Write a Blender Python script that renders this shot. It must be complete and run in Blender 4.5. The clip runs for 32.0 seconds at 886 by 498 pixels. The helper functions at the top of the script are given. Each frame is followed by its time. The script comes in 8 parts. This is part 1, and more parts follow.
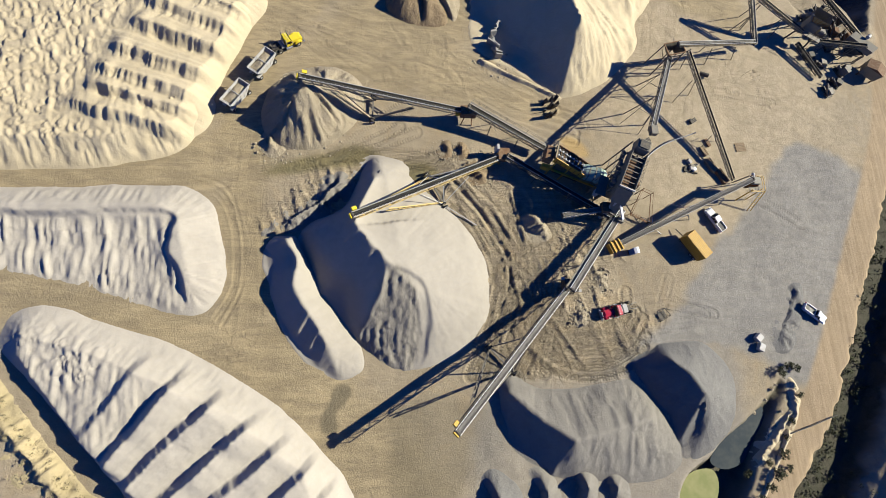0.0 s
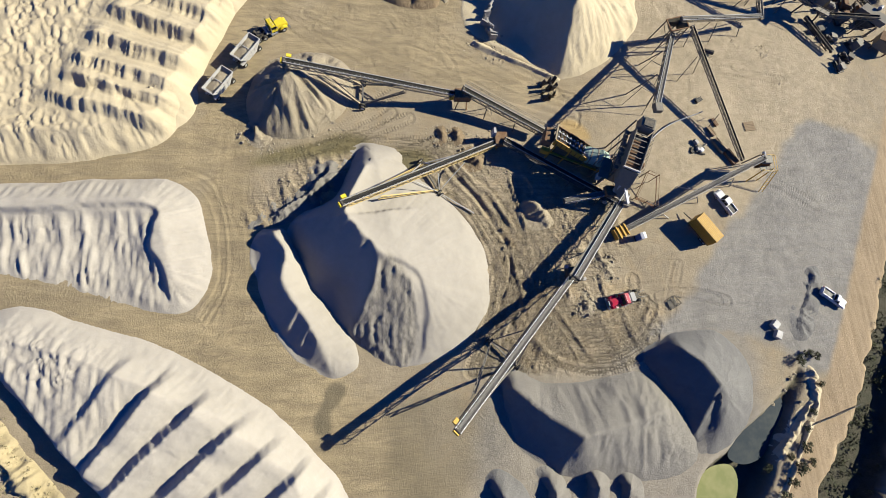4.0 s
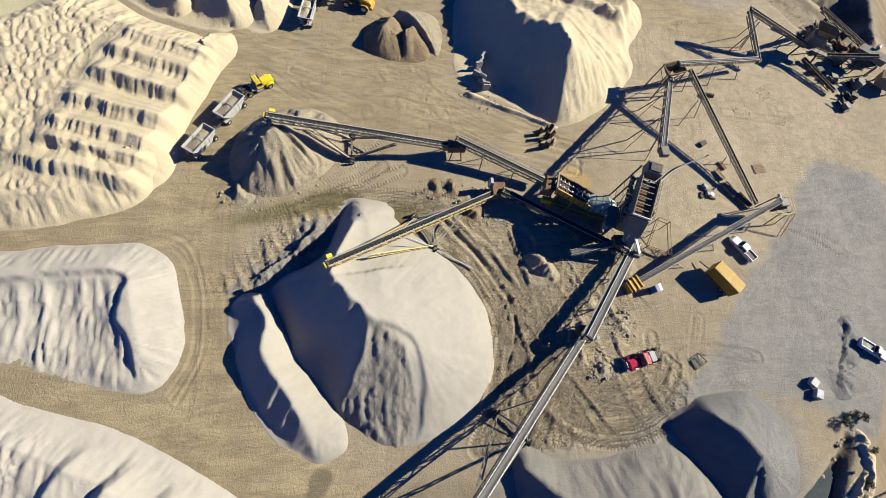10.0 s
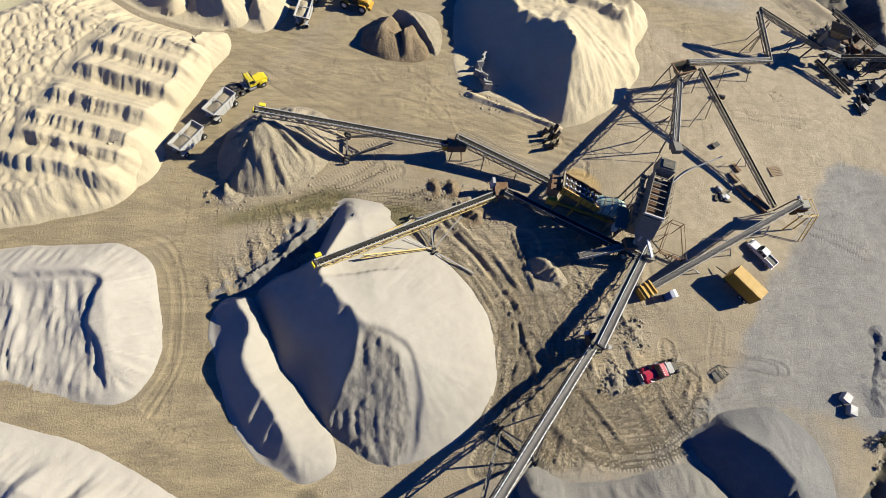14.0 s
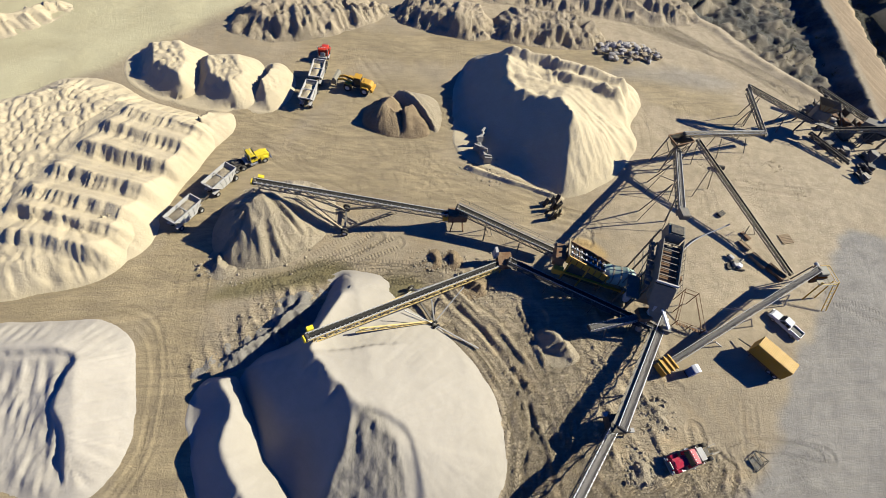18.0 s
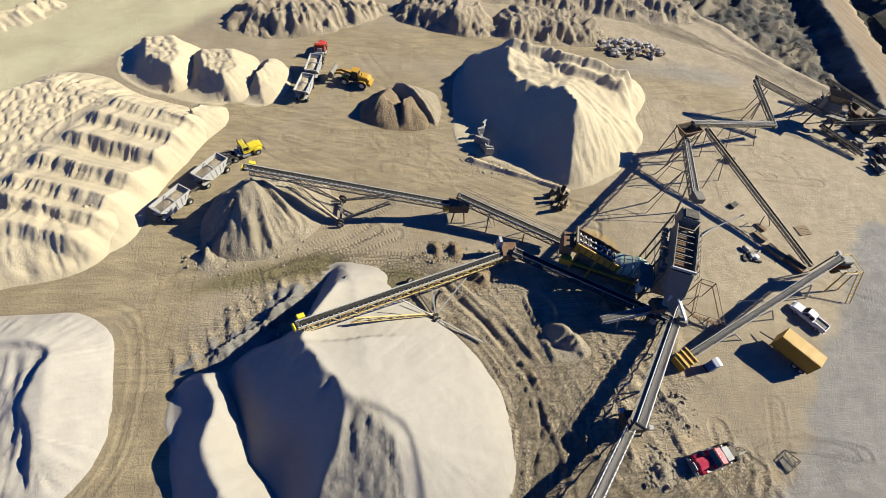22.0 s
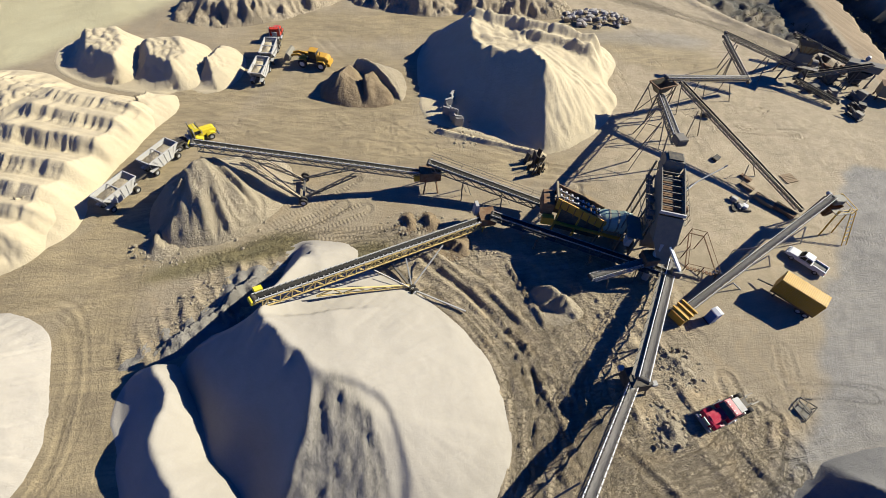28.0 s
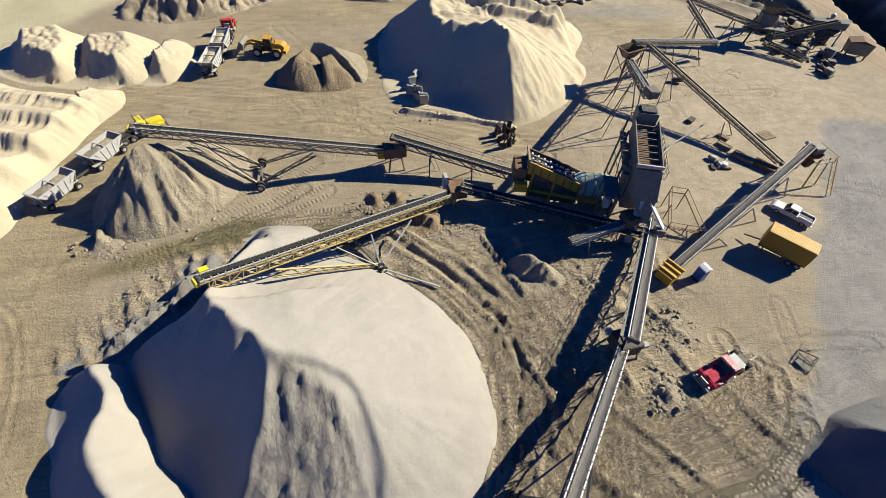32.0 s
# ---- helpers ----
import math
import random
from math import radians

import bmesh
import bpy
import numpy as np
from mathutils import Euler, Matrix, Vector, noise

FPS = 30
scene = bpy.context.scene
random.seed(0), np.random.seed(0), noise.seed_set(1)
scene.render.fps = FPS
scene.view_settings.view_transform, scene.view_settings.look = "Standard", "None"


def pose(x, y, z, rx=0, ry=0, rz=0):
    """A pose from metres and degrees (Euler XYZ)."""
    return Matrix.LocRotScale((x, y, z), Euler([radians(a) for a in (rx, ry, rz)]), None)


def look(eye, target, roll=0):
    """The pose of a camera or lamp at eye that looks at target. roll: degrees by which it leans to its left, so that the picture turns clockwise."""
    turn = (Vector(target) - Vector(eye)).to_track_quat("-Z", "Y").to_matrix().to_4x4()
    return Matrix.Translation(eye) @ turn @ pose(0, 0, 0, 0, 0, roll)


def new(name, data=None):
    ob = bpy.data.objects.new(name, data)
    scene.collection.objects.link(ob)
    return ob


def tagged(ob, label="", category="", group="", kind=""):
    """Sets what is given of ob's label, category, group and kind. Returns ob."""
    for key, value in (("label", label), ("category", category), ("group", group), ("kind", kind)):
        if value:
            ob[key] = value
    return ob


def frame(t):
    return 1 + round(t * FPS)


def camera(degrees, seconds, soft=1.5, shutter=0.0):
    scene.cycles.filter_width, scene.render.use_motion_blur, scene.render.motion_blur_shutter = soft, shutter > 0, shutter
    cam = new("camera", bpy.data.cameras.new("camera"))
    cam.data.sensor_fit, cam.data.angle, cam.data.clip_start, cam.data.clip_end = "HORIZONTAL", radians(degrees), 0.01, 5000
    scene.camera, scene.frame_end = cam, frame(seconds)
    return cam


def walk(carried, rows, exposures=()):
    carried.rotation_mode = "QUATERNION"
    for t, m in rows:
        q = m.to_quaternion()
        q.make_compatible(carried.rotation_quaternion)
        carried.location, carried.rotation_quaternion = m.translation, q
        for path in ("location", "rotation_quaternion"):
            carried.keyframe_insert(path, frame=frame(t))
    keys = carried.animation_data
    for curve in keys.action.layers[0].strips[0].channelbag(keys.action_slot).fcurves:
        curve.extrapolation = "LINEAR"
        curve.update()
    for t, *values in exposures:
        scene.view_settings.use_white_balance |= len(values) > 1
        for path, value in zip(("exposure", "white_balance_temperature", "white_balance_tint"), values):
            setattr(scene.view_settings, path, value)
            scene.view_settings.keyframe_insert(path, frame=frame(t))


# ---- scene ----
cam = camera(87.41, 32.0, soft=0.6)
PATH = [
    (0, look((-12.54, -21.96, 88.80), (-3.05, -9.23, 30.94), 35.82)),
    (0.5, look((-12.18, -22.23, 88.21), (-2.76, -9.44, 30.35), 35.28)),
    (1, look((-11.93, -22.30, 87.65), (-2.57, -9.51, 29.78), 34.88)),
    (1.5, look((-11.68, -22.44, 87.06), (-2.39, -9.61, 29.19), 34.37)),
    (2, look((-11.39, -22.58, 86.52), (-2.19, -9.78, 28.63), 33.95)),
    (2.5, look((-11.21, -22.65, 86.05), (-2.06, -9.82, 28.16), 33.62)),
    (3, look((-10.90, -23.01, 85.41), (-1.84, -10.04, 27.53), 33.00)),
    (3.5, look((-10.63, -23.22, 84.87), (-1.66, -10.20, 26.99), 32.44)),
    (5.5, look((-9.82, -23.74, 82.25), (-0.94, -10.44, 24.42), 31.14)),
    (6, look((-9.74, -23.51, 81.66), (-0.86, -9.80, 23.92), 30.03)),
    (6.5, look((-9.64, -22.21, 81.38), (-0.70, -7.49, 23.91), 28.15)),
    (7, look((-9.42, -21.34, 81.03), (-0.46, -5.35, 23.90), 26.12)),
    (7.5, look((-9.25, -21.36, 80.50), (-0.32, -4.92, 23.49), 25.21)),
    (8, look((-8.99, -21.32, 79.88), (-0.12, -4.88, 22.87), 24.91)),
    (8.5, look((-8.75, -21.30, 79.34), (0.08, -4.71, 22.36), 24.48)),
    (9, look((-8.65, -20.46, 79.21), (0.25, -2.17, 22.76), 22.47)),
    (9.5, look((-8.57, -20.23, 78.68), (0.37, -1.01, 22.55), 21.41)),
    (10, look((-8.41, -20.55, 77.92), (0.48, -1.04, 21.88), 20.97)),
    (10.5, look((-7.99, -20.85, 77.24), (0.73, -1.24, 21.20), 20.55)),
    (11, look((-7.84, -20.77, 76.68), (0.87, -0.33, 20.94), 19.84)),
    (11.5, look((-7.79, -20.71, 76.15), (0.99, 0.85, 20.85), 18.96)),
    (12, look((-7.66, -20.90, 75.39), (1.09, 1.01, 20.22), 18.59)),
    (12.5, look((-7.38, -21.13, 74.58), (1.24, 0.88, 19.44), 18.25)),
    (13, look((-7.15, -21.43, 73.82), (1.34, 0.66, 18.68), 17.87)),
    (13.5, look((-7.01, -21.92, 72.96), (1.45, 0.42, 17.92), 17.59)),
    (14, look((-6.90, -22.20, 72.04), (1.55, 0.20, 17.02), 17.49)),
    (14.5, look((-6.94, -22.87, 71.07), (1.54, -0.17, 16.19), 17.15)),
    (16.5, look((-7.18, -24.40, 67.90), (1.43, -0.77, 13.43), 16.66)),
    (17, look((-6.86, -23.07, 67.99), (1.68, 3.16, 14.71), 14.74)),
    (17.5, look((-6.19, -22.34, 68.31), (2.06, 7.65, 17.00), 12.30)),
    (18, look((-6.09, -22.15, 67.93), (2.17, 9.69, 17.75), 11.40)),
    (18.5, look((-5.73, -22.52, 67.27), (2.47, 10.31, 17.72), 10.70)),
    (19, look((-5.79, -22.69, 66.43), (2.65, 10.39, 17.09), 10.65)),
    (19.5, look((-5.80, -22.88, 65.61), (2.66, 10.35, 16.37), 10.43)),
    (20, look((-5.88, -23.09, 64.87), (2.52, 10.34, 15.77), 10.32)),
    (20.5, look((-5.85, -23.22, 64.06), (2.50, 10.36, 15.05), 10.24)),
    (21, look((-5.66, -23.55, 63.36), (2.58, 10.27, 14.48), 10.10)),
    (21.5, look((-5.75, -23.63, 62.63), (2.53, 10.22, 13.79), 10.27)),
    (22, look((-5.58, -23.99, 61.84), (2.59, 10.07, 13.12), 10.04)),
    (22.5, look((-5.57, -24.09, 61.11), (2.60, 10.00, 12.42), 10.13)),
    (23, look((-5.44, -24.22, 60.36), (2.68, 10.00, 11.76), 9.96)),
    (23.5, look((-5.38, -24.50, 59.57), (2.72, 9.90, 11.08), 9.81)),
    (24, look((-5.42, -24.64, 59.00), (2.73, 9.80, 10.55), 9.85)),
    (24.5, look((-5.51, -24.85, 58.26), (2.62, 9.71, 9.89), 9.80)),
    (26.5, look((-4.95, -25.67, 56.03), (3.27, 9.38, 8.02), 9.06)),
    (27, look((-4.46, -26.11, 55.33), (4.26, 9.08, 7.52), 8.41)),
    (27.5, look((-4.01, -26.42, 54.60), (5.35, 8.85, 6.97), 7.88)),
    (28, look((-3.50, -26.82, 53.64), (6.54, 8.61, 6.28), 7.36)),
    (28.5, look((-3.30, -26.95, 52.61), (7.58, 8.52, 5.46), 7.20)),
    (29, look((-2.83, -27.25, 51.64), (8.50, 8.36, 4.70), 6.68)),
    (29.5, look((-2.53, -27.45, 50.85), (9.19, 8.25, 4.07), 6.30)),
    (30, look((-2.34, -27.57, 50.11), (9.81, 8.17, 3.47), 6.07)),
    (30.5, look((-1.89, -27.81, 49.46), (10.36, 8.01, 2.91), 5.59)),
    (31, look((-1.58, -28.01, 48.79), (10.57, 7.86, 2.26), 5.25)),
    (31.5, look((-1.09, -28.34, 48.09), (10.66, 7.75, 1.62), 4.76)),
    (32, look((-1.06, -28.63, 47.44), (10.68, 7.61, 1.07), 4.88)),
]
walk(cam, PATH)

# ---- light ----
SUN_AZ, SUN_EL = radians(8.0), radians(33.0)
to_sun = Vector((math.cos(SUN_EL) * math.cos(SUN_AZ), math.cos(SUN_EL) * math.sin(SUN_AZ), math.sin(SUN_EL)))
world = bpy.data.worlds.new("sky_world")
scene.world = world
world.use_nodes = True
wn = world.node_tree
sky = wn.nodes.new("ShaderNodeTexSky")
sky.sky_type, sky.sun_disc = "NISHITA", False
sky.ozone_density, sky.dust_density, sky.air_density = 8.0, 0.0, 1.0
sky.sun_elevation, sky.sun_rotation = SUN_EL, radians(90) - SUN_AZ
wn.nodes["Background"].inputs["Strength"].default_value = 0.0265
clear = wn.nodes.new("ShaderNodeMix")
clear.data_type, clear.blend_type = "RGBA", "MULTIPLY"
clear.inputs["Factor"].default_value, clear.inputs["B"].default_value = 1.0, (0.08, 0.80, 2.1, 1)
wn.links.new(sky.outputs[0], clear.inputs["A"])
wn.links.new(clear.outputs["Result"], wn.nodes["Background"].inputs["Color"])
sun = new("sun", bpy.data.lights.new("sun", "SUN"))
sun.data.energy, sun.data.angle, sun.data.color = 5.0, radians(0.5), (1.0, 0.958, 0.79)
sun.matrix_basis = look(to_sun * 300, (0, 0, 0))


scene.view_settings.exposure = 1.325


# ---- materials ----
def material(name, rough=0.9, metal=0.0):
    m = bpy.data.materials.new(name)
    m.use_nodes = True
    n = m.node_tree.nodes
    b = n["Principled BSDF"]
    b.inputs["Roughness"].default_value, b.inputs["Metallic"].default_value = rough, metal
    b.inputs["Specular IOR Level"].default_value = 0.25
    return m, m.node_tree, b


def noise_node(tree, scale, detail=4.0, rough=0.6, coord="pos", stretch=None, twist=0.0):
    if coord == "pos":
        src = tree.nodes.new("ShaderNodeNewGeometry").outputs["Position"]
    else:
        src = tree.nodes.new("ShaderNodeTexCoord").outputs["Object"]
    if stretch:
        mp = tree.nodes.new("ShaderNodeMapping")
        mp.inputs["Scale"].default_value, mp.inputs["Rotation"].default_value = stretch[:3], (0, 0, radians(stretch[3]))
        tree.links.new(src, mp.inputs["Vector"])
        src = mp.outputs[0]
    t = tree.nodes.new("ShaderNodeTexNoise")
    t.inputs["Scale"].default_value, t.inputs["Detail"].default_value, t.inputs["Roughness"].default_value = scale, detail, rough
    t.inputs["Distortion"].default_value = twist
    tree.links.new(src, t.inputs["Vector"])
    return t.outputs["Fac"]


def ramp(tree, fac, lo, hi):
    r = tree.nodes.new("ShaderNodeMapRange")
    r.inputs["From Min"].default_value, r.inputs["From Max"].default_value = lo, hi
    tree.links.new(fac, r.inputs["Value"])
    return r.outputs["Result"]


def mix(tree, fac, a, b):
    m = tree.nodes.new("ShaderNodeMix")
    m.data_type = "RGBA"
    for sock, v in ((m.inputs["Factor"], fac), (m.inputs["A"], a), (m.inputs["B"], b)):
        if isinstance(v, (int, float)):
            sock.default_value = v
        elif isinstance(v, tuple):
            sock.default_value = (*v, 1)
        else:
            tree.links.new(v, sock)
    return m.outputs["Result"]


def bumped(tree, bsdf, heights, distance, strength=1.0):
    b = tree.nodes.new("ShaderNodeBump")
    b.inputs["Distance"].default_value, b.inputs["Strength"].default_value = distance, strength
    tree.links.new(heights, b.inputs["Height"])
    tree.links.new(b.outputs[0], bsdf.inputs["Normal"])


def attr(tree, name):
    a = tree.nodes.new("ShaderNodeAttribute")
    a.attribute_name = name
    return a.outputs["Fac"]


def maths(tree, op, a, b):
    m = tree.nodes.new("ShaderNodeMath")
    m.operation = op
    for sock, v in zip(m.inputs, (a, b)):
        if isinstance(v, (int, float)):
            sock.default_value = v
        else:
            tree.links.new(v, sock)
    return m.outputs[0]


def grit(name, light, dark, coarse, fine=1.6, patch=0.05, grain=0.05, streak=0.0):
    """Loose earth, sand or gravel: broad patches, clods and grains."""
    m, t, b = material(name, 0.95)
    broad = ramp(t, noise_node(t, patch, 5, 0.6, "pos", None, 1.2), 0.35, 0.65)
    mid = ramp(t, noise_node(t, fine * 0.22, 5, 0.6, "pos", None, 1.5), 0.38, 0.68)
    small = ramp(t, noise_node(t, fine * 3, 4, 0.7), 0.36, 0.64)
    c = mix(t, maths(t, "MULTIPLY", broad, 0.75), light, dark)
    c = mix(t, maths(t, "MULTIPLY", mid, 0.45), c, coarse)
    c = mix(t, maths(t, "MULTIPLY", small, 0.22), c, dark)
    h = maths(t, "ADD", maths(t, "MULTIPLY", small, 0.5), maths(t, "MULTIPLY", noise_node(t, fine * 7, 3, 0.7), 0.4))
    h = maths(t, "ADD", h, maths(t, "MULTIPLY", ramp(t, noise_node(t, fine * 1.1, 5, 0.65, "pos", None, 0.8), 0.35, 0.65), 0.9))
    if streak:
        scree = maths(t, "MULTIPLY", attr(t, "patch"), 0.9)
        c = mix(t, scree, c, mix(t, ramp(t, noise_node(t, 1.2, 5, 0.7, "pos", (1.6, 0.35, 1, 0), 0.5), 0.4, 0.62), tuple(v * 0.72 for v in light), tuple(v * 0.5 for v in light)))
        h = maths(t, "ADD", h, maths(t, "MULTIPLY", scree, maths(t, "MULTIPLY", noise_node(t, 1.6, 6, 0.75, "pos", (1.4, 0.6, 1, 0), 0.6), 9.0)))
    t.links.new(c, b.inputs["Base Color"])
    bumped(t, b, h, grain * 0.36)
    return m


def paint(name, colour, rough=0.5, metal=0.0, dirt=0.35, dust=(0.24, 0.20, 0.136)):
    """Painted or bare metal with dust and worn blotches."""
    m, t, b = material(name, rough, metal)
    worn = ramp(t, noise_node(t, 1.3, 6, 0.65), 0.42, 0.72)
    fine = ramp(t, noise_node(t, 9.0, 4, 0.7), 0.4, 0.7)
    c = mix(t, maths(t, "MULTIPLY", worn, dirt), colour, dust)
    c = mix(t, maths(t, "MULTIPLY", fine, dirt * 0.4), c, tuple(v * 0.5 for v in colour))
    t.links.new(c, b.inputs["Base Color"])
    r = maths(t, "ADD", maths(t, "MULTIPLY", worn, 0.3), rough)
    t.links.new(r, b.inputs["Roughness"])
    return m


SAND = grit("pale_sand", (0.233, 0.206, 0.159), (0.191, 0.168, 0.130), (0.257, 0.232, 0.186), 1.4, 0.06, 0.05, 0.25)
CREAM = grit("cream_sand", (0.327, 0.276, 0.186), (0.280, 0.233, 0.154), (0.362, 0.309, 0.216), 1.2, 0.05, 0.09, 0.25)
STONE = grit("pale_crushed_stone", (0.235, 0.213, 0.179), (0.198, 0.179, 0.150), (0.260, 0.240, 0.206), 1.6, 0.05, 0.035, 0.25)
WHITESAND = grit("white_crushed_sand", (0.280, 0.253, 0.213), (0.235, 0.213, 0.179), (0.309, 0.285, 0.246), 1.6, 0.05, 0.05, 0.25)
GRAVEL = grit("blue_grey_gravel", (0.126, 0.121, 0.112), (0.094, 0.090, 0.087), (0.149, 0.142, 0.130), 2.2, 0.08, 0.14, 0.2)
SCREEN = grit("grey_screenings", (0.154, 0.142, 0.124), (0.117, 0.107, 0.094), (0.178, 0.166, 0.144), 1.8, 0.08, 0.14, 0.3)
EARTH = grit("brown_earth", (0.175, 0.129, 0.077), (0.117, 0.085, 0.053), (0.232, 0.177, 0.112), 1.4, 0.10, 0.32, 0.35)
COARSE = grit("coarse_tan_rock", (0.261, 0.218, 0.152), (0.182, 0.152, 0.107), (0.306, 0.261, 0.186), 1.6, 0.10, 0.36, 0.35)
SPOIL = grit("spoil_bank_earth", (0.285, 0.232, 0.158), (0.142, 0.116, 0.078), (0.327, 0.275, 0.201), 1.1, 0.08, 0.4, 0.3)
DARKSOIL = grit("dark_bank_soil", (0.056, 0.050, 0.037), (0.033, 0.030, 0.022), (0.094, 0.081, 0.059), 1.1, 0.06, 0.2, 0.3)
BOULDER = grit("pale_boulder", (0.300, 0.279, 0.251), (0.209, 0.193, 0.174), (0.360, 0.332, 0.307), 2.5, 0.3, 0.05)
SLAB = grit("pale_concrete_slab", (0.242, 0.232, 0.214), (0.178, 0.170, 0.159), (0.280, 0.270, 0.249), 2.5, 0.3, 0.02)
STRAWBANK = grit("dry_straw_bank", (0.301, 0.246, 0.141), (0.211, 0.173, 0.096), (0.333, 0.275, 0.166), 1.2, 0.1, 0.12)
LEAF = grit("dusty_scrub_leaf", (0.040, 0.045, 0.020), (0.023, 0.028, 0.012), (0.075, 0.066, 0.034), 3, 0.4, 0.02)
STRAW = grit("dry_grass", (0.140, 0.118, 0.059), (0.084, 0.075, 0.034), (0.168, 0.142, 0.085), 3, 0.2, 0.02)

STEEL = paint("dusty_steel", (0.112, 0.103, 0.090), 0.55, 0.3, 0.55)
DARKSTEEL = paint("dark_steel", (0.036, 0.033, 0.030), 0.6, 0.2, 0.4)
TANSTEEL = paint("tan_painted_steel", (0.237, 0.194, 0.120), 0.55, 0.0, 0.5)
STACKER = paint("weathered_yellow_steel", (0.360, 0.262, 0.098), 0.5, 0.0, 0.35)
YELLOW = paint("yellow_paint", (0.406, 0.240, 0.021), 0.45, 0.0, 0.3)
BRIGHT = paint("bright_yellow_paint", (0.450, 0.354, 0.018), 0.4, 0.0, 0.15)
OCHRE = paint("ochre_yellow_paint", (0.349, 0.189, 0.018), 0.5, 0.0, 0.25)
RUST = paint("rusty_brown_steel", (0.112, 0.057, 0.027), 0.8, 0.0, 0.5)
BELT = paint("rubber_belt", (0.030, 0.029, 0.026), 0.75, 0.0, 0.35, (0.112, 0.099, 0.080))
PALEBELT = paint("dusty_pale_belt", (0.185, 0.174, 0.159), 0.75, 0.0, 0.5, (0.220, 0.205, 0.178))
WHITE = paint("white_paint", (0.450, 0.451, 0.456), 0.35, 0.0, 0.12)
PALEGREY = paint("pale_grey_paint", (0.270, 0.268, 0.258), 0.5, 0.0, 0.3)
KHAKI = paint("khaki_grey_paint", (0.124, 0.114, 0.090), 0.55, 0.0, 0.4)
TEAL = paint("teal_green_paint", (0.200, 0.270, 0.225), 0.45, 0.0, 0.3)
BLUE = paint("blue_plastic", (0.011, 0.062, 0.228), 0.35, 0.0, 0.1)
RED = paint("red_paint", (0.300, 0.008, 0.030), 0.3, 0.0, 0.08)
ORANGERED = paint("orange_red_paint", (0.349, 0.029, 0.012), 0.35, 0.0, 0.1)
TYRE = paint("tyre_rubber", (0.014, 0.014, 0.014), 0.85, 0.0, 0.35)
CHROME = paint("bright_metal", (0.349, 0.354, 0.372), 0.3, 0.85, 0.15)
DUSTYWHITE = paint("dusty_white_paint", (0.309, 0.302, 0.289), 0.5, 0.0, 0.35)
BLACK = paint("black_trim", (0.011, 0.011, 0.014), 0.5, 0.0, 0.2)
WOOD = paint("weathered_timber", (0.169, 0.120, 0.072), 0.85, 0.0, 0.4)
GLASS, _t, _b = material("dark_window_glass", 0.06)
_b.inputs["Base Color"].default_value = (0.015, 0.02, 0.025, 1)
_b.inputs["Specular IOR Level"].default_value = 0.6
WATER, _t, _b = material("murky_green_water", 0.12)
_t.links.new(mix(_t, ramp(_t, noise_node(_t, 0.25, 3), 0.4, 0.65), (0.160, 0.168, 0.068), (0.216, 0.208, 0.096)), _b.inputs["Base Color"])
bumped(_t, _b, noise_node(_t, 3.0, 2), 0.01)


# ---- ground ----
def hash2(i, j, seed):
    v = np.sin(i * 127.1 + j * 311.7 + seed * 74.7) * 43758.5453
    return v - np.floor(v)


def vnoise(x, y, seed=0):
    i, j = np.floor(x), np.floor(y)
    u, v = x - i, y - j
    u, v = u * u * (3 - 2 * u), v * v * (3 - 2 * v)
    a, b = hash2(i, j, seed), hash2(i + 1, j, seed)
    c, d = hash2(i, j + 1, seed), hash2(i + 1, j + 1, seed)
    return (a * (1 - u) + b * u) * (1 - v) + (c * (1 - u) + d * u) * v


def fbm(x, y, octaves=4, seed=0, gain=0.5):
    total, amp, norm = 0.0, 1.0, 0.0
    for k in range(octaves):
        ca, sa, f = math.cos(0.6 + k * 1.1 + seed), math.sin(0.6 + k * 1.1 + seed), 1.93 ** k
        total = total + amp * vnoise((x * ca - y * sa) * f + 13.7 * k, (x * sa + y * ca) * f - 7.3 * k, seed + k * 17)
        norm += amp
        amp *= gain
    return total / norm


def smooth(points, steps=6, closed=True):
    """A rounded line through control points."""
    P = [np.array(p, float) for p in points]
    n, out = len(P), []
    for i in range(n if closed else n - 1):
        if closed:
            a, b, c, d = P[i - 1], P[i], P[(i + 1) % n], P[(i + 2) % n]
        else:
            a, b, c, d = P[max(i - 1, 0)], P[i], P[i + 1], P[min(i + 2, n - 1)]
        for k in range(steps):
            s = k / steps
            out.append(0.5 * (2 * b + (c - a) * s + (2 * a - 5 * b + 4 * c - d) * s * s + (3 * b - a - 3 * c + d) * s ** 3))
    if not closed:
        out.append(P[-1])
    return np.array(out)


def line_distance(x, y, line, closed):
    """Distance to a line, the place along it and its height there (third column)."""
    best = np.full(x.shape, 1e9)
    along, height, run = np.zeros(x.shape), np.zeros(x.shape), 0.0
    n = len(line)
    if n == 1:
        p = line[0]
        ang = np.arctan2(y - p[1], x - p[0])
        return np.hypot(x - p[0], y - p[1]), ang * 4, np.full(x.shape, p[2] if len(p) > 2 else 0.0)
    for k in range(n if closed else n - 1):
        a, b = line[k], line[(k + 1) % n]
        dx, dy = b[0] - a[0], b[1] - a[1]
        ll = dx * dx + dy * dy + 1e-9
        s = np.clip(((x - a[0]) * dx + (y - a[1]) * dy) / ll, 0, 1)
        d = np.hypot(x - a[0] - s * dx, y - a[1] - s * dy)
        near = d < best
        best = np.where(near, d, best)
        along = np.where(near, run + s * math.sqrt(ll), along)
        if len(a) > 2:
            height = np.where(near, a[2] + s * (b[2] - a[2]), height)
        run += math.sqrt(ll)
    return best, along, height


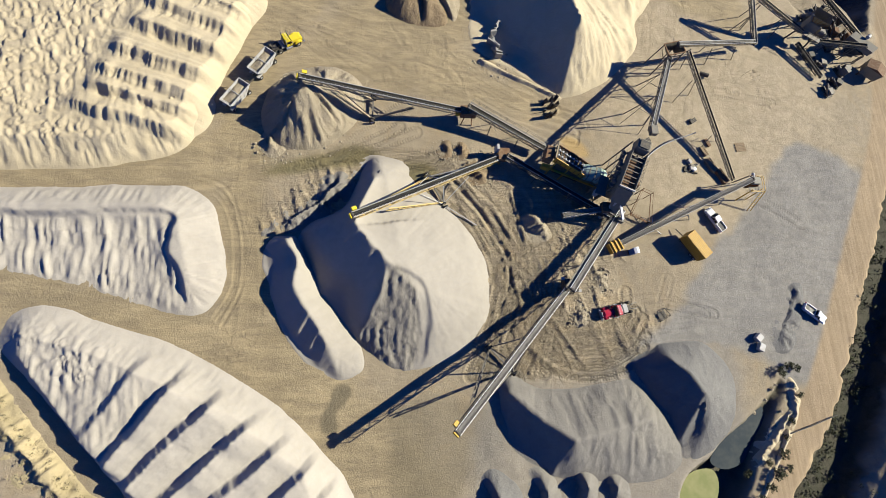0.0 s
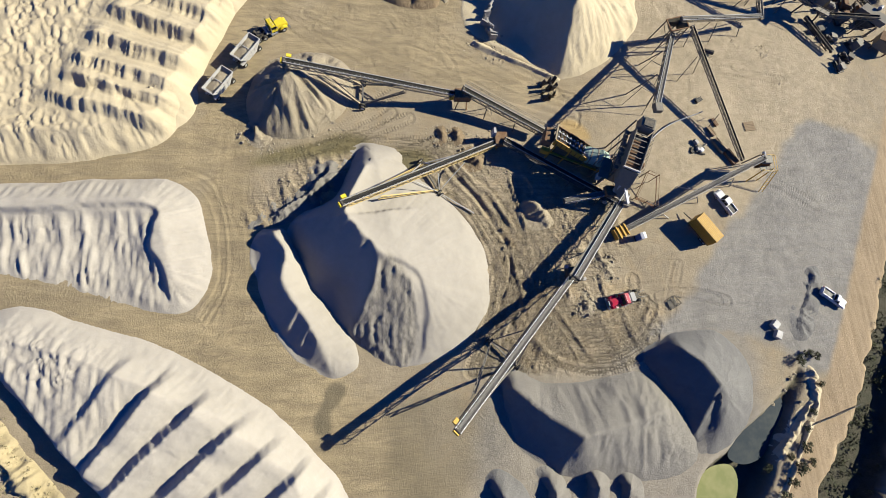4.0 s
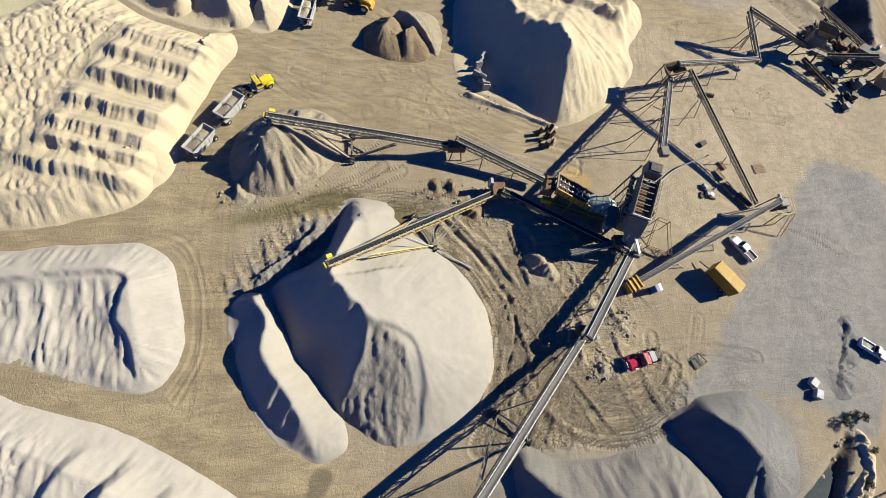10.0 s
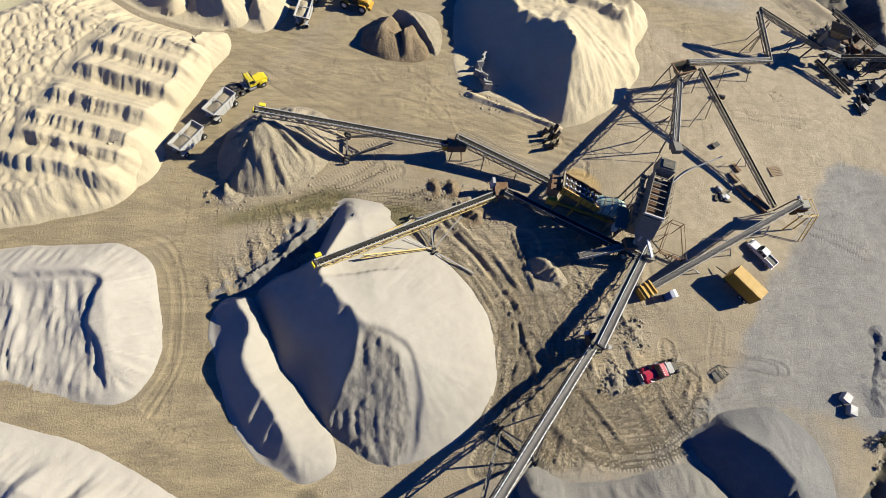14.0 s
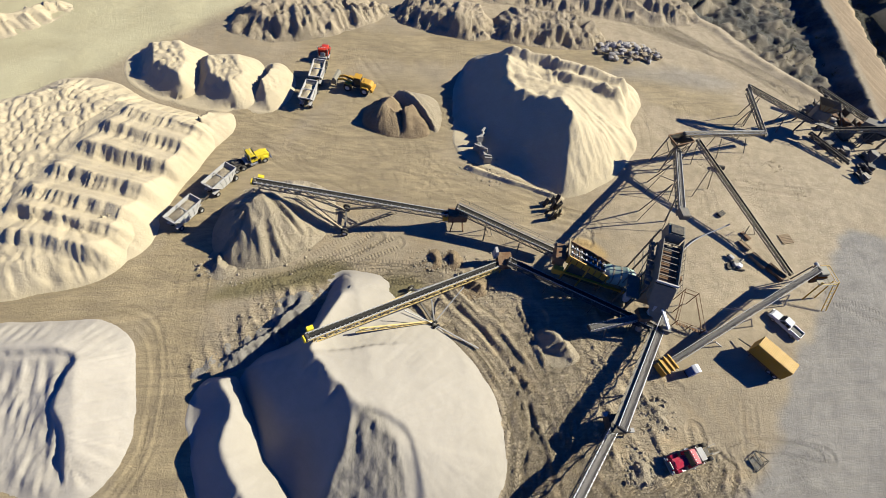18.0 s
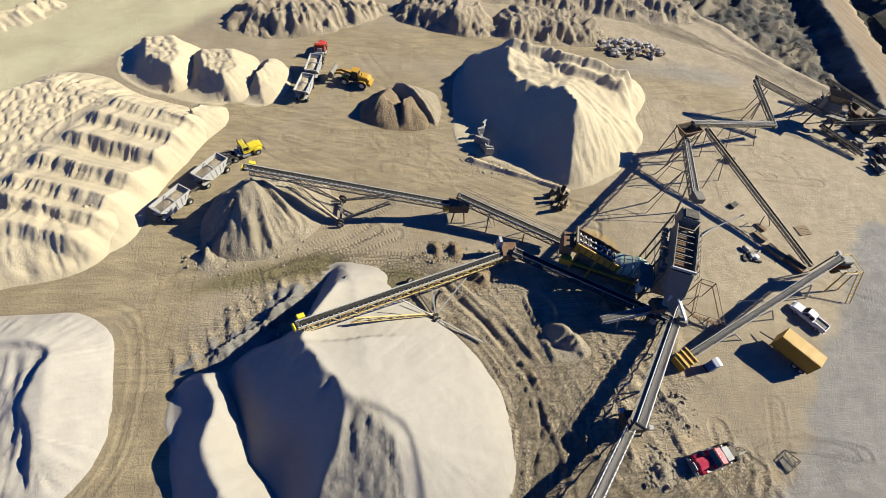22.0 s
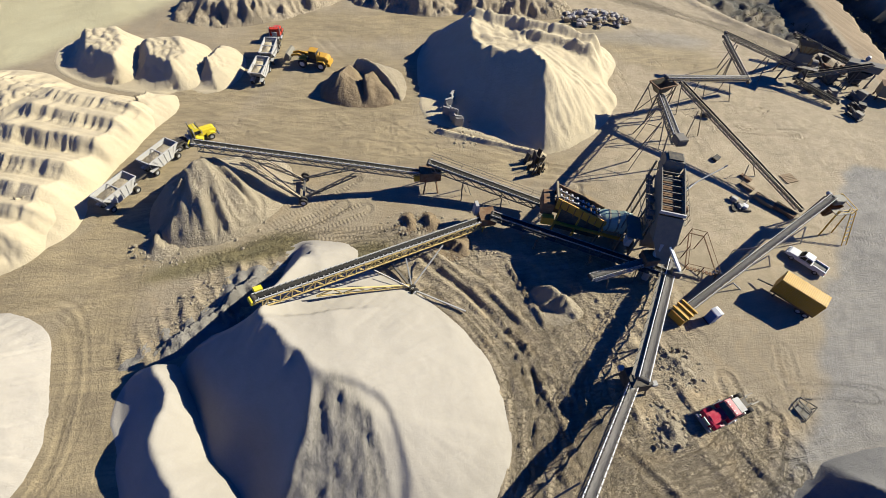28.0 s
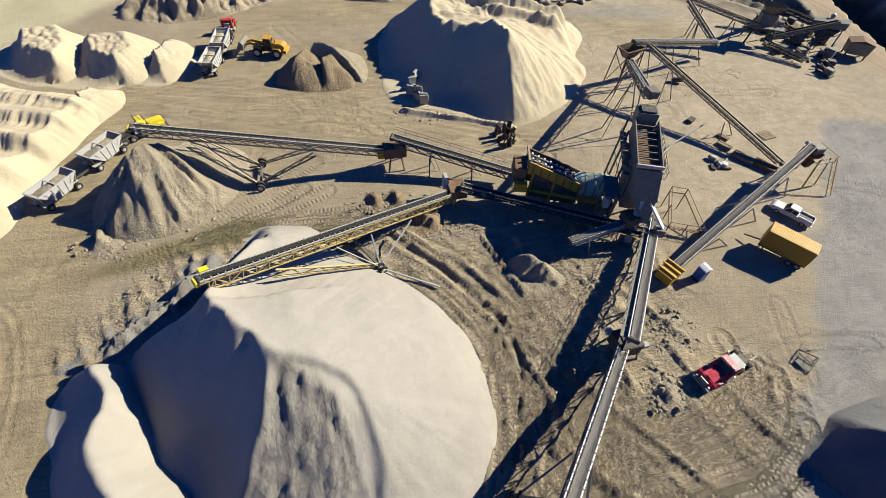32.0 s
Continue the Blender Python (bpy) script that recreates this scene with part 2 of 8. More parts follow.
def inside(x, y, poly):
    r = np.zeros(x.shape, bool)
    n = len(poly)
    for k in range(n):
        (x0, y0), (x1, y1) = poly[k][:2], poly[(k + 1) % n][:2]
        if y0 == y1:
            continue
        r ^= ((y0 > y) != (y1 > y)) & (x < (x1 - x0) * (y - y0) / (y1 - y0) + x0)
    return r


def signed(x, y, poly):
    d, along, _ = line_distance(x, y, poly, True)
    return np.where(inside(x, y, poly), d, -d), along


def soft(d, w):
    s = np.clip(d / w * 0.5 + 0.5, 0, 1)
    return s * s * (3 - 2 * s)


def grid_mesh(name, xs, ys, z, keep, mat, attrs=(), zone=None, which=0):
    ny, nx = z.shape
    X, Y = np.meshgrid(xs, ys)
    ids = np.arange(nx * ny).reshape(ny, nx)
    q = np.stack([ids[:-1, :-1], ids[:-1, 1:], ids[1:, 1:], ids[1:, :-1]], -1).reshape(-1, 4)
    k = keep.ravel()
    on = k[q].any(1)
    if zone is not None:
        on &= zone[:-1, :-1].ravel() == which
    q = q[on]
    used = np.unique(q)
    back = np.zeros(nx * ny, int)
    back[used] = np.arange(len(used))
    q = back[q]
    co = np.stack([X.ravel(), Y.ravel(), z.ravel()], 1)[used]
    me = bpy.data.meshes.new(name)
    me.vertices.add(len(co))
    me.vertices.foreach_set("co", co.ravel())
    me.loops.add(q.size)
    me.loops.foreach_set("vertex_index", q.ravel().astype(np.int32))
    me.polygons.add(len(q))
    me.polygons.foreach_set("loop_start", np.arange(0, q.size, 4, dtype=np.int32))
    me.polygons.foreach_set("use_smooth", np.ones(len(q), bool))
    me.update(calc_edges=True)
    for nm, val in attrs:
        a = me.attributes.new(nm, "FLOAT", "POINT")
        a.data.foreach_set("value", val.ravel()[used].astype(np.float32))
    if zone is not None:
        gy_, gx_ = np.gradient(z, ys[1] - ys[0], xs[1] - xs[0])
        n = np.stack([-gx_.ravel(), -gy_.ravel(), np.ones(z.size)], 1)[used]
        me.normals_split_custom_set_from_vertices(n / np.linalg.norm(n, axis=1)[:, None])
    me.materials.append(mat)
    return me


GREY_LOT = smooth([(90, 24), (104, 18), (110, 6), (104, -8), (95, -22), (87, -32), (76, -31), (66, -24), (51, -23), (42, -22.4), (48, -18), (53.5, -12), (59.5, -4.8), (67, 2), (76, 11), (83, 19.6)])
DITCH = [(58, -80), (77, -57), (84.3, -49), (91.6, -38.6), (98, -27.5), (103.4, -18), (112, -3), (119.6, 10), (127, 25), (134, 48), (143, 75), (152, 105), (162, 140), (186, 220)]
HAUL = [(-140, 10.5), (-78, 10.5), (-52, 12.0), (-42, 14), (-36, 22), (-36, 36), (-30, 50), (-22, 62), (-14, 76), (10, 79), (40, 79), (64, 66), (75, 60)]
LANE = [(-140, -6), (-78, -9.5), (-58, -13.5), (-46, -17), (-36, -20), (-35, -8), (-36, 6), (-36, 20)]
SOUTH = [(-36, -20), (-24, -30), (-12, -42), (-4, -60), (0, -90)]
MUD = smooth([(-31, 12), (-18, 14), (-8, 16), (0, 15), (2, 12), (-5, 11), (-12, 18.5), (-20, 17.5), (-30, 15)])


CHURN = [(smooth([(5, 19), (14, 14), (26, 16), (38, 6), (41, -4), (36, -10), (44, -20), (36, -27), (22, -27), (12, -22), (12, -8), (8, 0), (2, 8)]), 4.0),
         (smooth([(-34, 0), (-30, 8), (-22, 14), (-14, 14), (-13, 8), (-20, 3), (-28, 2)]), 2.5)]
PIT_WEST = [(70, 140), (76, 118), (80, 106), (91, 94.5), (97, 82), (102, 75), (107.5, 68.4), (113, 62), (116, 56)]
PIT_EAST = [(146, 150), (134.5, 112), (131, 98), (125.4, 80), (120.4, 64), (117, 56)]
HOLLOW = smooth([(45.6, -57), (46.4, -50.6), (49.6, -46.4), (54, -44.2), (58.4, -40.6), (65, -36.6), (70, -32.6), (72.6, -30), (74, -32.4), (70.8, -37), (67.2, -42), (64.4, -46.8), (60.8, -52.4), (55, -56)], 5)
DARKBANK = np.array(PIT_WEST + PIT_EAST[::-1], float)


def churn(x, y):
    m = np.zeros(x.shape)
    for poly, w in CHURN:
        d, _ = signed(x, y, poly)
        m = np.maximum(m, soft(d + (fbm(x / 5, y / 5, 3, 95) - 0.5) * 6, w))
    return m


def side_of(x, y, d):
    """Distance east of the ditch; large on its west side."""
    pts = np.array(DITCH)
    cx = np.interp(y, pts[:, 1], pts[:, 0])
    return np.where(x > cx, d, 99.0)


def ground_height(x, y):
    z = (fbm(x / 14, y / 14, 3, 3) - 0.5) * 0.6 + (fbm(x / 3.4, y / 3.4, 2, 9) - 0.5) * 0.16
    dd, _, _ = line_distance(x, y, smooth(DITCH, 4, False), False)
    z = z - 5.0 * (1 - soft(dd - np.interp(y, (-10, 25), (5.5, 7.2)) + (fbm(x / 2.5, y / 2.5, 3, 40) - 0.5) * 2.4, 1.8))
    z = z + 4.5 * np.clip(1 - np.abs(side_of(x, y, dd) - 13) / 5.5, 0, 1) * (0.75 + 0.5 * fbm(x / 7, y / 7, 3, 43))
    # arcs worn by wheels round the long conveyor
    r = np.hypot(x - 31, y + 12) + 1.2 * (fbm(x / 6, y / 6, 2, 12) - 0.5)
    ring = soft(r - 8, 3) * (1 - soft(r - 18, 2.5)) * soft(-15 - y, 5)
    z = z + ring * (0.1 * np.abs(np.sin(r * 1.9)) - 0.05) * (0.2 + fbm(x / 3, y / 3, 2, 31))
    # pushed-up seams on the churned floor under and between the conveyors
    rough = churn(x, y)
    u, v = x * 0.34 - y * 0.94, x * 0.94 + y * 0.34
    for k, (a, b, top) in enumerate(((15, 3.4, 0.55), (13, 2.2, 0.34), (2.4, 2.0, 0.16))):
        seam = np.clip(1 - np.abs(fbm(u / a, v / b, 2, 77 + k) - 0.5) * 11, 0, 1)
        z = z + rough * top * seam * np.clip(1.7 * fbm(x / 5, y / 5, 2, 21 + k) - 0.3, 0, 1)
    track = soft(15 - np.hypot((x + 0) / 2.6, y - 40), 10)
    wob = y + 0.22 * x + 5 * fbm(x / 16, y / 16, 2, 61)
    z = z + track * 0.10 * np.abs(np.sin(wob * 1.5)) * fbm(x / 5, y / 5, 2, 22)
    # broken ground beyond the yard
    dw, aw, _ = line_distance(x, y, np.array(PIT_WEST, float), False)
    de, _, _ = line_distance(x, y, np.array(PIT_EAST, float), False)
    ribs = np.abs(2 * vnoise(aw / 2.2 + 1.5 * fbm(x / 6, y / 6, 2, 87), dw * 0.06, 88) - 1)
    drop = np.minimum(5.0 * np.clip(dw / 6, 0, 1) + 2.5 * np.clip((dw - 8) / 9, 0, 1), 4.2 * np.clip(de / 4, 0, 1))
    drop = drop - 4.5 * np.clip(dw / 5, 0, 1) * np.clip(de / 8 - 0.6, 0, 1) * (ribs - 0.4) * fbm(x / 8, y / 8, 3, 89)
    drop = drop - (fbm(x / 2.6, y / 2.6, 4, 90, 0.6) - 0.5) * 3.2 * np.clip(dw / 4, 0, 1)
    z = z - np.where(inside(x, y, DARKBANK), drop, -1.1 * np.clip(1 - np.abs(dw - 2.5) / 2, 0, 1) * fbm(x / 3, y / 3, 3, 86))
    hd, ha = signed(x, y, HOLLOW)
    wet = np.clip((hd + 0.5 * (fbm(x / 2, y / 2, 3, 93) - 0.5)) / 2.6, 0, 1)
    z = z - 3.6 * wet * (1 - 0.55 * np.clip((y + 38) / 7, 0, 1)) + 1.2 * wet * np.clip((y + 42) / 6, 0, 1) * (fbm(x / 1.6, y / 1.6, 3, 94) - 0.5)
    far = np.hypot(x - 10, y - 20)
    z = z + soft(far - 190, 80) * (fbm(x / 70, y / 70, 4, 51) - 0.45) * 14
    return z


def axis(lo, hi, step, reach):
    core = np.arange(lo, hi + step * 0.5, step)
    out = np.geomspace(step * 1.5, reach, 26).cumsum()
    return np.concatenate([lo - out[::-1], core, hi + out])


gx = np.concatenate([axis(-100, -42, 0.8, 420)[:-26], np.arange(-41.5, 76, 0.29), axis(76.5, 140, 0.7, 420)[26:]])
gy = np.concatenate([axis(-62, -32, 0.7, 420)[:-26], np.arange(-31.5, 62, 0.29), axis(62.5, 150, 0.75, 420)[26:]])
GX, GY = np.meshgrid(gx, gy)
GZ = ground_height(GX, GY)
# wheel tracks pressed into the floor
sunk, lips = np.zeros(GX.shape), np.zeros(GX.shape)
rut, off, lug = np.zeros(GX.shape), np.full(GX.shape, 2.0), np.zeros(GX.shape)
trk = random.Random(11)


def press(line, gauge, deep, width=0.36, lugs=1.0):
    lo, hi = line.min(0) - 4, line.max(0) + 4
    i0, i1 = np.searchsorted(gx, (lo[0], hi[0]))
    j0, j1 = np.searchsorted(gy, (lo[1], hi[1]))
    X, Y = GX[j0:j1, i0:i1], GY[j0:j1, i0:i1]
    if X.size == 0:
        return
    d, a, _ = line_distance(X, Y, line, False)
    fade = 0.35 + 0.65 * vnoise(a / 4, a * 0, 5) if gauge else 0.8 + 0.2 * vnoise(a / 4, a * 0, 5)
    e = np.abs(d - gauge)
    g = np.clip(1 - e / width, 0, 1) * fade
    lip = np.clip(1 - np.abs(e - width * 1.5) / (width * 0.7), 0, 1) * fade
    sunk[j0:j1, i0:i1] = np.maximum(sunk[j0:j1, i0:i1], deep * g)
    lips[j0:j1, i0:i1] = np.maximum(lips[j0:j1, i0:i1], 0.55 * deep * lip)
    near = (e < off[j0:j1, i0:i1]) & (e < 1.2)
    off[j0:j1, i0:i1] = np.where(near, e, off[j0:j1, i0:i1])
    lug[j0:j1, i0:i1] = np.where(near, a, lug[j0:j1, i0:i1])
    rut[j0:j1, i0:i1] = np.where(near, np.clip(1.3 - e / 0.9, 0, 1) * fade * min(1, deep / 0.2) * lugs, rut[j0:j1, i0:i1])


def wander(x, y, ang, length, bend):
    pts = [(x, y)]
    for _ in range(int(length / 2.5)):
        ang += bend + trk.gauss(0, 0.06)
        x, y = x + math.cos(ang) * 2.5, y + math.sin(ang) * 2.5
        pts.append((x, y))
    return np.array(pts)


for k in range(24):  # turns round the long conveyor
    r0, a0 = trk.uniform(6.5, 17.5), trk.uniform(3.3, 4.2)
    a1 = a0 + trk.uniform(0.9, 2.2)
    press(np.array([(31 + r0 * math.cos(a) + trk.gauss(0, 0.1), -11.5 + r0 * 0.95 * math.sin(a)) for a in np.linspace(a0, a1, 16)]), 1.0, trk.uniform(0.14, 0.3), 0.42)
for k in range(30):  # loader tracks on the floor north of the plant
    press(wander(trk.uniform(-28, 14), trk.uniform(30, 54), trk.choice((0, 3.14)) - 0.25 + trk.gauss(0, 0.3), trk.uniform(12, 30), trk.gauss(0, 0.06)), 1.1, trk.uniform(0.06, 0.15), 0.45, 0.15)
for k in range(12):  # turning arcs in front of the earth heaps
    cx, cy, r0, a0 = trk.uniform(-8, 12), trk.uniform(34, 46), trk.uniform(4, 9), trk.uniform(0, 6.28)
    press(np.array([(cx + r0 * math.cos(a), cy + r0 * math.sin(a)) for a in np.linspace(a0, a0 + trk.uniform(0.9, 1.8), 14)]), 1.0, trk.uniform(0.1, 0.2), 0.4, 0.1)
for k in range(9):  # straight passes along the kerb
    press(np.array([(8 + 0.3 * k, 40.6 - 1.3 * k), (18, 35.2 - 1.2 * k + trk.gauss(0, 0.3)), (31 + trk.gauss(0, 2), 29.4 - 0.9 * k)]), 1.0, trk.uniform(0.1, 0.22), 0.42, 0.1)
FOOT = smooth([(0, 9.6), (3.4, 5.7), (8.4, -0.2), (10.9, -7.2), (10.8, -12.8), (9.1, -18.3), (4.7, -22.5)], 6, False)
for k in range(11):  # loader passes round the pile foot
    o = 1.2 + 0.95 * k + trk.gauss(0, 0.2)
    mid = FOOT.mean(0) - np.array([9, 0])
    out = FOOT - mid
    out = out / np.linalg.norm(out, axis=1)[:, None]
    a, b = sorted((trk.randrange(0, 20), trk.randrange(16, len(FOOT))))
    if b - a > 6:
        press((FOOT + out * o)[a:b], 1.0, trk.uniform(0.16, 0.28), 0.5)
for k in range(22):  # fan of passes between the stockpile and the plant
    x0 = trk.uniform(13, 27)
    press(smooth([(x0 + 2, 4 + trk.gauss(0, 2)), (x0, -6), (x0 - 2.5 + trk.gauss(0, 1), -16), (x0 - 7 + trk.gauss(0, 1.5), -27)], 5, False), 1.0, trk.uniform(0.12, 0.26), 0.5)
for k in range(7):  # short passes up the mound
    press(smooth([(13.5 + 0.9 * k, 5.5), (16 + 0.9 * k, 1.5), (18 + 0.5 * k, -4)], 4, False), 1.0, 0.14, 0.5)
press(smooth([(4.3, 12.2), (8.6, 6.9), (10.4, 4.7), (13.4, -0.7), (15.1, -3.5), (15.6, -8.1), (14.7, -11.4), (13.1, -14.8), (11.5, -19.1)], 6, False), 0.0, 0.6, 0.6, 0.0)  # drain rut
press(smooth([(15.6, -8.1), (14.2, -12), (12.8, -18), (12.2, -24)], 5, False), 0.0, 0.4, 0.5, 0.0)
press(smooth([(19, -1), (20.4, -6), (19.4, -12), (17.4, -18), (16.8, -24)], 5, False), 0.0, 0.22, 0.5, 0.0)
for k, o in enumerate((0.5, 1.1, 2.0)):  # passes round the end of the flat-topped bank
    press(smooth([(-46 + o, 9.6 + o), (-41 + o, 7.2 + o), (-38.4 + o, 2.6), (-37.4 + o, -4), (-37.6 + o, -10), (-40.4 + o, -14.6 - o)], 5, False), 0.0, 0.12, 0.35, 0.0)
for k in range(12):  # wet lane below the cone
    press(wander(trk.uniform(-28, -12), trk.uniform(10, 20), 0.05 + trk.gauss(0, 0.2), trk.uniform(14, 30), trk.gauss(0, 0.02)), 1.0, trk.uniform(0.08, 0.18))
for k in range(5):  # apron beside the red tractor
    press(wander(trk.uniform(34, 48), trk.uniform(-20, -6), trk.gauss(0.3, 0.6), trk.uniform(8, 20), trk.gauss(0, 0.06)), 1.0, trk.uniform(0.08, 0.18), 0.36, 0.35)
for k in range(14):  # pale yard on the east
    press(wander(trk.uniform(50, 95), trk.uniform(8, 50), trk.gauss(1.2, 0.8), trk.uniform(12, 30), trk.gauss(0, 0.05)), 1.0, trk.uniform(0.04, 0.1))
for k in range(9):  # worked road below the spoil terrace
    press(smooth([(50 + k, 108), (60 + k * 0.9, 98), (72 + k * 0.5, 88 + k * 0.3), (90 + k * 0.2, 78 - k * 0.7), (101, 66 - k)], 5, False), 1.2, 0.2 + 0.05 * (k % 3), 0.6)
for k in range(15):  # haul roads
    road = smooth(trk.choice((HAUL, LANE, SOUTH)), 4, False)
    press(road + np.array([trk.gauss(0, 1.8), trk.gauss(0, 1.8)]), 1.0, trk.uniform(0.012, 0.04), 0.5)
GZ += np.where(sunk > 0.3 * lips, -sunk, lips)

d_h, _, _ = line_distance(GX, GY, smooth(HAUL, 4, False), False)
d_l, _, _ = line_distance(GX, GY, smooth(LANE, 4, False), False)
d_s, _, _ = line_distance(GX, GY, smooth(SOUTH, 4, False), False)
edge = (fbm(GX / 4, GY / 4, 4, 70) - 0.5) * 5
haul = np.maximum.reduce([soft(6.5 - d_h + edge, 3), soft(5 - d_l + edge, 2.5), soft(9 - d_s + edge, 5)])
north, _ = signed(GX, GY, smooth([(-30, 36), (-24, 46), (-14, 58), (-4, 68), (10, 62), (12, 50), (8, 43), (16, 37), (28, 31), (40, 32), (45, 36), (34, 28), (22, 27), (8, 29), (-10, 31), (-24, 33)]))
haul = np.maximum(haul, 0.9 * soft(north + edge, 4))
lot, _ = signed(GX, GY, GREY_LOT)
lot = soft(lot + edge * 0.6, 1.3)
yard, _ = signed(GX, GY, smooth([(10, -28), (30, -28), (44, -20), (58, -20), (64, -28), (63, -40), (60, -50), (50, -58), (6, -60), (6, -44)]))
grey, _ = signed(GX, GY, smooth([(50, 71), (58, 75), (72, 74.5), (84, 70), (76, 66.5), (62, 69)]))
lot = np.maximum(lot, 0.55 * soft(grey + edge * 0.6, 2.5))
lot = np.maximum(lot, 0.6 * soft(yard + edge * 0.6, 2.5))
spill, _ = signed(GX, GY, smooth([(28.6, 22.6), (31.6, 23.2), (34.2, 21.4), (35.2, 18.6), (32.6, 18.2), (30, 20)]))
spill = soft(spill + edge * 0.15, 0.7)
mud, _ = signed(GX, GY, MUD)
mud = soft(mud + edge * 0.35, 1.2)
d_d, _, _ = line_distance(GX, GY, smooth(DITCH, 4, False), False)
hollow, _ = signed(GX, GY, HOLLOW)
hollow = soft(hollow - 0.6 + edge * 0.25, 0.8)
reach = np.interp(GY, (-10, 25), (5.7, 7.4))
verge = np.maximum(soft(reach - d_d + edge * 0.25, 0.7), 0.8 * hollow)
west = 1 - soft(GX - np.interp(GY, [p[1] for p in DITCH], [p[0] for p in DITCH]), 2)
track = soft(4.3 - np.abs(d_d - reach - 4.3) + edge * 0.12, 0.6) * west
churned = churn(GX, GY)
damp, _ = signed(GX, GY, smooth([(-17.2, -27.6), (-15.6, -28.6), (-16.8, -31), (-18.2, -32.4), (-18, -35.4), (-20.4, -35.8), (-21, -33), (-19.4, -30.6), (-18.8, -28.4)]))
damp = soft(damp + edge * 0.1, 0.5)
seep, _ = signed(GX, GY, smooth([(-7, -32), (4, -30.6), (11.5, -33), (11, -42), (6, -45), (0, -52), (-9, -47)]))
damp = np.maximum(damp, 0.62 * soft(seep + edge * 0.6, 2.0))
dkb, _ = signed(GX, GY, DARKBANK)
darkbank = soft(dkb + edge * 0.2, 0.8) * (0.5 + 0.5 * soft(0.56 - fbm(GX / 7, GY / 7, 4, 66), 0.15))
pale = soft(GX - 42 + 0.35 * (GY - 20) + edge * 1.5, 8) * soft(GY - 2 + edge, 8) * (1 - soft(GX - 104, 6))
olive = soft(-(GX * 0.72 + 0.69 * (100 - GY)) - 22 + edge * 0.7, 2.5) * soft(GY - 40, 10)

EARTHFLOOR, t, b = material("trodden_quarry_floor", 0.95)
broad = ramp(t, noise_node(t, 0.035, 5, 0.6, "pos", None, 1.5), 0.38, 0.62)
mid = ramp(t, noise_node(t, 0.22, 6, 0.62, "pos", None, 2.0), 0.40, 0.64)
ochre = ramp(t, noise_node(t, 0.09, 5, 0.6, "pos", None, 2.5), 0.50, 0.66)
worn = ramp(t, noise_node(t, 0.4, 5, 0.6, "pos", (0.3, 1.5, 1, 14), 2.2), 0.44, 0.66)
drag = ramp(t, noise_node(t, 0.5, 5, 0.6, "pos", (0.2, 2.6, 1, -62), 1.2), 0.44, 0.64)
small = ramp(t, noise_node(t, 4.0, 5, 0.7), 0.38, 0.64)
clod = ramp(t, noise_node(t, 0.9, 5, 0.7, "pos", None, 1.0), 0.42, 0.64)
lines = maths(t, "ABSOLUTE", maths(t, "SUBTRACT", noise_node(t, 0.14, 3, 0.5, "pos", (0.45, 1.3, 1, 20), 2.0), 0.5), 0.0)
lines = ramp(t, lines, 0.016, 0.003)
arcs = maths(t, "ABSOLUTE", maths(t, "SUBTRACT", noise_node(t, 0.4, 4, 0.55, "pos", (0.4, 1.8, 1, -65), 1.6), 0.5), 0.0)
arcs = maths(t, "MULTIPLY", ramp(t, arcs, 0.04, 0.008), attr(t, "churn"))
c = mix(t, broad, (0.253, 0.207, 0.142), (0.214, 0.175, 0.118))
c = mix(t, maths(t, "MULTIPLY", mid, 0.5), c, (0.173, 0.141, 0.096))
c = mix(t, maths(t, "MULTIPLY", ochre, 0.45), c, (0.259, 0.192, 0.110))
c = mix(t, maths(t, "MULTIPLY", worn, 0.3), c, (0.160, 0.131, 0.090))
smear = ramp(t, noise_node(t, 0.16, 5, 0.6, "pos", (0.6, 1.5, 1, 35), 2.8), 0.47, 0.66)
pale_c = mix(t, mid, (0.308, 0.253, 0.173), (0.254, 0.206, 0.136))
pale_c = mix(t, maths(t, "MULTIPLY", smear, 0.55), pale_c, (0.188, 0.150, 0.098))
c = mix(t, maths(t, "MULTIPLY", attr(t, "pale"), 0.8), c, pale_c)
floor_c = mix(t, mid, (0.304, 0.247, 0.166), (0.232, 0.190, 0.132))
floor_c = mix(t, maths(t, "MULTIPLY", drag, 0.75), floor_c, (0.160, 0.130, 0.090))
floor_c = mix(t, maths(t, "MULTIPLY", ochre, 0.65), floor_c, (0.300, 0.226, 0.136))
stain = ramp(t, noise_node(t, 0.11, 6, 0.66, "pos", (1.0, 0.55, 1, 25), 2.4), 0.50, 0.60)
floor_c = mix(t, maths(t, "MULTIPLY", stain, 0.26), floor_c, (0.118, 0.095, 0.062))
c = mix(t, maths(t, "MULTIPLY", attr(t, "churn"), 0.85), c, floor_c)
c = mix(t, maths(t, "MULTIPLY", stain, 0.12), c, (0.120, 0.098, 0.066))
c = mix(t, maths(t, "MULTIPLY", arcs, 0.22), c, (0.080, 0.064, 0.044))
wheel = ramp(t, noise_node(t, 0.12, 5, 0.6, "pos", (0.5, 1.6, 1, 14), 1.5), 0.38, 0.62)
haul_c = mix(t, wheel, (0.262, 0.206, 0.118), (0.186, 0.146, 0.084))
haul_c = mix(t, maths(t, "MULTIPLY", worn, 0.7), haul_c, (0.132, 0.104, 0.065))
c = mix(t, maths(t, "MULTIPLY", attr(t, "haul"), 0.85), c, haul_c)
c = mix(t, maths(t, "MULTIPLY", lines, 0.12), c, (0.104, 0.084, 0.056))
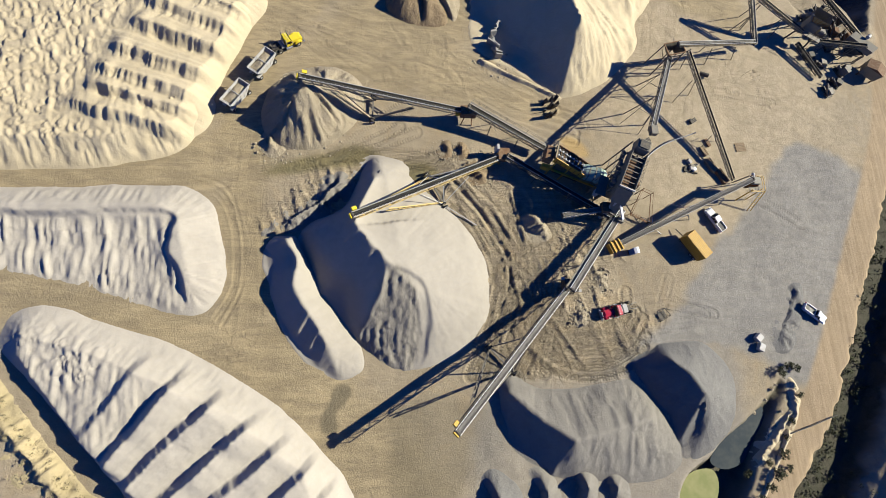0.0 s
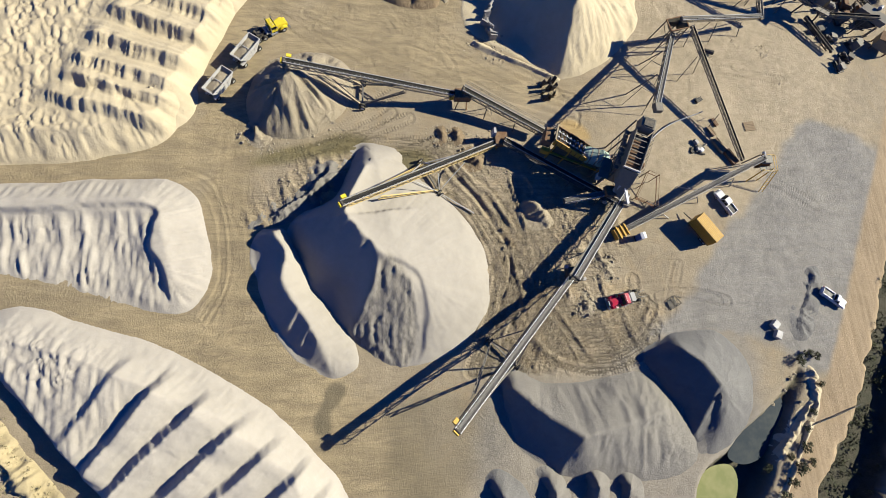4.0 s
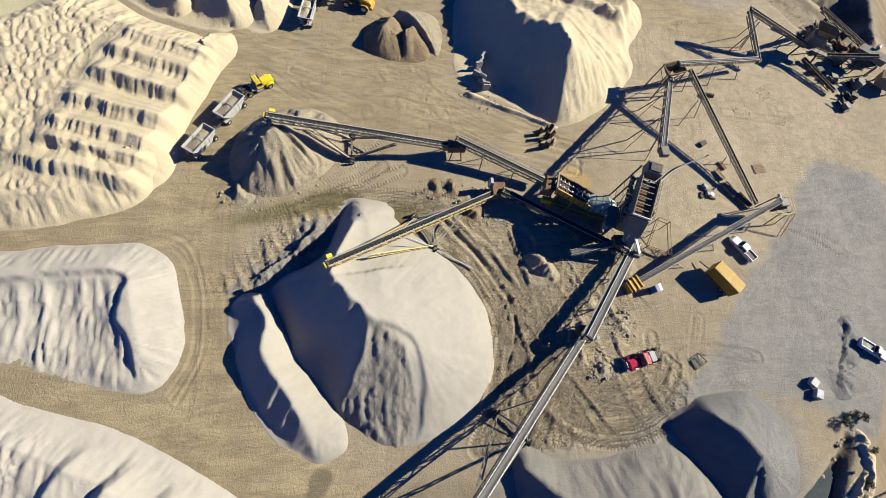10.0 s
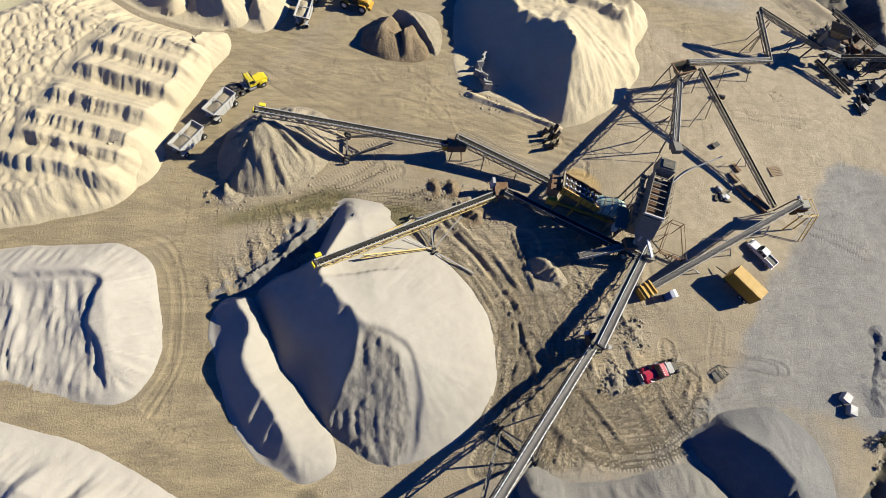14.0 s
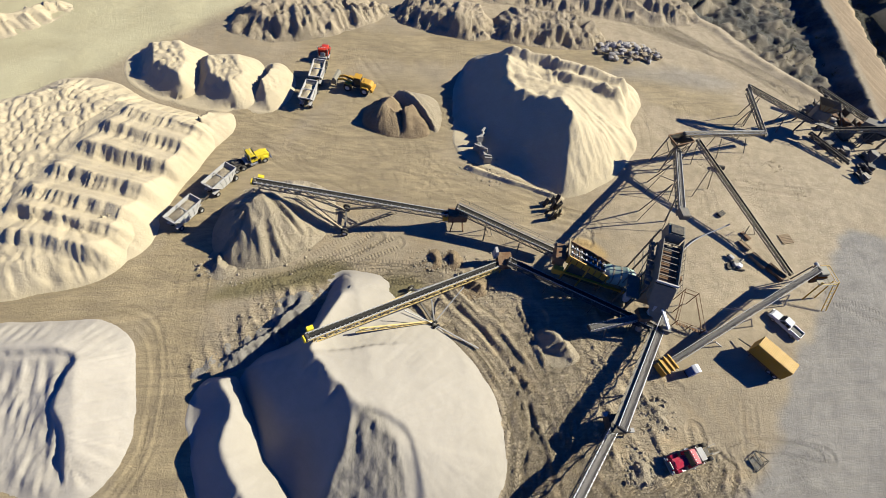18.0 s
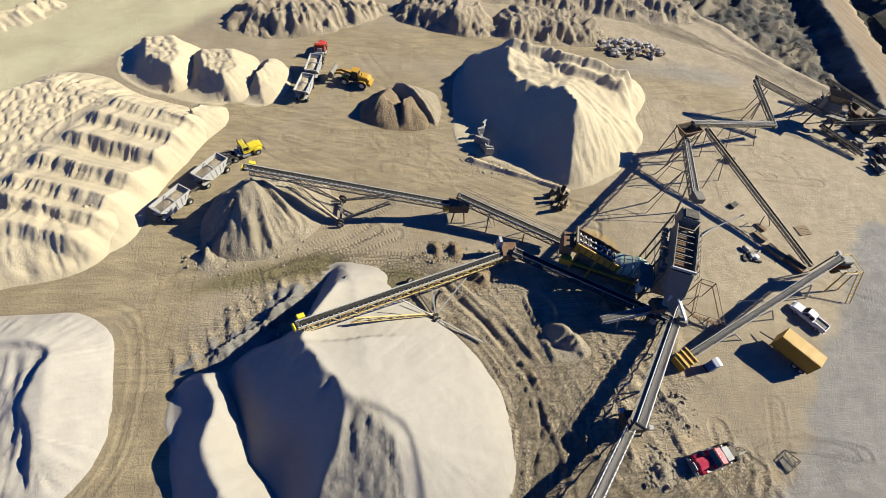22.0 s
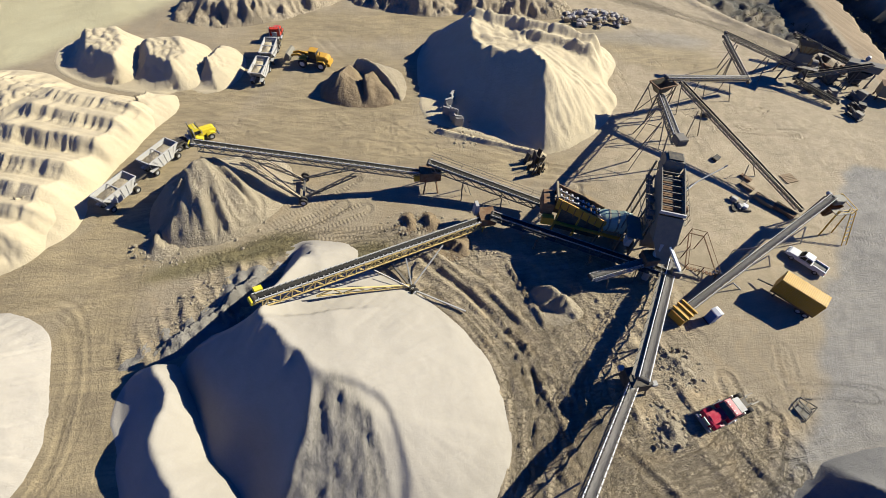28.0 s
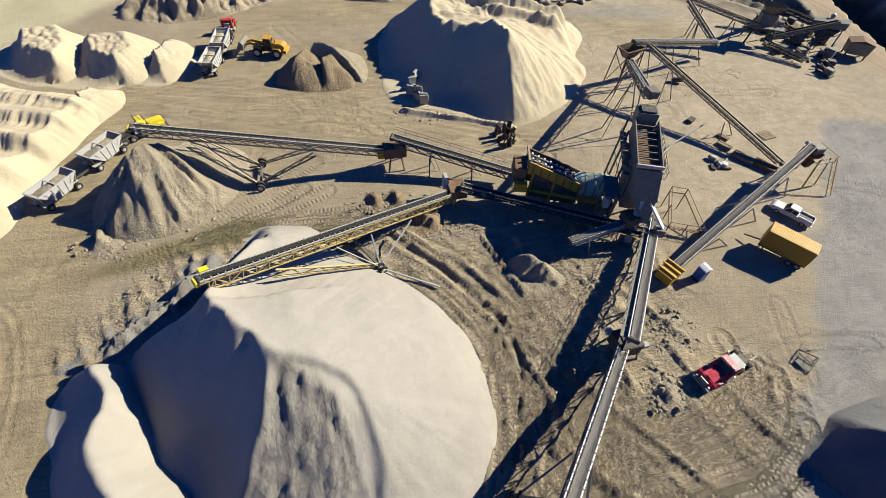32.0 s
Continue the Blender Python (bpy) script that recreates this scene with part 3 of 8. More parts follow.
c = mix(t, attr(t, "olive"), c, mix(t, ramp(t, noise_node(t, 0.05, 4, 0.5, "pos", None, 1.5), 0.35, 0.65), (0.352, 0.320, 0.200), (0.292, 0.260, 0.158)))
c = mix(t, maths(t, "MULTIPLY", attr(t, "damp"), 0.8), c, (0.083, 0.070, 0.045))
lot_c = mix(t, mid, (0.186, 0.175, 0.158), (0.146, 0.138, 0.126))
lot_c = mix(t, maths(t, "MULTIPLY", worn, 0.35), lot_c, (0.192, 0.174, 0.144))
lot_c = mix(t, maths(t, "MULTIPLY", smear, 0.28), lot_c, (0.104, 0.098, 0.090))
c = mix(t, attr(t, "lot"), c, lot_c)
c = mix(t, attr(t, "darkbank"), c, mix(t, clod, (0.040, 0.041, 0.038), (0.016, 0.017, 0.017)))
rails = ramp(t, noise_node(t, 0.5, 4, 0.55, "pos", (2.4, 0.12, 1, 24), 0.6), 0.42, 0.6)
c = mix(t, attr(t, "track"), c, mix(t, rails, (0.260, 0.194, 0.120), (0.210, 0.154, 0.092)))
c = mix(t, attr(t, "mud"), c, mix(t, mid, (0.130, 0.107, 0.050), (0.092, 0.079, 0.040)))
c = mix(t, maths(t, "MULTIPLY", attr(t, "spill"), 0.9), c, (0.288, 0.200, 0.084))
# tyre prints with their lugs
print_in = maths(t, "MULTIPLY", ramp(t, attr(t, "off"), 0.5, 0.4), attr(t, "rut"))
lugs = ramp(t, maths(t, "SINE", maths(t, "MULTIPLY", attr(t, "lug"), 11.0), 0.0), -0.4, 0.4)
c = mix(t, maths(t, "MULTIPLY", print_in, maths(t, "ADD", maths(t, "MULTIPLY", lugs, 0.36), 0.14)), c, (0.086, 0.069, 0.045))
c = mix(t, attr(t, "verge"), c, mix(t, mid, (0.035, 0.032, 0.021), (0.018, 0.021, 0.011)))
c = mix(t, maths(t, "MULTIPLY", small, 0.26), c, (0.108, 0.091, 0.063))
t.links.new(c, b.inputs["Base Color"])
relief = maths(t, "MULTIPLY", clod, maths(t, "ADD", maths(t, "MULTIPLY", attr(t, "churn"), 0.6), 0.2))
relief = maths(t, "ADD", relief, maths(t, "MULTIPLY", drag, maths(t, "MULTIPLY", attr(t, "churn"), 0.5)))
relief = maths(t, "SUBTRACT", relief, maths(t, "ADD", maths(t, "MULTIPLY", arcs, 0.35), maths(t, "MULTIPLY", lines, 0.08)))
relief = maths(t, "ADD", relief, maths(t, "MULTIPLY", print_in, maths(t, "SUBTRACT", lugs, 0.9)))
bumped(t, b, maths(t, "ADD", maths(t, "MULTIPLY", small, 0.24), relief), 0.12)
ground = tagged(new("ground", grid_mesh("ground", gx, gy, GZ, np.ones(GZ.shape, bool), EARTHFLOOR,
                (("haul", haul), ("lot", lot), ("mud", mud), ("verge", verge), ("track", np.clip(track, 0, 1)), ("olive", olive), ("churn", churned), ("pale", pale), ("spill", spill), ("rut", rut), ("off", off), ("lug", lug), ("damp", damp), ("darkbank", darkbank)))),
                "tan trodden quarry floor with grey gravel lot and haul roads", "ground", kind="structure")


# ---- stockpiles ----
def pile(name, label, mat, outline, crests, step=0.45, category="stockpile", rills=0.25, lump=0.0, rows=(), pits=(), group="", power=1.0, seed=1, flow=1.3, kind="", repose=0.80, blur=0, dimple=0.0, patches=(), jag=0.0, steep=0.2, cuts=(), teeth=0.0, teeth_from=0.0, flute=0.25, crag=0.0, ribs=(), spurs=()):
    """A heap between its foot (outline) and its crests: lines of (x, y, z), or a closed flat top."""
    foot = smooth(outline, 5)
    lo, hi = foot.min(0) - 1.5, foot.max(0) + 1.5
    xs, ys = np.arange(lo[0], hi[0], step), np.arange(lo[1], hi[1], step)
    X, Y = np.meshgrid(xs, ys)
    wob = (fbm(X / 5, Y / 5, 3, seed) - 0.5) * 1.6
    d, along = signed(X, Y, foot)
    d = d + wob * 0.6
    h = np.zeros(X.shape)
    for line in crests:
        flat = len(line) > 2 and tuple(line[0]) == tuple(line[-1])
        pts = np.array(line[:-1] if flat else line, float)
        dc, ac, hc = line_distance(X, Y, pts, flat)
        if flat:
            w = [1 / (np.hypot(X - p[0], Y - p[1]) ** 2 + 2) for p in pts]
            hc = sum(k * p[2] for k, p in zip(w, pts)) / sum(w)
        if jag and line is crests[0]:
            hc = hc + jag * (vnoise(ac / 1.6, ac * 0 + 3, seed + 50) - 0.5) + jag * 0.6 * (vnoise(ac / 0.6, ac * 0 + 8, seed + 51) - 0.5)
        if flat:
            dc = np.where(inside(X, Y, pts), 0, dc)
        f = np.clip(d, 0, None) / (np.clip(d, 0, None) + dc + 1e-6)
        hl = hc * f ** power
        if not flat:
            gy_, gx_ = np.gradient(dc, step)
            lee = soft(-(gx_ * 0.99 + gy_ * 0.14) - 0.25, 0.35)
            hl = hl + (np.minimum(hl, np.maximum(hc - repose * dc, 0)) - hl) * lee
        h = np.maximum(h, hl)
    calm = np.ones(X.shape)
    for line, fall in cuts:  # steep shaded faces west of a ridge line
        pts = np.array(line, float)
        dc, ac, hc = line_distance(X, Y, pts, False)
        order = np.argsort(pts[:, 1])
        west = X < np.interp(Y, pts[order, 1], pts[order, 0])
        hc = hc + teeth * (np.abs(2 * vnoise(ac / 2.5, ac * 0 + 3, seed + 50) - 1) + 0.5 * vnoise(ac / 4.5, ac * 0 + 5, seed + 52) - 0.75) * np.clip((hc - teeth_from) / 1.5, 0, 1) * np.clip(hc / 6, 0, 1) * np.clip(1.1 - dc / 4, 0.0, 1)
        face_on = west & (Y < pts[:, 1].max()) & (Y > pts[:, 1].min() - 0.5)
        h = np.where(face_on, np.minimum(h, np.maximum(hc - fall * dc, 0.12)), h)
        calm = np.where(face_on, np.minimum(calm, 0.12 + 0.88 * soft(0.6 - dc, 0.5)), calm)
    hollow_face = (calm < 0.2) & (d > 1)
    for _ in range(40 if cuts else 0):
        e = np.pad(h, 1, mode="edge")
        h = np.where(hollow_face, (e[:-2, 1:-1] + e[2:, 1:-1] + e[1:-1, :-2] + e[1:-1, 2:]) / 4, h)
    for (ax, ay, az), (bx, by, bz) in spurs:  # short buttresses standing out of a slip face
        dc, ac, hc = line_distance(X, Y, np.array([(ax, ay, az), (bx, by, bz)], float), False)
        h = np.maximum(h, hc - (1.15 + 0.3 * vnoise(ac / 0.7, ac * 0 + bx, seed + 55)) * dc)
    for _ in range(blur):
        e = np.pad(h, 1, mode="edge")
        h = (e[:-2, 1:-1] + e[2:, 1:-1] + e[1:-1, :-2] + e[1:-1, 2:] + 2 * h) / 6
    face = np.clip(h / (h.max() + 1e-6), 0, 1)
    band = 4 * face * (1 - face) + 0.25
    rill = 0.45 * vnoise(along / flow / 1.3, h * 0.16 + 7, seed + 3) + 0.6 * np.abs(2 * vnoise(along * 1.3 / flow, h * 0.25 + 3, seed + 4) - 1)
    h = h + calm * rills * band * (rill - 0.5) * 1.6 * np.clip(d, 0, 1.5)
    for (ax, ay), (bx, by), top, wide, side in rows:
        dx, dy = bx - ax, by - ay
        L = math.hypot(dx, dy)
        dx, dy = dx / L, dy / L
        u = (X - ax) * dx + (Y - ay) * dy
        v = ((X - ax) * -dy + (Y - ay) * dx) * side
        v = v + (vnoise(u / 4.5 + top * 9, v * 0 + ax, seed + 8) - 0.5) * 0.7
        low = wide * steep
        bulge = 0.85 + 0.35 * vnoise(u / 2.6, v * 0 + by, seed + 12)
        ends = soft(np.minimum(u + 0.8, L + 0.8 - u), 2.2)
        comb = 0.6 * (vnoise(u / 0.95, v * 0.12 + ay, seed + 9) - 0.5) + 0.7 * (np.abs(2 * vnoise(u / 0.7, v * 0.1 + ax, seed + 10) - 1) - 0.5)
        scarp = np.clip(v / low, 0, 1)
        prof = np.where(v > 0, 1 - scarp * scarp * (3 - 2 * scarp) * 0.35 - scarp * 0.65, np.clip(1 + v / wide, 0, 1))
        prof = prof + flute * comb * np.sin(np.pi * np.clip((v + 0.35) / (low + 0.5), 0, 1)) ** 0.8
        h = np.maximum(h, 0) + top * bulge * prof * ends * np.clip(d / 2, 0, 1) * np.where(v > low + 0.15, 0, 1)
    for poly, deep, width in pits:
        dp, _ = signed(X, Y, smooth(poly, 3))
        h = np.maximum(h - deep * soft(dp + wob * 0.6 + (rill - 0.5) * 0.5, width) * np.clip(d / 3, 0, 1), np.minimum(h, 0.5 * np.clip(d, 0, 1.5)))
    scree = np.zeros(X.shape)
    for poly, amp in patches:
        dp, _ = signed(X, Y, smooth(poly, 4))
        on = soft(dp + wob * 0.4, 0.8)
        scree = np.maximum(scree, on)
        h = h + amp * on * (0.5 * (np.abs(2 * vnoise(X / 0.8 + 0.6 * fbm(X / 2, Y / 2, 2, seed + 43), Y / 5, seed + 41) - 1) - 0.5) + 1.1 * (fbm(X / 0.9, Y / 1.5, 4, seed + 42, 0.65) - 0.5))
    for poly, amp, wide in ribs:  # furrows running down a slope
        dp, _ = signed(X, Y, smooth(poly, 3))
        bend = X / wide + 1.1 * fbm(X / 5, Y / 5, 2, seed + 45)
        furrow = np.abs(2 * vnoise(bend, Y / 6, seed + 46) - 1) + 0.5 * np.abs(2 * vnoise(bend * 2.3, Y / 4, seed + 47) - 1)
        h = h + amp * soft(dp + wob * 0.5, 1.2) * (furrow - 0.6) * np.clip(d / 1.5, 0, 1)
    if dimple:
        clear = np.ones(X.shape)
        for (ax, ay), (bx, by), top, wide, side in rows:
            d2, _, _ = line_distance(X, Y, np.array([(ax, ay), (bx, by)]), False)
            clear = np.minimum(clear, soft(d2 - wide, 2.0))
        dent = np.abs(vnoise((X + 0.25 * Y) / 0.75 + 0.5 * fbm(X / 3, Y / 3, 2, seed + 61), (Y - 0.25 * X) / 1.6, seed + 60) - 0.42)
        h = h - dimple * clear * soft(0.16 - dent, 0.12) * np.clip(d / 4 - 0.4, 0, 1)
    if crag:
        cr = np.abs(2 * fbm(X / 6, Y / 6, 3, seed + 70) - 1) + 0.5 * np.abs(2 * fbm(X / 2.2, Y / 2.2, 2, seed + 71) - 1)
        h = h + calm * crag * (0.45 - 1.6 * cr) * np.clip(d / 2, 0, 1)
    if lump:
        h = h + calm * lump * (fbm(X / 2.6, Y / 2.6, 4, seed + 20) - 0.5) * 2 * np.clip(d / 1.5, 0, 1)
    h = h + (0.05 + 0.09 * calm) * (fbm(X / 1.3, Y / 1.3, 3, seed + 30) - 0.5) * np.clip(d, 0, 1)
    z = np.where(d > 0, h - 0.04, 0.7 * d) + ground_height(X, Y) * np.clip(1 - h, 0, 1)
    zone, pieces = np.zeros(X.shape, int), []
    for line, fall in cuts:
        pts = np.array(line, float)
        order = np.argsort(pts[:, 1])
        west = (X < np.interp(Y, pts[order, 1], pts[order, 0])) & (Y < pts[:, 1].max()) & (Y > pts[:, 1].min() - 0.5)
        pieces.append(("steep_face", west & (d > 0.5), "steep shaded slip face"))
    for poly, amp in patches:
        pieces.append(("scree_apron", scree > 0.5, "grey rilled scree apron"))
    for (ax, ay), (bx, by), top, wide, side in rows:
        L = math.hypot(bx - ax, by - ay)
        u = ((X - ax) * (bx - ax) + (Y - ay) * (by - ay)) / L
        v = ((X - ax) * -(by - ay) + (Y - ay) * (bx - ax)) / L * side
        pieces.append(("tipped_ridge", (u > -1) & (u < L + 1) & (v > -wide * 0.55) & (v < wide * steep + 0.6) & (d > 0), ""))
    for poly, amp, wide in ribs:
        dp, _ = signed(X, Y, smooth(poly, 3))
        pieces.append(("rilled_flank", (dp > 0) & (d > 0.5), ""))
    for poly, deep, width in pits:
        dp, _ = signed(X, Y, smooth(poly, 3))
        pieces.append(("cut_floor" if deep > 1 else "slumped_front", (dp > 0) & (d > 0.5), ""))
    for k, (_, mask, _) in enumerate(pieces):
        zone[mask & (zone == 0)] = k + 1
    root = tagged(new(name, grid_mesh(name, xs, ys, z, d > 0, mat, (("patch", scree),), zone, 0)), label, category, group, kind)
    for k, (nm, _, lab) in enumerate(pieces):
        if (zone == k + 1).sum() > 60:
            ob = new(nm, grid_mesh(nm, xs, ys, z, d > 0, mat, (("patch", scree),), zone, k + 1))
            ob.parent = root
            tagged(ob, lab)
    return root


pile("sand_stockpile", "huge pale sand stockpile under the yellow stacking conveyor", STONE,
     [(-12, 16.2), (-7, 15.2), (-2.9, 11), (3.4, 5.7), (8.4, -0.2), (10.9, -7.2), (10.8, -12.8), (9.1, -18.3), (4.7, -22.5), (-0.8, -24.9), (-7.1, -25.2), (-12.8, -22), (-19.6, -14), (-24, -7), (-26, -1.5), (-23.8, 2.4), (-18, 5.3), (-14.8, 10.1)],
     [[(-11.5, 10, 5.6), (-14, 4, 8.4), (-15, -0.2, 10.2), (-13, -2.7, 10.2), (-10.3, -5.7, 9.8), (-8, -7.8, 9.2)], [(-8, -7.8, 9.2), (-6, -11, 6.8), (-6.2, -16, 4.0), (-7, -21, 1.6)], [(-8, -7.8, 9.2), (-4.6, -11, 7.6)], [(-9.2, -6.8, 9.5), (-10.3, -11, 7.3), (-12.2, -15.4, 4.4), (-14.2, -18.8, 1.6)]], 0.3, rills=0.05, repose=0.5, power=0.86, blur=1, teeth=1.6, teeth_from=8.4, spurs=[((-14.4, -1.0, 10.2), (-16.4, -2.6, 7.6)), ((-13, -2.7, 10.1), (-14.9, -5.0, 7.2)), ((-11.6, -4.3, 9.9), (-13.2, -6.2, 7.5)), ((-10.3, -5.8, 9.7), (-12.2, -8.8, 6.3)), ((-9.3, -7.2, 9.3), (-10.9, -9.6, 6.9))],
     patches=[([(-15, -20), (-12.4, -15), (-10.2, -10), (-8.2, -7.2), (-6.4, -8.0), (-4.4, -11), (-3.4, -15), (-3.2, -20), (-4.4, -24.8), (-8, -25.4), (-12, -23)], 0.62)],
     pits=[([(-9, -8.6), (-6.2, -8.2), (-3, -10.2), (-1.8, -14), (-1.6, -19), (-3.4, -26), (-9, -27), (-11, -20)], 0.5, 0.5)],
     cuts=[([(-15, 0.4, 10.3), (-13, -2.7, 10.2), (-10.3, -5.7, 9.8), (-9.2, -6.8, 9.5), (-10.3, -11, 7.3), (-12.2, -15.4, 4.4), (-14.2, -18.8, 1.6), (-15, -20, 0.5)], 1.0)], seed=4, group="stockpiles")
pile("sand_ridge", "narrow pale sand ridge beside the large stockpile", STONE,
     [(-26.3, 0), (-24.6, -3.4), (-22.8, -7.6), (-21.2, -11), (-18, -15), (-15.6, -18.5), (-13.8, -22), (-13.6, -25.2), (-17.4, -26.9), (-21.5, -25.4), (-25.6, -21.6), (-28.8, -15.8), (-30.6, -9.1), (-32, -5.9), (-32, -2.7), (-30, 0.1)],
     [[(-27.2, -1.6, 3.9), (-25.4, -5.0, 4.2), (-25.7, -9.8, 4.4), (-24.2, -13.4, 4.4), (-21.4, -17.8, 4.0), (-19.6, -21, 3.2), (-18.4, -24, 1.4)]], 0.3, rills=0.06, jag=0.3, teeth=1.7, repose=0.6, blur=2, power=0.75,
     cuts=[([(-27.4, -1.0, 3.9), (-25.4, -5.0, 4.2), (-25.7, -9.8, 4.4), (-24.2, -13.4, 4.4), (-21.4, -17.8, 4.0), (-20.4, -20.4, 3.3), (-20.6, -23.6, 1.5), (-20.2, -25.6, 0.4)], 0.92)], spurs=[((-25.5, -8, 4.2), (-27.2, -9.6, 2.6)), ((-25.0, -11.6, 4.3), (-27.0, -13.2, 2.4)), ((-23.2, -15.2, 4.2), (-24.8, -17.6, 2.4)), ((-21.4, -18.2, 3.8), (-22.8, -20.6, 2.0))], seed=9, group="stockpiles")
pile("cone_stockpile", "tan coarse rock cone below the stacker conveyor tip", COARSE,
     [(-29.9, 34.3), (-23.2, 36.3), (-17.4, 35.8), (-13.8, 32.7), (-13.4, 28.1), (-15.2, 24.2), (-18, 20.6), (-21.6, 18.4), (-27, 17.6), (-31, 18.6), (-33.5, 23.4), (-33, 29)],
     [[(-25.2, 25.6, 8.8), (-24.2, 26.4, 8.6)]], 0.3, rills=0.75, flow=2.0, lump=0.35, repose=0.98, ribs=[([(-27, 17), (-25.6, 22), (-22, 24.4), (-17, 24), (-17, 20), (-21, 17)], 0.4, 1.5)], seed=14, group="stockpiles")
pile("shaded_stockpile", "broad cream sand stockpile with a steep shaded face", CREAM,
     [(10, 45), (14.5, 40.4), (21.4, 37.2), (28.9, 32.6), (38.6, 35.6), (46, 41.4), (50.2, 48), (50.6, 53.5), (55.5, 60), (55.5, 67), (48, 73.5), (36.3, 77.2), (25.6, 78), (16.6, 75), (11.5, 65), (10, 54)],
     [[(21.6, 65, 9.0), (21.2, 59, 8.6), (22.0, 54, 8.6), (25.4, 51.6, 9.2), (29.6, 49.2, 10.2), (31.0, 44.4, 10.8)], [(31.0, 44.4, 10.8), (30, 38.6, 5.0), (29.2, 33.8, 0.6)], [(22, 66.5, 8.4), (35, 65, 6.6), (48, 61, 4.8), (44, 54, 4.6), (34, 51.5, 7.4), (24, 54, 7.6), (22, 66.5, 8.4)], [(33.5, 55.5, 7.6), (38, 53, 6.4)], [(43, 58, 6.4), (47, 55.5, 4.2)]], 0.38, rills=0.2, flow=1.0, lump=0.5, repose=0.8, jag=0.9, teeth=1.5, teeth_from=7.5, blur=1,
     cuts=[([(20.2, 70, 6.4), (21.6, 65, 9.0), (21.2, 59, 8.6), (22.0, 54, 8.6), (25.4, 51.6, 9.2), (29.6, 49.2, 10.2), (31.0, 44.4, 10.8), (30.2, 38.6, 5.2), (29.4, 33.6, 0.6)], 1.05)],
     rows=[((22.5, 66.6), (49, 60), 1.9, 5.0, -1), ((33, 60.5), (47, 57), 1.5, 4.0, -1)], steep=0.3, seed=21, group="stockpiles")
pile("earth_stockpile", "dark brown earth heap with a shaded flank", EARTH,
     [(-9, 52), (-6.4, 49.4), (-3, 48.4), (0, 49.4), (1, 53), (-0.4, 57.4), (-4, 59.4), (-8, 57)],
     [[(-4.8, 53, 4.3), (-3.2, 55.4, 4.5)]], 0.32, rills=0.25, lump=0.14, repose=0.8, power=0.85, seed=25, group="stockpiles")
pile("earth_stockpile", "small brown earth cone tipped against a larger heap", EARTH,
     [(-3.4, 48.8), (0.4, 48.0), (4.2, 48.6), (5, 51.4), (3.4, 55), (0.6, 57), (-2.4, 56), (-3.8, 52)],
     [[(-0.8, 52.6, 4.0), (1.0, 53.8, 4.1)]], 0.32, rills=0.2, lump=0.14, repose=9, power=0.85, seed=27, group="stockpiles")
pile("tan_windrow", "curved tan sand windrow behind the brown earth cones", COARSE,
     [(-3.4, 56), (-3, 59.6), (1.4, 62), (6.4, 60.4), (8, 56), (7.4, 51.4), (6, 49.4), (4.8, 51), (2.4, 53), (-0.6, 54.6)],
     [[(-1.4, 57.2, 4.8), (0.2, 56.7, 5.0), (3.0, 54.3, 3.8), (4.8, 52.2, 2.2), (5.8, 50.6, 0.7)]], 0.32, rills=0.1, lump=0.12, repose=0.95, seed=26, group="stockpiles",
     cuts=[([(-1.6, 58, 4.4), (-1.2, 57, 4.8), (0.2, 56.5, 5.0), (3.0, 54.1, 3.8), (4.8, 52.0, 2.2), (5.9, 50.2, 0.5)], 1.3)])
for lab, out, crest, face, sd in (
        ("cream sand heap with a lumpy tipped top", [(-57, 63.5), (-58.6, 70), (-54.4, 75), (-47.5, 75.1), (-42, 72), (-41, 64), (-44, 58), (-48, 57.4), (-53, 60)],
         [[(-52.5, 64.5, 4.2), (-53, 70, 4.2), (-47, 71.5, 4), (-44.5, 66, 4), (-45, 60.5, 4), (-52.5, 64.5, 4.2)]], [(-53, 73, 4.2), (-50.5, 65, 4.3), (-43.6, 59.8, 4.0), (-42.4, 57.4, 1.4)], 29),
        ("cream sand heap between two tipped heaps", [(-48, 58.4), (-47, 66), (-44, 71), (-37, 72.5), (-31, 70.5), (-29.5, 64), (-31, 57), (-36, 54.4), (-40, 54.6)],
         [[(-41.5, 60.5, 4), (-41, 67, 4), (-35, 68, 3.8), (-33, 62, 3.8), (-35.5, 58, 3.9), (-41.5, 60.5, 4)]], [(-42, 70, 4), (-39.4, 62, 4.1), (-33.8, 57.6, 3.8), (-32.6, 55.4, 1.4)], 30),
        ("small cream sand heap beside the haul road", [(-35.4, 57), (-34, 63), (-31, 69), (-27, 70.4), (-23.6, 65.7), (-23.8, 59), (-27, 55), (-31, 54.4)],
         [[(-30, 60, 3.6), (-28, 65, 3.2)]], [(-31, 67, 3.0), (-29.4, 61.4, 3.7), (-27.6, 56.4, 2.0), (-27.2, 55, 0.8)], 31)):
    pile("sand_heap", lab, CREAM, out, crest, 0.34, rills=0.14, lump=0.16, dimple=0.3, teeth=0.6, repose=9, cuts=[(face, 1.25)], seed=sd, group="stockpiles")
L1_ROWS = [((-56.5, 41.8), (-37.6, 35.6), 1.8, 3.9, -1), ((-59, 36.2), (-40.4, 30.4), 1.8, 3.9, -1), ((-61, 31.3), (-43, 26.0), 1.7, 3.6, -1),
           ((-62.5, 27.8), (-45, 23.0), 1.55, 3.0, -1), ((-65, 23.9), (-48, 19.5), 1.45, 3.0, -1), ((-54.5, 46.8), (-36.8, 40.6), 1.6, 4.0, -1), ((-52, 51), (-38, 46.4), 1.2, 3.4, -1)]
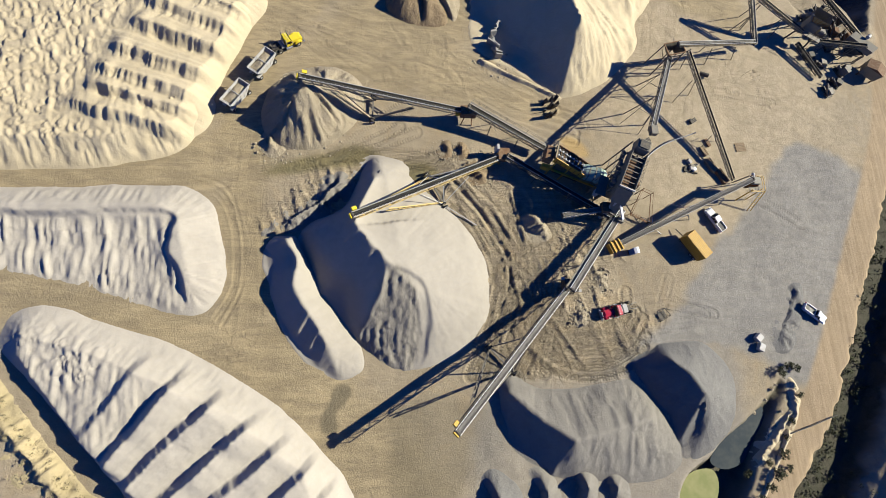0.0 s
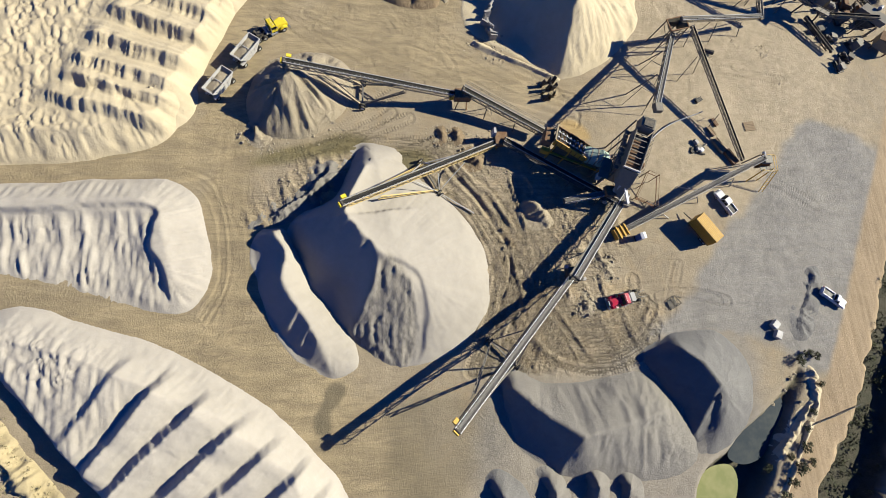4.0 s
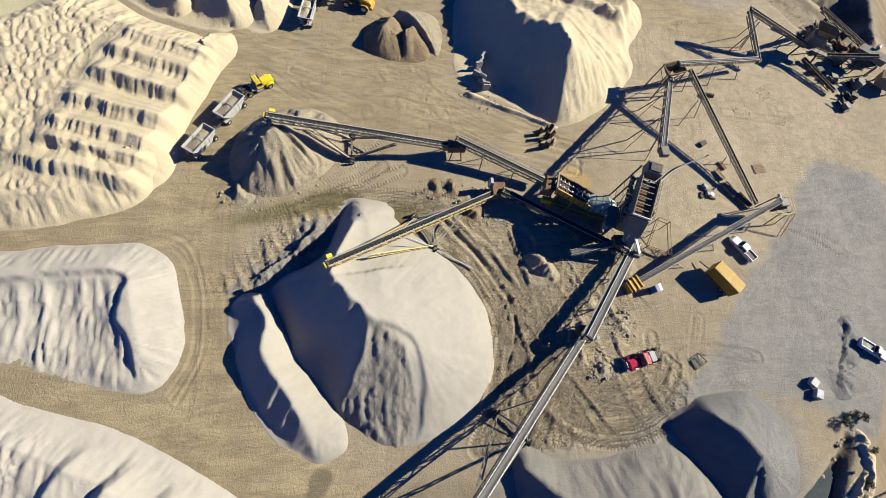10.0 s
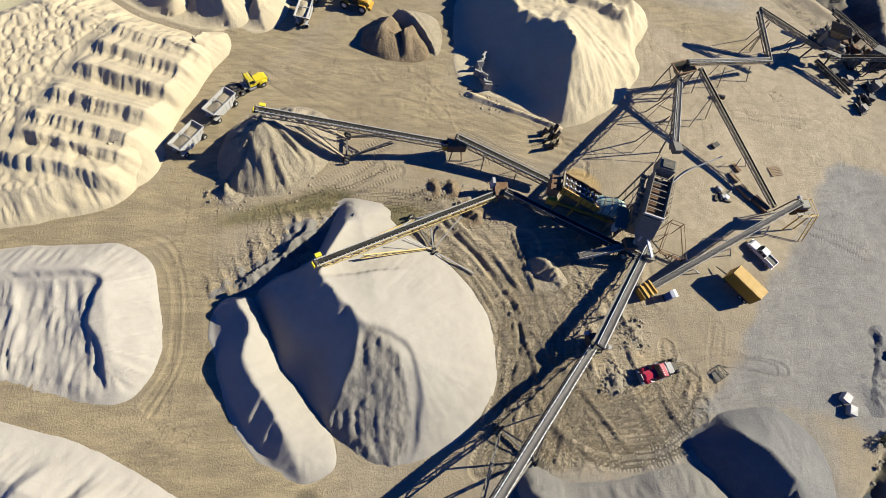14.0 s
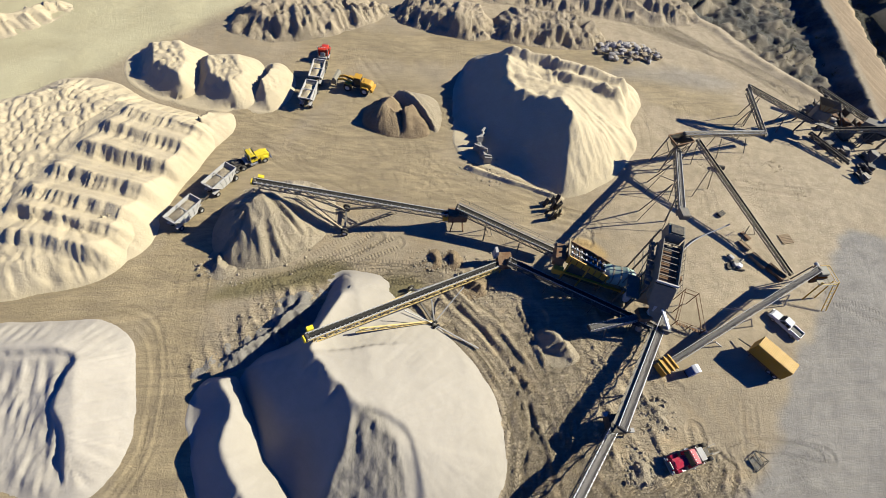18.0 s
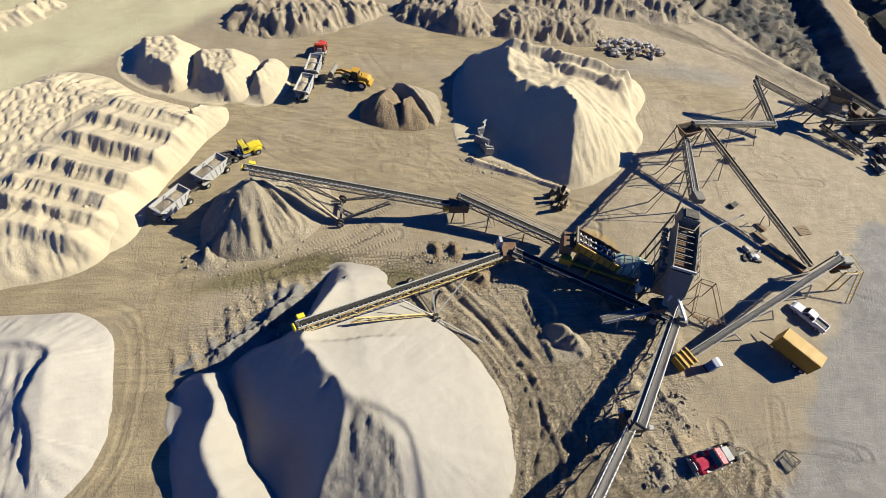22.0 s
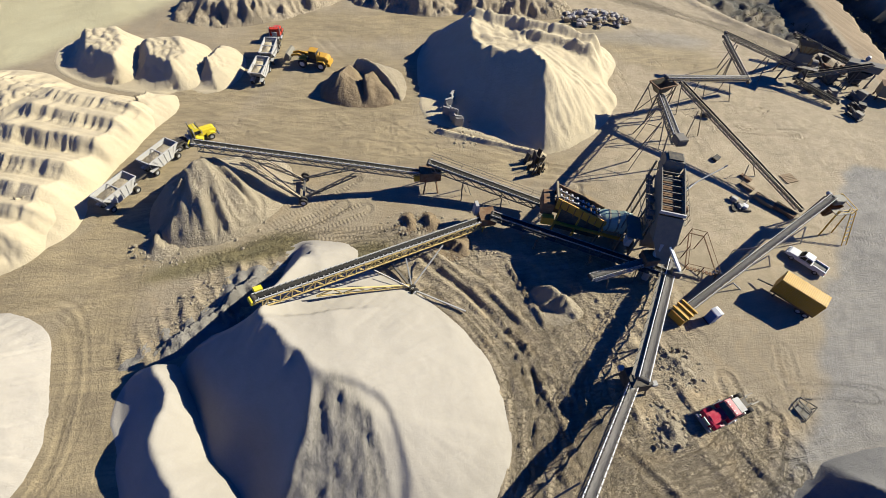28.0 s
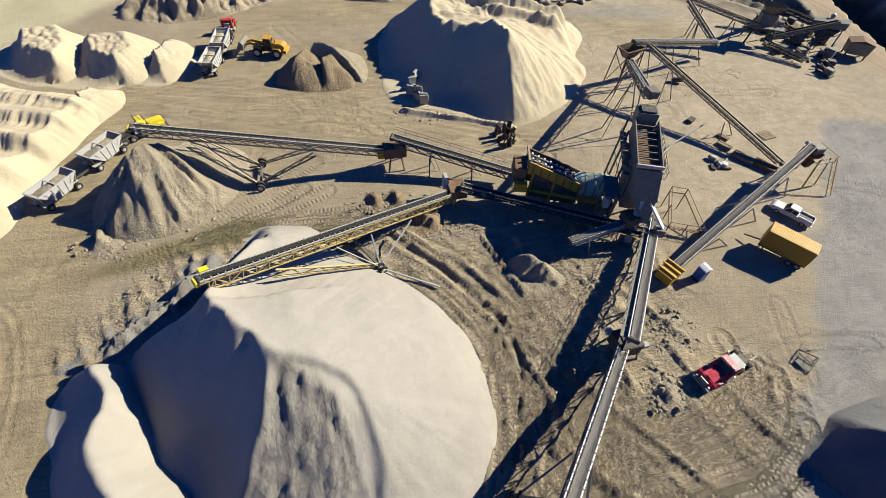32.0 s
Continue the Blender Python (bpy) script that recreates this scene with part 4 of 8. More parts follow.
pile("terraced_sand_bank", "large cream sand bank with rows of tipped loads", CREAM,
     [(-38.4, 52), (-36.6, 49.6), (-36, 46.5), (-38.2, 40.3), (-40.9, 33.6), (-42.5, 28.5), (-44, 22.9), (-46.5, 18), (-51.4, 15.3), (-59.6, 13.4), (-68.9, 12.2), (-84, 12), (-104, 14), (-108, 34), (-92, 50), (-75.5, 57), (-67.4, 63), (-59, 62.6), (-51.2, 57.3), (-42.1, 53.8)],
     [[(-39, 48, 2.5), (-41.8, 38, 2.6), (-45.6, 28, 2.9), (-48.4, 20.8, 3.0), (-60, 17.5, 3.4), (-84, 17, 3.4), (-100, 18, 3), (-100, 32, 3), (-76, 50, 3.2), (-66, 57, 3), (-56, 54, 2.8), (-39, 48, 2.5)]],
     0.29, rills=0.3, lump=0.12, dimple=0.3, steep=0.66, flute=0.5, rows=L1_ROWS, seed=33, group="stockpiles")
for lab, out, crest, sd in (
        ("smooth fan of fresh cream sand slumped from the bank", [(-51.4, 18.4), (-47.4, 18.6), (-43.6, 22), (-42.6, 26.4), (-44.6, 29), (-49, 27.6), (-51.6, 23)], [[(-49.4, 25.4, 4.4), (-46, 26.6, 3.6)]], 35),
        ("fan of dug cream sand at the end of the bank", [(-38.4, 43.4), (-35.4, 45.6), (-33.6, 50), (-34.8, 54), (-39, 53.6), (-41.4, 49)], [[(-39.6, 49.6, 3.2), (-38.4, 51.4, 2.6)]], 36)):
    pile("sand_fan", lab, CREAM, out, crest, 0.3, rills=0.08, lump=0.08, repose=9, power=0.9, seed=sd, group="stockpiles")
pile("flat_topped_bank", "flat-topped pale sand bank with a cut face", WHITESAND,
     [(-100, 8.2), (-77.6, 8.5), (-63.9, 9.2), (-49.4, 9.8), (-44.8, 8.8), (-41, 5), (-38.8, -2.7), (-38.1, -8), (-40.2, -13.2), (-43, -14.8), (-47.3, -14.1), (-56.9, -10.9), (-66.2, -8.3), (-75.3, -6.6), (-100, -4)],
     [[(-98, 4.8, 2.8), (-64, 5, 3.0), (-49.4, 5, 3.0), (-46.4, 2.4, 3.0), (-45, -4, 2.6), (-43.6, -9, 2.0), (-44.8, -9.6, 2.0), (-47, -4, 2.7), (-47.6, 2.6, 3.0), (-64, 3.6, 3.0), (-98, 3.6, 2.8), (-98, 4.8, 2.8)]],
     0.32, rills=0.16, flow=0.9, lump=0.1, pits=[([(-100, 3.4), (-66, 3.2), (-57.8, 4.0), (-47.7, 3.6), (-47.3, 0), (-47.8, -3.6), (-45.6, -6.5), (-44.4, -12.3), (-46, -18), (-60, -15), (-100, -8)], 0.75, 0.45)],
     ribs=[([(-100, 2.4), (-66, 2.4), (-48.4, 2.6), (-48.6, -3), (-46.4, -7), (-45, -13), (-48, -15), (-60, -11), (-100, -6)], 0.5, 1.05)], seed=38, group="stockpiles")
L3_ROWS = [((-43.6, -26.0), (-53.6, -38.6), 2.01, 5.6, -1), ((-37.6, -29.6), (-50.6, -42.6), 2.07, 5.6, -1), ((-31.5, -33.6), (-46.6, -46), 2.07, 5.4, -1),
           ((-26.7, -37.0), (-42, -49.4), 1.95, 5.2, -1), ((-21.9, -40.4), (-37, -52.5), 1.72, 5.0, -1), ((-18.5, -44.4), (-32, -55), 1.38, 4.6, -1), ((-49.5, -23), (-57.5, -34.5), 1.03, 5, -1)]
pile("ridged_sand_bank", "long pale sand bank with parallel tipped ridges", WHITESAND,
     [(-72.4, -14.6), (-69.2, -12.4), (-62.9, -13.3), (-54.5, -16.4), (-44.9, -20.1), (-36.1, -25.2), (-30.1, -29.3), (-23.1, -35.3), (-18.1, -41.2), (-14.6, -47.1), (-13, -56), (-30, -60), (-43, -52), (-49.8, -44.4), (-55.5, -38.9), (-60.4, -33.4), (-65.3, -27.8), (-69.4, -23.1), (-73, -18.8)],
     [[(-68, -17.5, 3.2), (-58, -20.5, 3.6), (-46, -26, 3.8), (-35, -31.2, 3.8), (-23, -41, 3.8), (-20, -52, 3.4), (-30, -55, 2.4), (-45, -48.5, 2.0), (-53, -40, 2.0), (-61.5, -30, 2.4), (-68.5, -20.5, 2.8), (-68, -17.5, 3.2)]],
     0.3, rills=0.08, lump=0.08, dimple=0.3, steep=0.3, flute=0.3, rows=L3_ROWS, ribs=[([(-69, -18), (-60, -20), (-52, -23.5), (-48, -27), (-55, -36), (-62, -31), (-68, -24)], 0.36, 0.95)], seed=44, group="stockpiles")
pile("grey_gravel_stockpile", "blue-grey gravel heap with a smooth lit flank", GRAVEL,
     [(38.2, -27.9), (44.3, -23.1), (49.5, -21.7), (55.8, -22.2), (60.9, -27), (62, -33.2), (59.3, -39.6), (54.3, -43.5), (49.9, -44.3), (46.5, -40), (41.5, -36.6)],
     [[(45.5, -25.5, 5.2), (48.2, -28, 6.2), (50.8, -31.6, 5.8)], [(50.8, -31.6, 5.8), (49.4, -36, 3.2), (47.9, -40.5, 0.7)]], 0.4, rills=0.1, repose=0.92, ribs=[([(50.4, -23), (56, -24), (60, -29), (60, -35), (55, -36), (52, -30)], 0.10, 1.2)], seed=50, group="stockpiles")
pile("pale_gravel_stockpile", "broad pale grey gravel heap with a dark shaded face", SCREEN,
     [(12.1, -29), (14.4, -27.2), (21, -30), (31.5, -29.4), (38.6, -28.8), (43.5, -33.4), (47.5, -40), (47.3, -45.2), (41, -47.8), (28.5, -47), (19.9, -45), (13.5, -41.1), (12, -35.1)],
     [[(13.2, -30.2, 2.8), (18.6, -35, 5.2), (23.6, -38.4, 6.8)], [(23.6, -38.4, 6.8), (21.8, -43, 2.2), (21, -45.4, 0.6)], [(23.6, -38.4, 6.6), (33, -37.2, 5.0), (40, -36, 3.6)]], 0.4, rills=0.14, repose=0.98, blur=1, teeth=0.3, ribs=[([(22, -30), (38, -29.5), (44, -35), (42, -44), (30, -45), (26, -39), (20, -33)], 0.45, 1.8)], cuts=[([(13.2, -30.2, 2.8), (18.6, -35, 5.2), (23.6, -38.4, 6.8), (21.8, -43, 2.2), (21, -45.4, 0.6)], 0.95)], seed=55, group="stockpiles")

for nm, lab, mt, out, crest, kw in (
        ("grey_cone", "small blue-grey gravel cone", GRAVEL, [(4.5, -49), (8.5, -43.6), (12.5, -44.8), (15.3, -49), (12, -54), (7, -54)], [[(10, -48.5, 3.2)]], dict(repose=9, rills=0.15, seed=71)),
        ("pale_cone", "small pale gravel cone", SCREEN, [(15.2, -45), (18.6, -43.8), (21.4, -46), (22.5, -50), (19, -53), (15.4, -50)], [[(19, -47.8, 2.2)]], dict(repose=9, rills=0.2, seed=72)),
        ("grey_cone", "rounded grey gravel cone", SCREEN, [(21.1, -47.4), (24.1, -44.2), (27.9, -43.8), (30, -46.2), (29, -51), (24, -53)], [[(26.4, -47, 3.4)]], dict(repose=9, rills=0.1, seed=73)),
        ("pale_cone", "low pale gravel cone", SCREEN, [(29.8, -46.6), (32.5, -44.8), (35.6, -46.8), (36, -51), (31.5, -53)], [[(32.6, -48, 2.2)]], dict(repose=9, rills=0.3, seed=74)),
        ("dark_earth_mound", "grey earth mound half in the shade of the plant", COARSE, [(18, 0.2), (18.4, 4), (20.4, 5.4), (22.4, 4.8), (24.2, 2.4), (25, 0), (22, -1.2)], [[(20.8, 3.7, 2.3), (22.2, 2.3, 2.1), (23.6, 0.4, 0.8)]], dict(rills=0.4, repose=1.0, lump=0.25, seed=76, jag=0.5, step=0.3)),
        ("dark_earth_mound", "lumpy earth mound beside the wash water", EARTH, [(1.4, 17.6), (2.2, 20.2), (4.2, 20.8), (4.8, 18), (3, 16.6)], [[(3.2, 19, 1.5)]], dict(repose=9, rills=0.5, lump=0.4, seed=77)),
        ("dark_earth_mound", "lumpy earth mound beside the wash water", EARTH, [(4.9, 17.6), (5.4, 20.4), (7.4, 20.4), (8.4, 17.8), (6.8, 16.4)], [[(6.4, 19, 1.6)]], dict(repose=9, rills=0.5, lump=0.4, seed=78)),
        ("dark_earth_mound", "rough earth mound by the conveyor tail", EARTH, [(6.2, 15.4), (9.6, 16.6), (12.4, 15), (11.4, 11.6), (8, 10.8), (5.8, 12.8)], [[(8, 14, 1.6), (10.4, 13, 1.4)]], dict(repose=9, rills=0.5, lump=0.5, seed=79)),
        ("dark_earth_mound", "clump of pushed earth beside the transfer conveyor", COARSE, [(32.6, -7.6), (35.4, -6.6), (37.6, -8.4), (36, -11.4), (33.4, -12.4), (32, -10)], [[(34.4, -8.6, 0.7), (34.4, -11, 0.5)]], dict(repose=9, rills=0.5, lump=0.5, seed=80)),
        ("dark_earth_mound", "clump of pushed earth beside the transfer conveyor", COARSE, [(27.6, -14), (29.6, -13.2), (31.4, -15), (30.6, -18), (28.4, -18)], [[(29.4, -15.6, 0.6)]], dict(repose=9, rills=0.5, lump=0.6, seed=81)),
        ("rock_knoll", "coarse tan rock knoll at the foot of the cone", COARSE, [(-34, 20), (-32, 22), (-29.6, 20.4), (-28.6, 17.4), (-31, 15.8), (-34, 17)], [[(-31.8, 19, 1.7)]], dict(repose=9, rills=0.5, lump=0.5, seed=82)),
        ("scraped_bank", "rough grey scrapings behind the sand pile", SCREEN, [(-33, 0), (-29, 4.6), (-23.5, 8.6), (-21.5, 12.4), (-17.5, 13.4), (-15, 10), (-17, 6.6), (-22, 3), (-27, 0.4)], [[(-29, 2, 0.8), (-22, 6.5, 1.3), (-18.4, 10.5, 1.6)]], dict(repose=9, rills=0.6, lump=1.5, seed=83, step=0.35, ribs=[([(-29, 3), (-24, 8), (-18, 12.6), (-16, 10), (-22, 4)], 0.5, 1.6)])),
        ("pale_lobe", "smooth pale sand lobe at the end of the pile", STONE, [(-16.4, 11), (-13.6, 16.4), (-9, 17), (-4.6, 14.4), (-6, 9), (-12, 7)], [[(-10.6, 12.4, 3.6), (-12, 8.5, 5.6)]], dict(rills=0.06, repose=9, seed=84)),
        ("gravel_windrow", "low windrow of dark gravel beside the parked pickup", GRAVEL, [(72, -25), (72.4, -20), (75, -15.6), (78.6, -10.6), (82.6, -10), (82.4, -15), (80, -20), (77, -24.6)], [[(74.6, -22, 0.6), (76, -19, 0.4), (77.6, -17, 0.65), (79, -14.4, 0.4), (80.6, -12.4, 0.6)]], dict(repose=9, rills=0.3, lump=0.25, seed=85)),
        ("eroded_bank", "eroded cream earth bank above the creek hollow", CREAM, [(73.6, -28.6), (76, -30.6), (77.2, -34), (75, -39), (71, -44.4), (67, -49.6), (63.4, -54), (61.4, -54), (65, -48.6), (68.6, -43.6), (72.2, -38.4), (74.2, -33.4)], [[(75, -32, 0.7), (74.6, -37, 0.8), (70, -44, 0.8), (64, -52, 0.8)]], dict(repose=9, rills=0.6, lump=0.8, seed=86, step=0.3)),
        ("streaked_bank", "streaked cream earth bank beside the dark flat patch", CREAM, [(62.6, -46.4), (65, -42.7), (68.4, -39.8), (71.6, -37.3), (75.2, -34.8), (76.6, -34.4), (75.4, -36.9), (72.4, -39.3), (70.2, -42), (67.4, -44.8), (65, -47)], [[(64.4, -45.4, 0.5), (68.6, -41.2, 0.8), (72.4, -37.8, 0.8), (75.4, -35.4, 0.4)]], dict(repose=9, rills=0.6, lump=0.6, seed=98, step=0.25)),
        ("slumped_cone", "fresh grey gravel cone slumped against the larger heap", SCREEN, [(49.6, -30.4), (46.6, -34.6), (45, -38.4), (45.2, -42), (47.4, -44.8), (51, -44.2), (54.6, -40.6), (55.8, -35), (53.6, -30.4)], [[(51.2, -32, 5.5), (51, -34.4, 5.0)]], dict(repose=9, rills=0.1, seed=99, power=1.1)),
        ("spoil_mound", "long rough spoil mound beyond the haul road", SPOIL, [(-40.3, 83.5), (-37, 92), (-30.3, 96), (-19.5, 98.4), (-8.1, 97), (0.5, 95), (-6.8, 87.5), (-18.6, 80.6), (-28.5, 78.3), (-36, 79)], [[(-36, 86, 3.6), (-28, 82.5, 3.4), (-18, 84.5, 3), (-8, 91, 2.6), (-8, 95, 3), (-24, 95, 3.6), (-34, 91, 3.8), (-36, 86, 3.6)]], dict(rills=0.9, lump=0.9, crag=0.9, seed=87, step=0.42)),
        ("spoil_mound", "steep shaded spoil mound beside the pit road", SPOIL, [(-1, 90), (3, 99), (15.4, 98), (24, 92), (24, 84.8), (18, 82), (7, 85)], [[(3, 94, 4), (6, 88.5, 4), (16, 86, 4.2), (21, 88, 4), (20, 92, 4), (8, 96, 4), (3, 94, 4)]], dict(rills=0.9, lump=0.9, crag=0.9, seed=88, step=0.42)),
        ("spoil_mound", "ragged tan spoil bank with worn gullies", SPOIL, [(22, 84), (36.5, 80.6), (50.3, 81), (54, 86), (50, 93), (36, 97), (26, 94)], [[(25, 90, 3.4), (28, 85.6, 3.2), (38, 83.6, 3.2), (48, 84, 3), (51, 87, 3), (46, 91, 3.4), (34, 94, 3.6), (25, 90, 3.4)]], dict(rills=0.9, lump=0.9, crag=0.9, seed=89, step=0.42)),
        ("spoil_terrace", "broad worked terrace of tan and dark spoil", SPOIL, [(6, 101), (30, 99), (52, 95), (70, 93), (86, 96), (84, 112), (70, 128), (40, 134), (14, 124)], [[(16, 108, 3), (40, 104, 3.4), (62, 99, 3), (78, 102, 2.4), (66, 118, 4), (36, 122, 4), (16, 108, 3)]], dict(rills=0.7, lump=0.8, crag=0.7, rows=[((44, 113), (74, 94), 1.2, 4, 1), ((50, 117), (80, 97), 1.2, 4, 1), ((40, 108), (66, 95), 1.1, 4, 1), ((56, 122), (84, 102), 1.2, 4, 1)], seed=91, step=0.6)),
        ("spoil_terrace", "dark overgrown spoil terrace behind the mounds", DARKSOIL, [(-40, 112), (-16, 104), (4, 106), (14, 116), (6, 132), (-30, 136)], [[(-28, 116, 4), (-6, 114, 4), (-2, 124, 5)]], dict(rills=0.5, lump=0.6, crag=1.9, seed=92, step=0.7)),
        ("spoil_terrace", "dark scrubby bank beyond the pale flat", DARKSOIL, [(-100, 88), (-84, 92), (-66, 104), (-56, 116), (-66, 126), (-96, 116), (-112, 98)], [[(-92, 98, 4), (-78, 106, 5), (-68, 116, 4)]], dict(rills=0.5, lump=0.6, crag=1.9, seed=93, step=0.7)),
        ("pale_bank", "low pale bank with an undercut edge", CREAM, [(-92, 72), (-82, 76), (-74, 86), (-78, 90), (-88, 84), (-98, 78)], [[(-90, 78, 1.8), (-80, 85, 2.0)]], dict(rills=0.8, lump=0.5, seed=94)),
        ("roadside_bank", "dry grassy earth bank along the lower track", STRAWBANK, [(-78, -20), (-74, -22), (-66, -32), (-57, -42), (-47, -52), (-52, -58), (-64, -46), (-74, -33), (-82, -24)], [[(-77, -24, 1.2), (-66, -36, 1.6), (-53, -51, 1.6)]], dict(rills=0.6, lump=0.6, seed=95))):
    pile(nm, lab, mt, out, crest, group="lesser heaps", category="earth mound" if mt in (EARTH, SPOIL, DARKSOIL) else "gravel heap", **kw)
pile("kerb_bank", "low pale earth kerb along the pile foot", CREAM, [(10.6, 41.4), (12, 39.2), (17, 37), (23, 34.4), (29.2, 31.8), (30, 33), (23.6, 35.6), (17.4, 38.2), (12.6, 40.8)], [[(12, 40.2, 0.7), (17.2, 37.6, 0.8), (23.3, 35, 0.8), (29, 32.6, 0.6)]], 0.3, "earth kerb", 0.3, 0.3, seed=97)


# ---- building kit ----
def part(name, bm, mat, parent=None, label="", smooth_faces=False):
    me = bpy.data.meshes.new(name)
    if smooth_faces:
        for f in bm.faces:
            f.smooth = True
    bm.to_mesh(me)
    bm.free()
    me.materials.append(mat)
    ob = new(name, me)
    if parent:
        ob.parent = parent
    return tagged(ob, label)


def base(name, x, y, z, turn, label, category, group="", kind=""):
    ob = new(name)
    ob.matrix_basis = pose(x, y, z, 0, 0, turn)
    ob.empty_display_size = 0.5
    return tagged(ob, label, category, group, kind)


def box(bm, x0, x1, y0, y1, z0, z1, bevel=0.0):
    r = bmesh.ops.create_cube(bm, size=1, matrix=Matrix.LocRotScale(((x0 + x1) / 2, (y0 + y1) / 2, (z0 + z1) / 2), None, (x1 - x0, y1 - y0, z1 - z0)))
    if bevel:
        edges = list({e for v in r["verts"] for e in v.link_edges})
        bmesh.ops.bevel(bm, geom=edges, offset=bevel, segments=2, affect="EDGES")
    return bm


def between(p, q):
    """The frame whose z axis runs from p to q."""
    p, q = Vector(p), Vector(q)
    d = q - p
    side = d.cross(Vector((0, 0, 1)))
    if side.length < 1e-4:
        side = Vector((1, 0, 0))
    side.normalize()
    d.normalize()
    up = side.cross(d)
    m = Matrix((side, up, d)).transposed().to_4x4()
    m.translation = p
    return m, (q - p).length


def rod(bm, p, q, r, seg=8):
    m, L = between(p, q)
    bmesh.ops.create_cone(bm, cap_ends=True, segments=seg, radius1=r, radius2=r, depth=L, matrix=m @ Matrix.Translation((0, 0, L / 2)))
    return bm


def bar(bm, p, q, w, h=None):
    m, L = between(p, q)
    bmesh.ops.create_cube(bm, size=1, matrix=m @ Matrix.Translation((0, 0, L / 2)) @ Matrix.Diagonal((w, h or w, L, 1)))
    return bm


def prism(bm, outline, y0, y1, pinch=None, bevel=0.0):
    """A side outline of (x, z) drawn out across y; pinch(z) narrows it with height."""
    pts = [[], []]
    for k, y in enumerate((y0, y1)):
        mid = (y0 + y1) / 2
        for x, z in outline:
            s = pinch(z) if pinch else 1.0
            pts[k].append(bm.verts.new((x, mid + (y - mid) * s, z)))
    n = len(outline)
    bm.faces.new(pts[0])
    bm.faces.new(list(reversed(pts[1])))
    for i in range(n):
        bm.faces.new((pts[0][i], pts[1][i], pts[1][(i + 1) % n], pts[0][(i + 1) % n]))
    bmesh.ops.recalc_face_normals(bm, faces=bm.faces)
    if bevel:
        bmesh.ops.bevel(bm, geom=list(bm.edges), offset=bevel, segments=2, affect="EDGES", clamp_overlap=True)
    return bm


UNIT = {}


def strut(name, p, q, w, mat, parent, h=None, label=""):
    """One straight steel member as a part; all of one paint share a mesh."""
    key = mat.name
    if key not in UNIT:
        bm = bmesh.new()
        bmesh.ops.create_cube(bm, size=1, matrix=Matrix.Translation((0, 0, 0.5)))
        UNIT[key] = bpy.data.meshes.new("member_" + key)
        bm.to_mesh(UNIT[key])
        bm.free()
        UNIT[key].materials.append(mat)
    ob = new(name, UNIT[key])
    ob.parent = parent
    m, L = between(p, q)
    ob.matrix_basis = parent.matrix_basis.inverted() @ m @ Matrix.Diagonal((w, h or w, L, 1))
    return tagged(ob, label)


WHEELS = {}


def wheel(parent, x, y, z, r, w, rim=None, name="wheel"):
    """A tyre across y with its rim as a sub-part, in the parent's own frame."""
    rim = rim or PALEGREY
    key = (r, w, rim.name)
    if key not in WHEELS:
        bm = bmesh.new()
        prof = [(r * 0.56, -w / 2), (r * 0.9, -w / 2), (r, -w * 0.32), (r, w * 0.32), (r * 0.9, w / 2), (r * 0.56, w / 2)]
        n, rings = 20, []
        for k in range(n):
            a = 2 * math.pi * k / n
            rings.append([bm.verts.new((math.cos(a) * q, t, math.sin(a) * q)) for q, t in prof])
        for k in range(n):
            for i in range(6):
                bm.faces.new((rings[k][i], rings[k][(i + 1) % 6], rings[(k + 1) % n][(i + 1) % 6], rings[(k + 1) % n][i]))
        bmesh.ops.recalc_face_normals(bm, faces=bm.faces)
        tm = bpy.data.meshes.new("tyre")
        bm.to_mesh(tm)
        bm.free()
        tm.materials.append(TYRE)
        bm = bmesh.new()
        bmesh.ops.create_cone(bm, cap_ends=True, segments=16, radius1=r * 0.58, radius2=r * 0.58, depth=w * 0.8, matrix=pose(0, 0, 0, 90))
        bmesh.ops.create_cone(bm, cap_ends=True, segments=10, radius1=r * 0.2, radius2=r * 0.15, depth=w * 1.05, matrix=pose(0, 0, 0, 90))
        rm = bpy.data.meshes.new("rim")
        bm.to_mesh(rm)
        bm.free()
        rm.materials.append(rim)
        WHEELS[key] = (tm, rm)
    t = new(name, WHEELS[key][0])
    t.parent, t.location = parent, (x, y, z)
    h = new("rim", WHEELS[key][1])
    h.parent = t
    return t


def belt_mesh(L, w, sag):
    bm = bmesh.new()
    prof = [(-w / 2, sag), (-w / 4, sag * 0.25), (0, 0), (w / 4, sag * 0.25), (w / 2, sag)]
    rows = []
    n = max(2, int(L / 2))
    for k in range(n + 1):
        rows.append([bm.verts.new((x, y, L * k / n)) for x, y in prof])
    for k in range(n):
        for i in range(4):
            bm.faces.new((rows[k][i], rows[k][i + 1], rows[k + 1][i + 1], rows[k + 1][i]))
    bmesh.ops.solidify(bm, geom=list(bm.faces), thickness=0.05)
    return bm


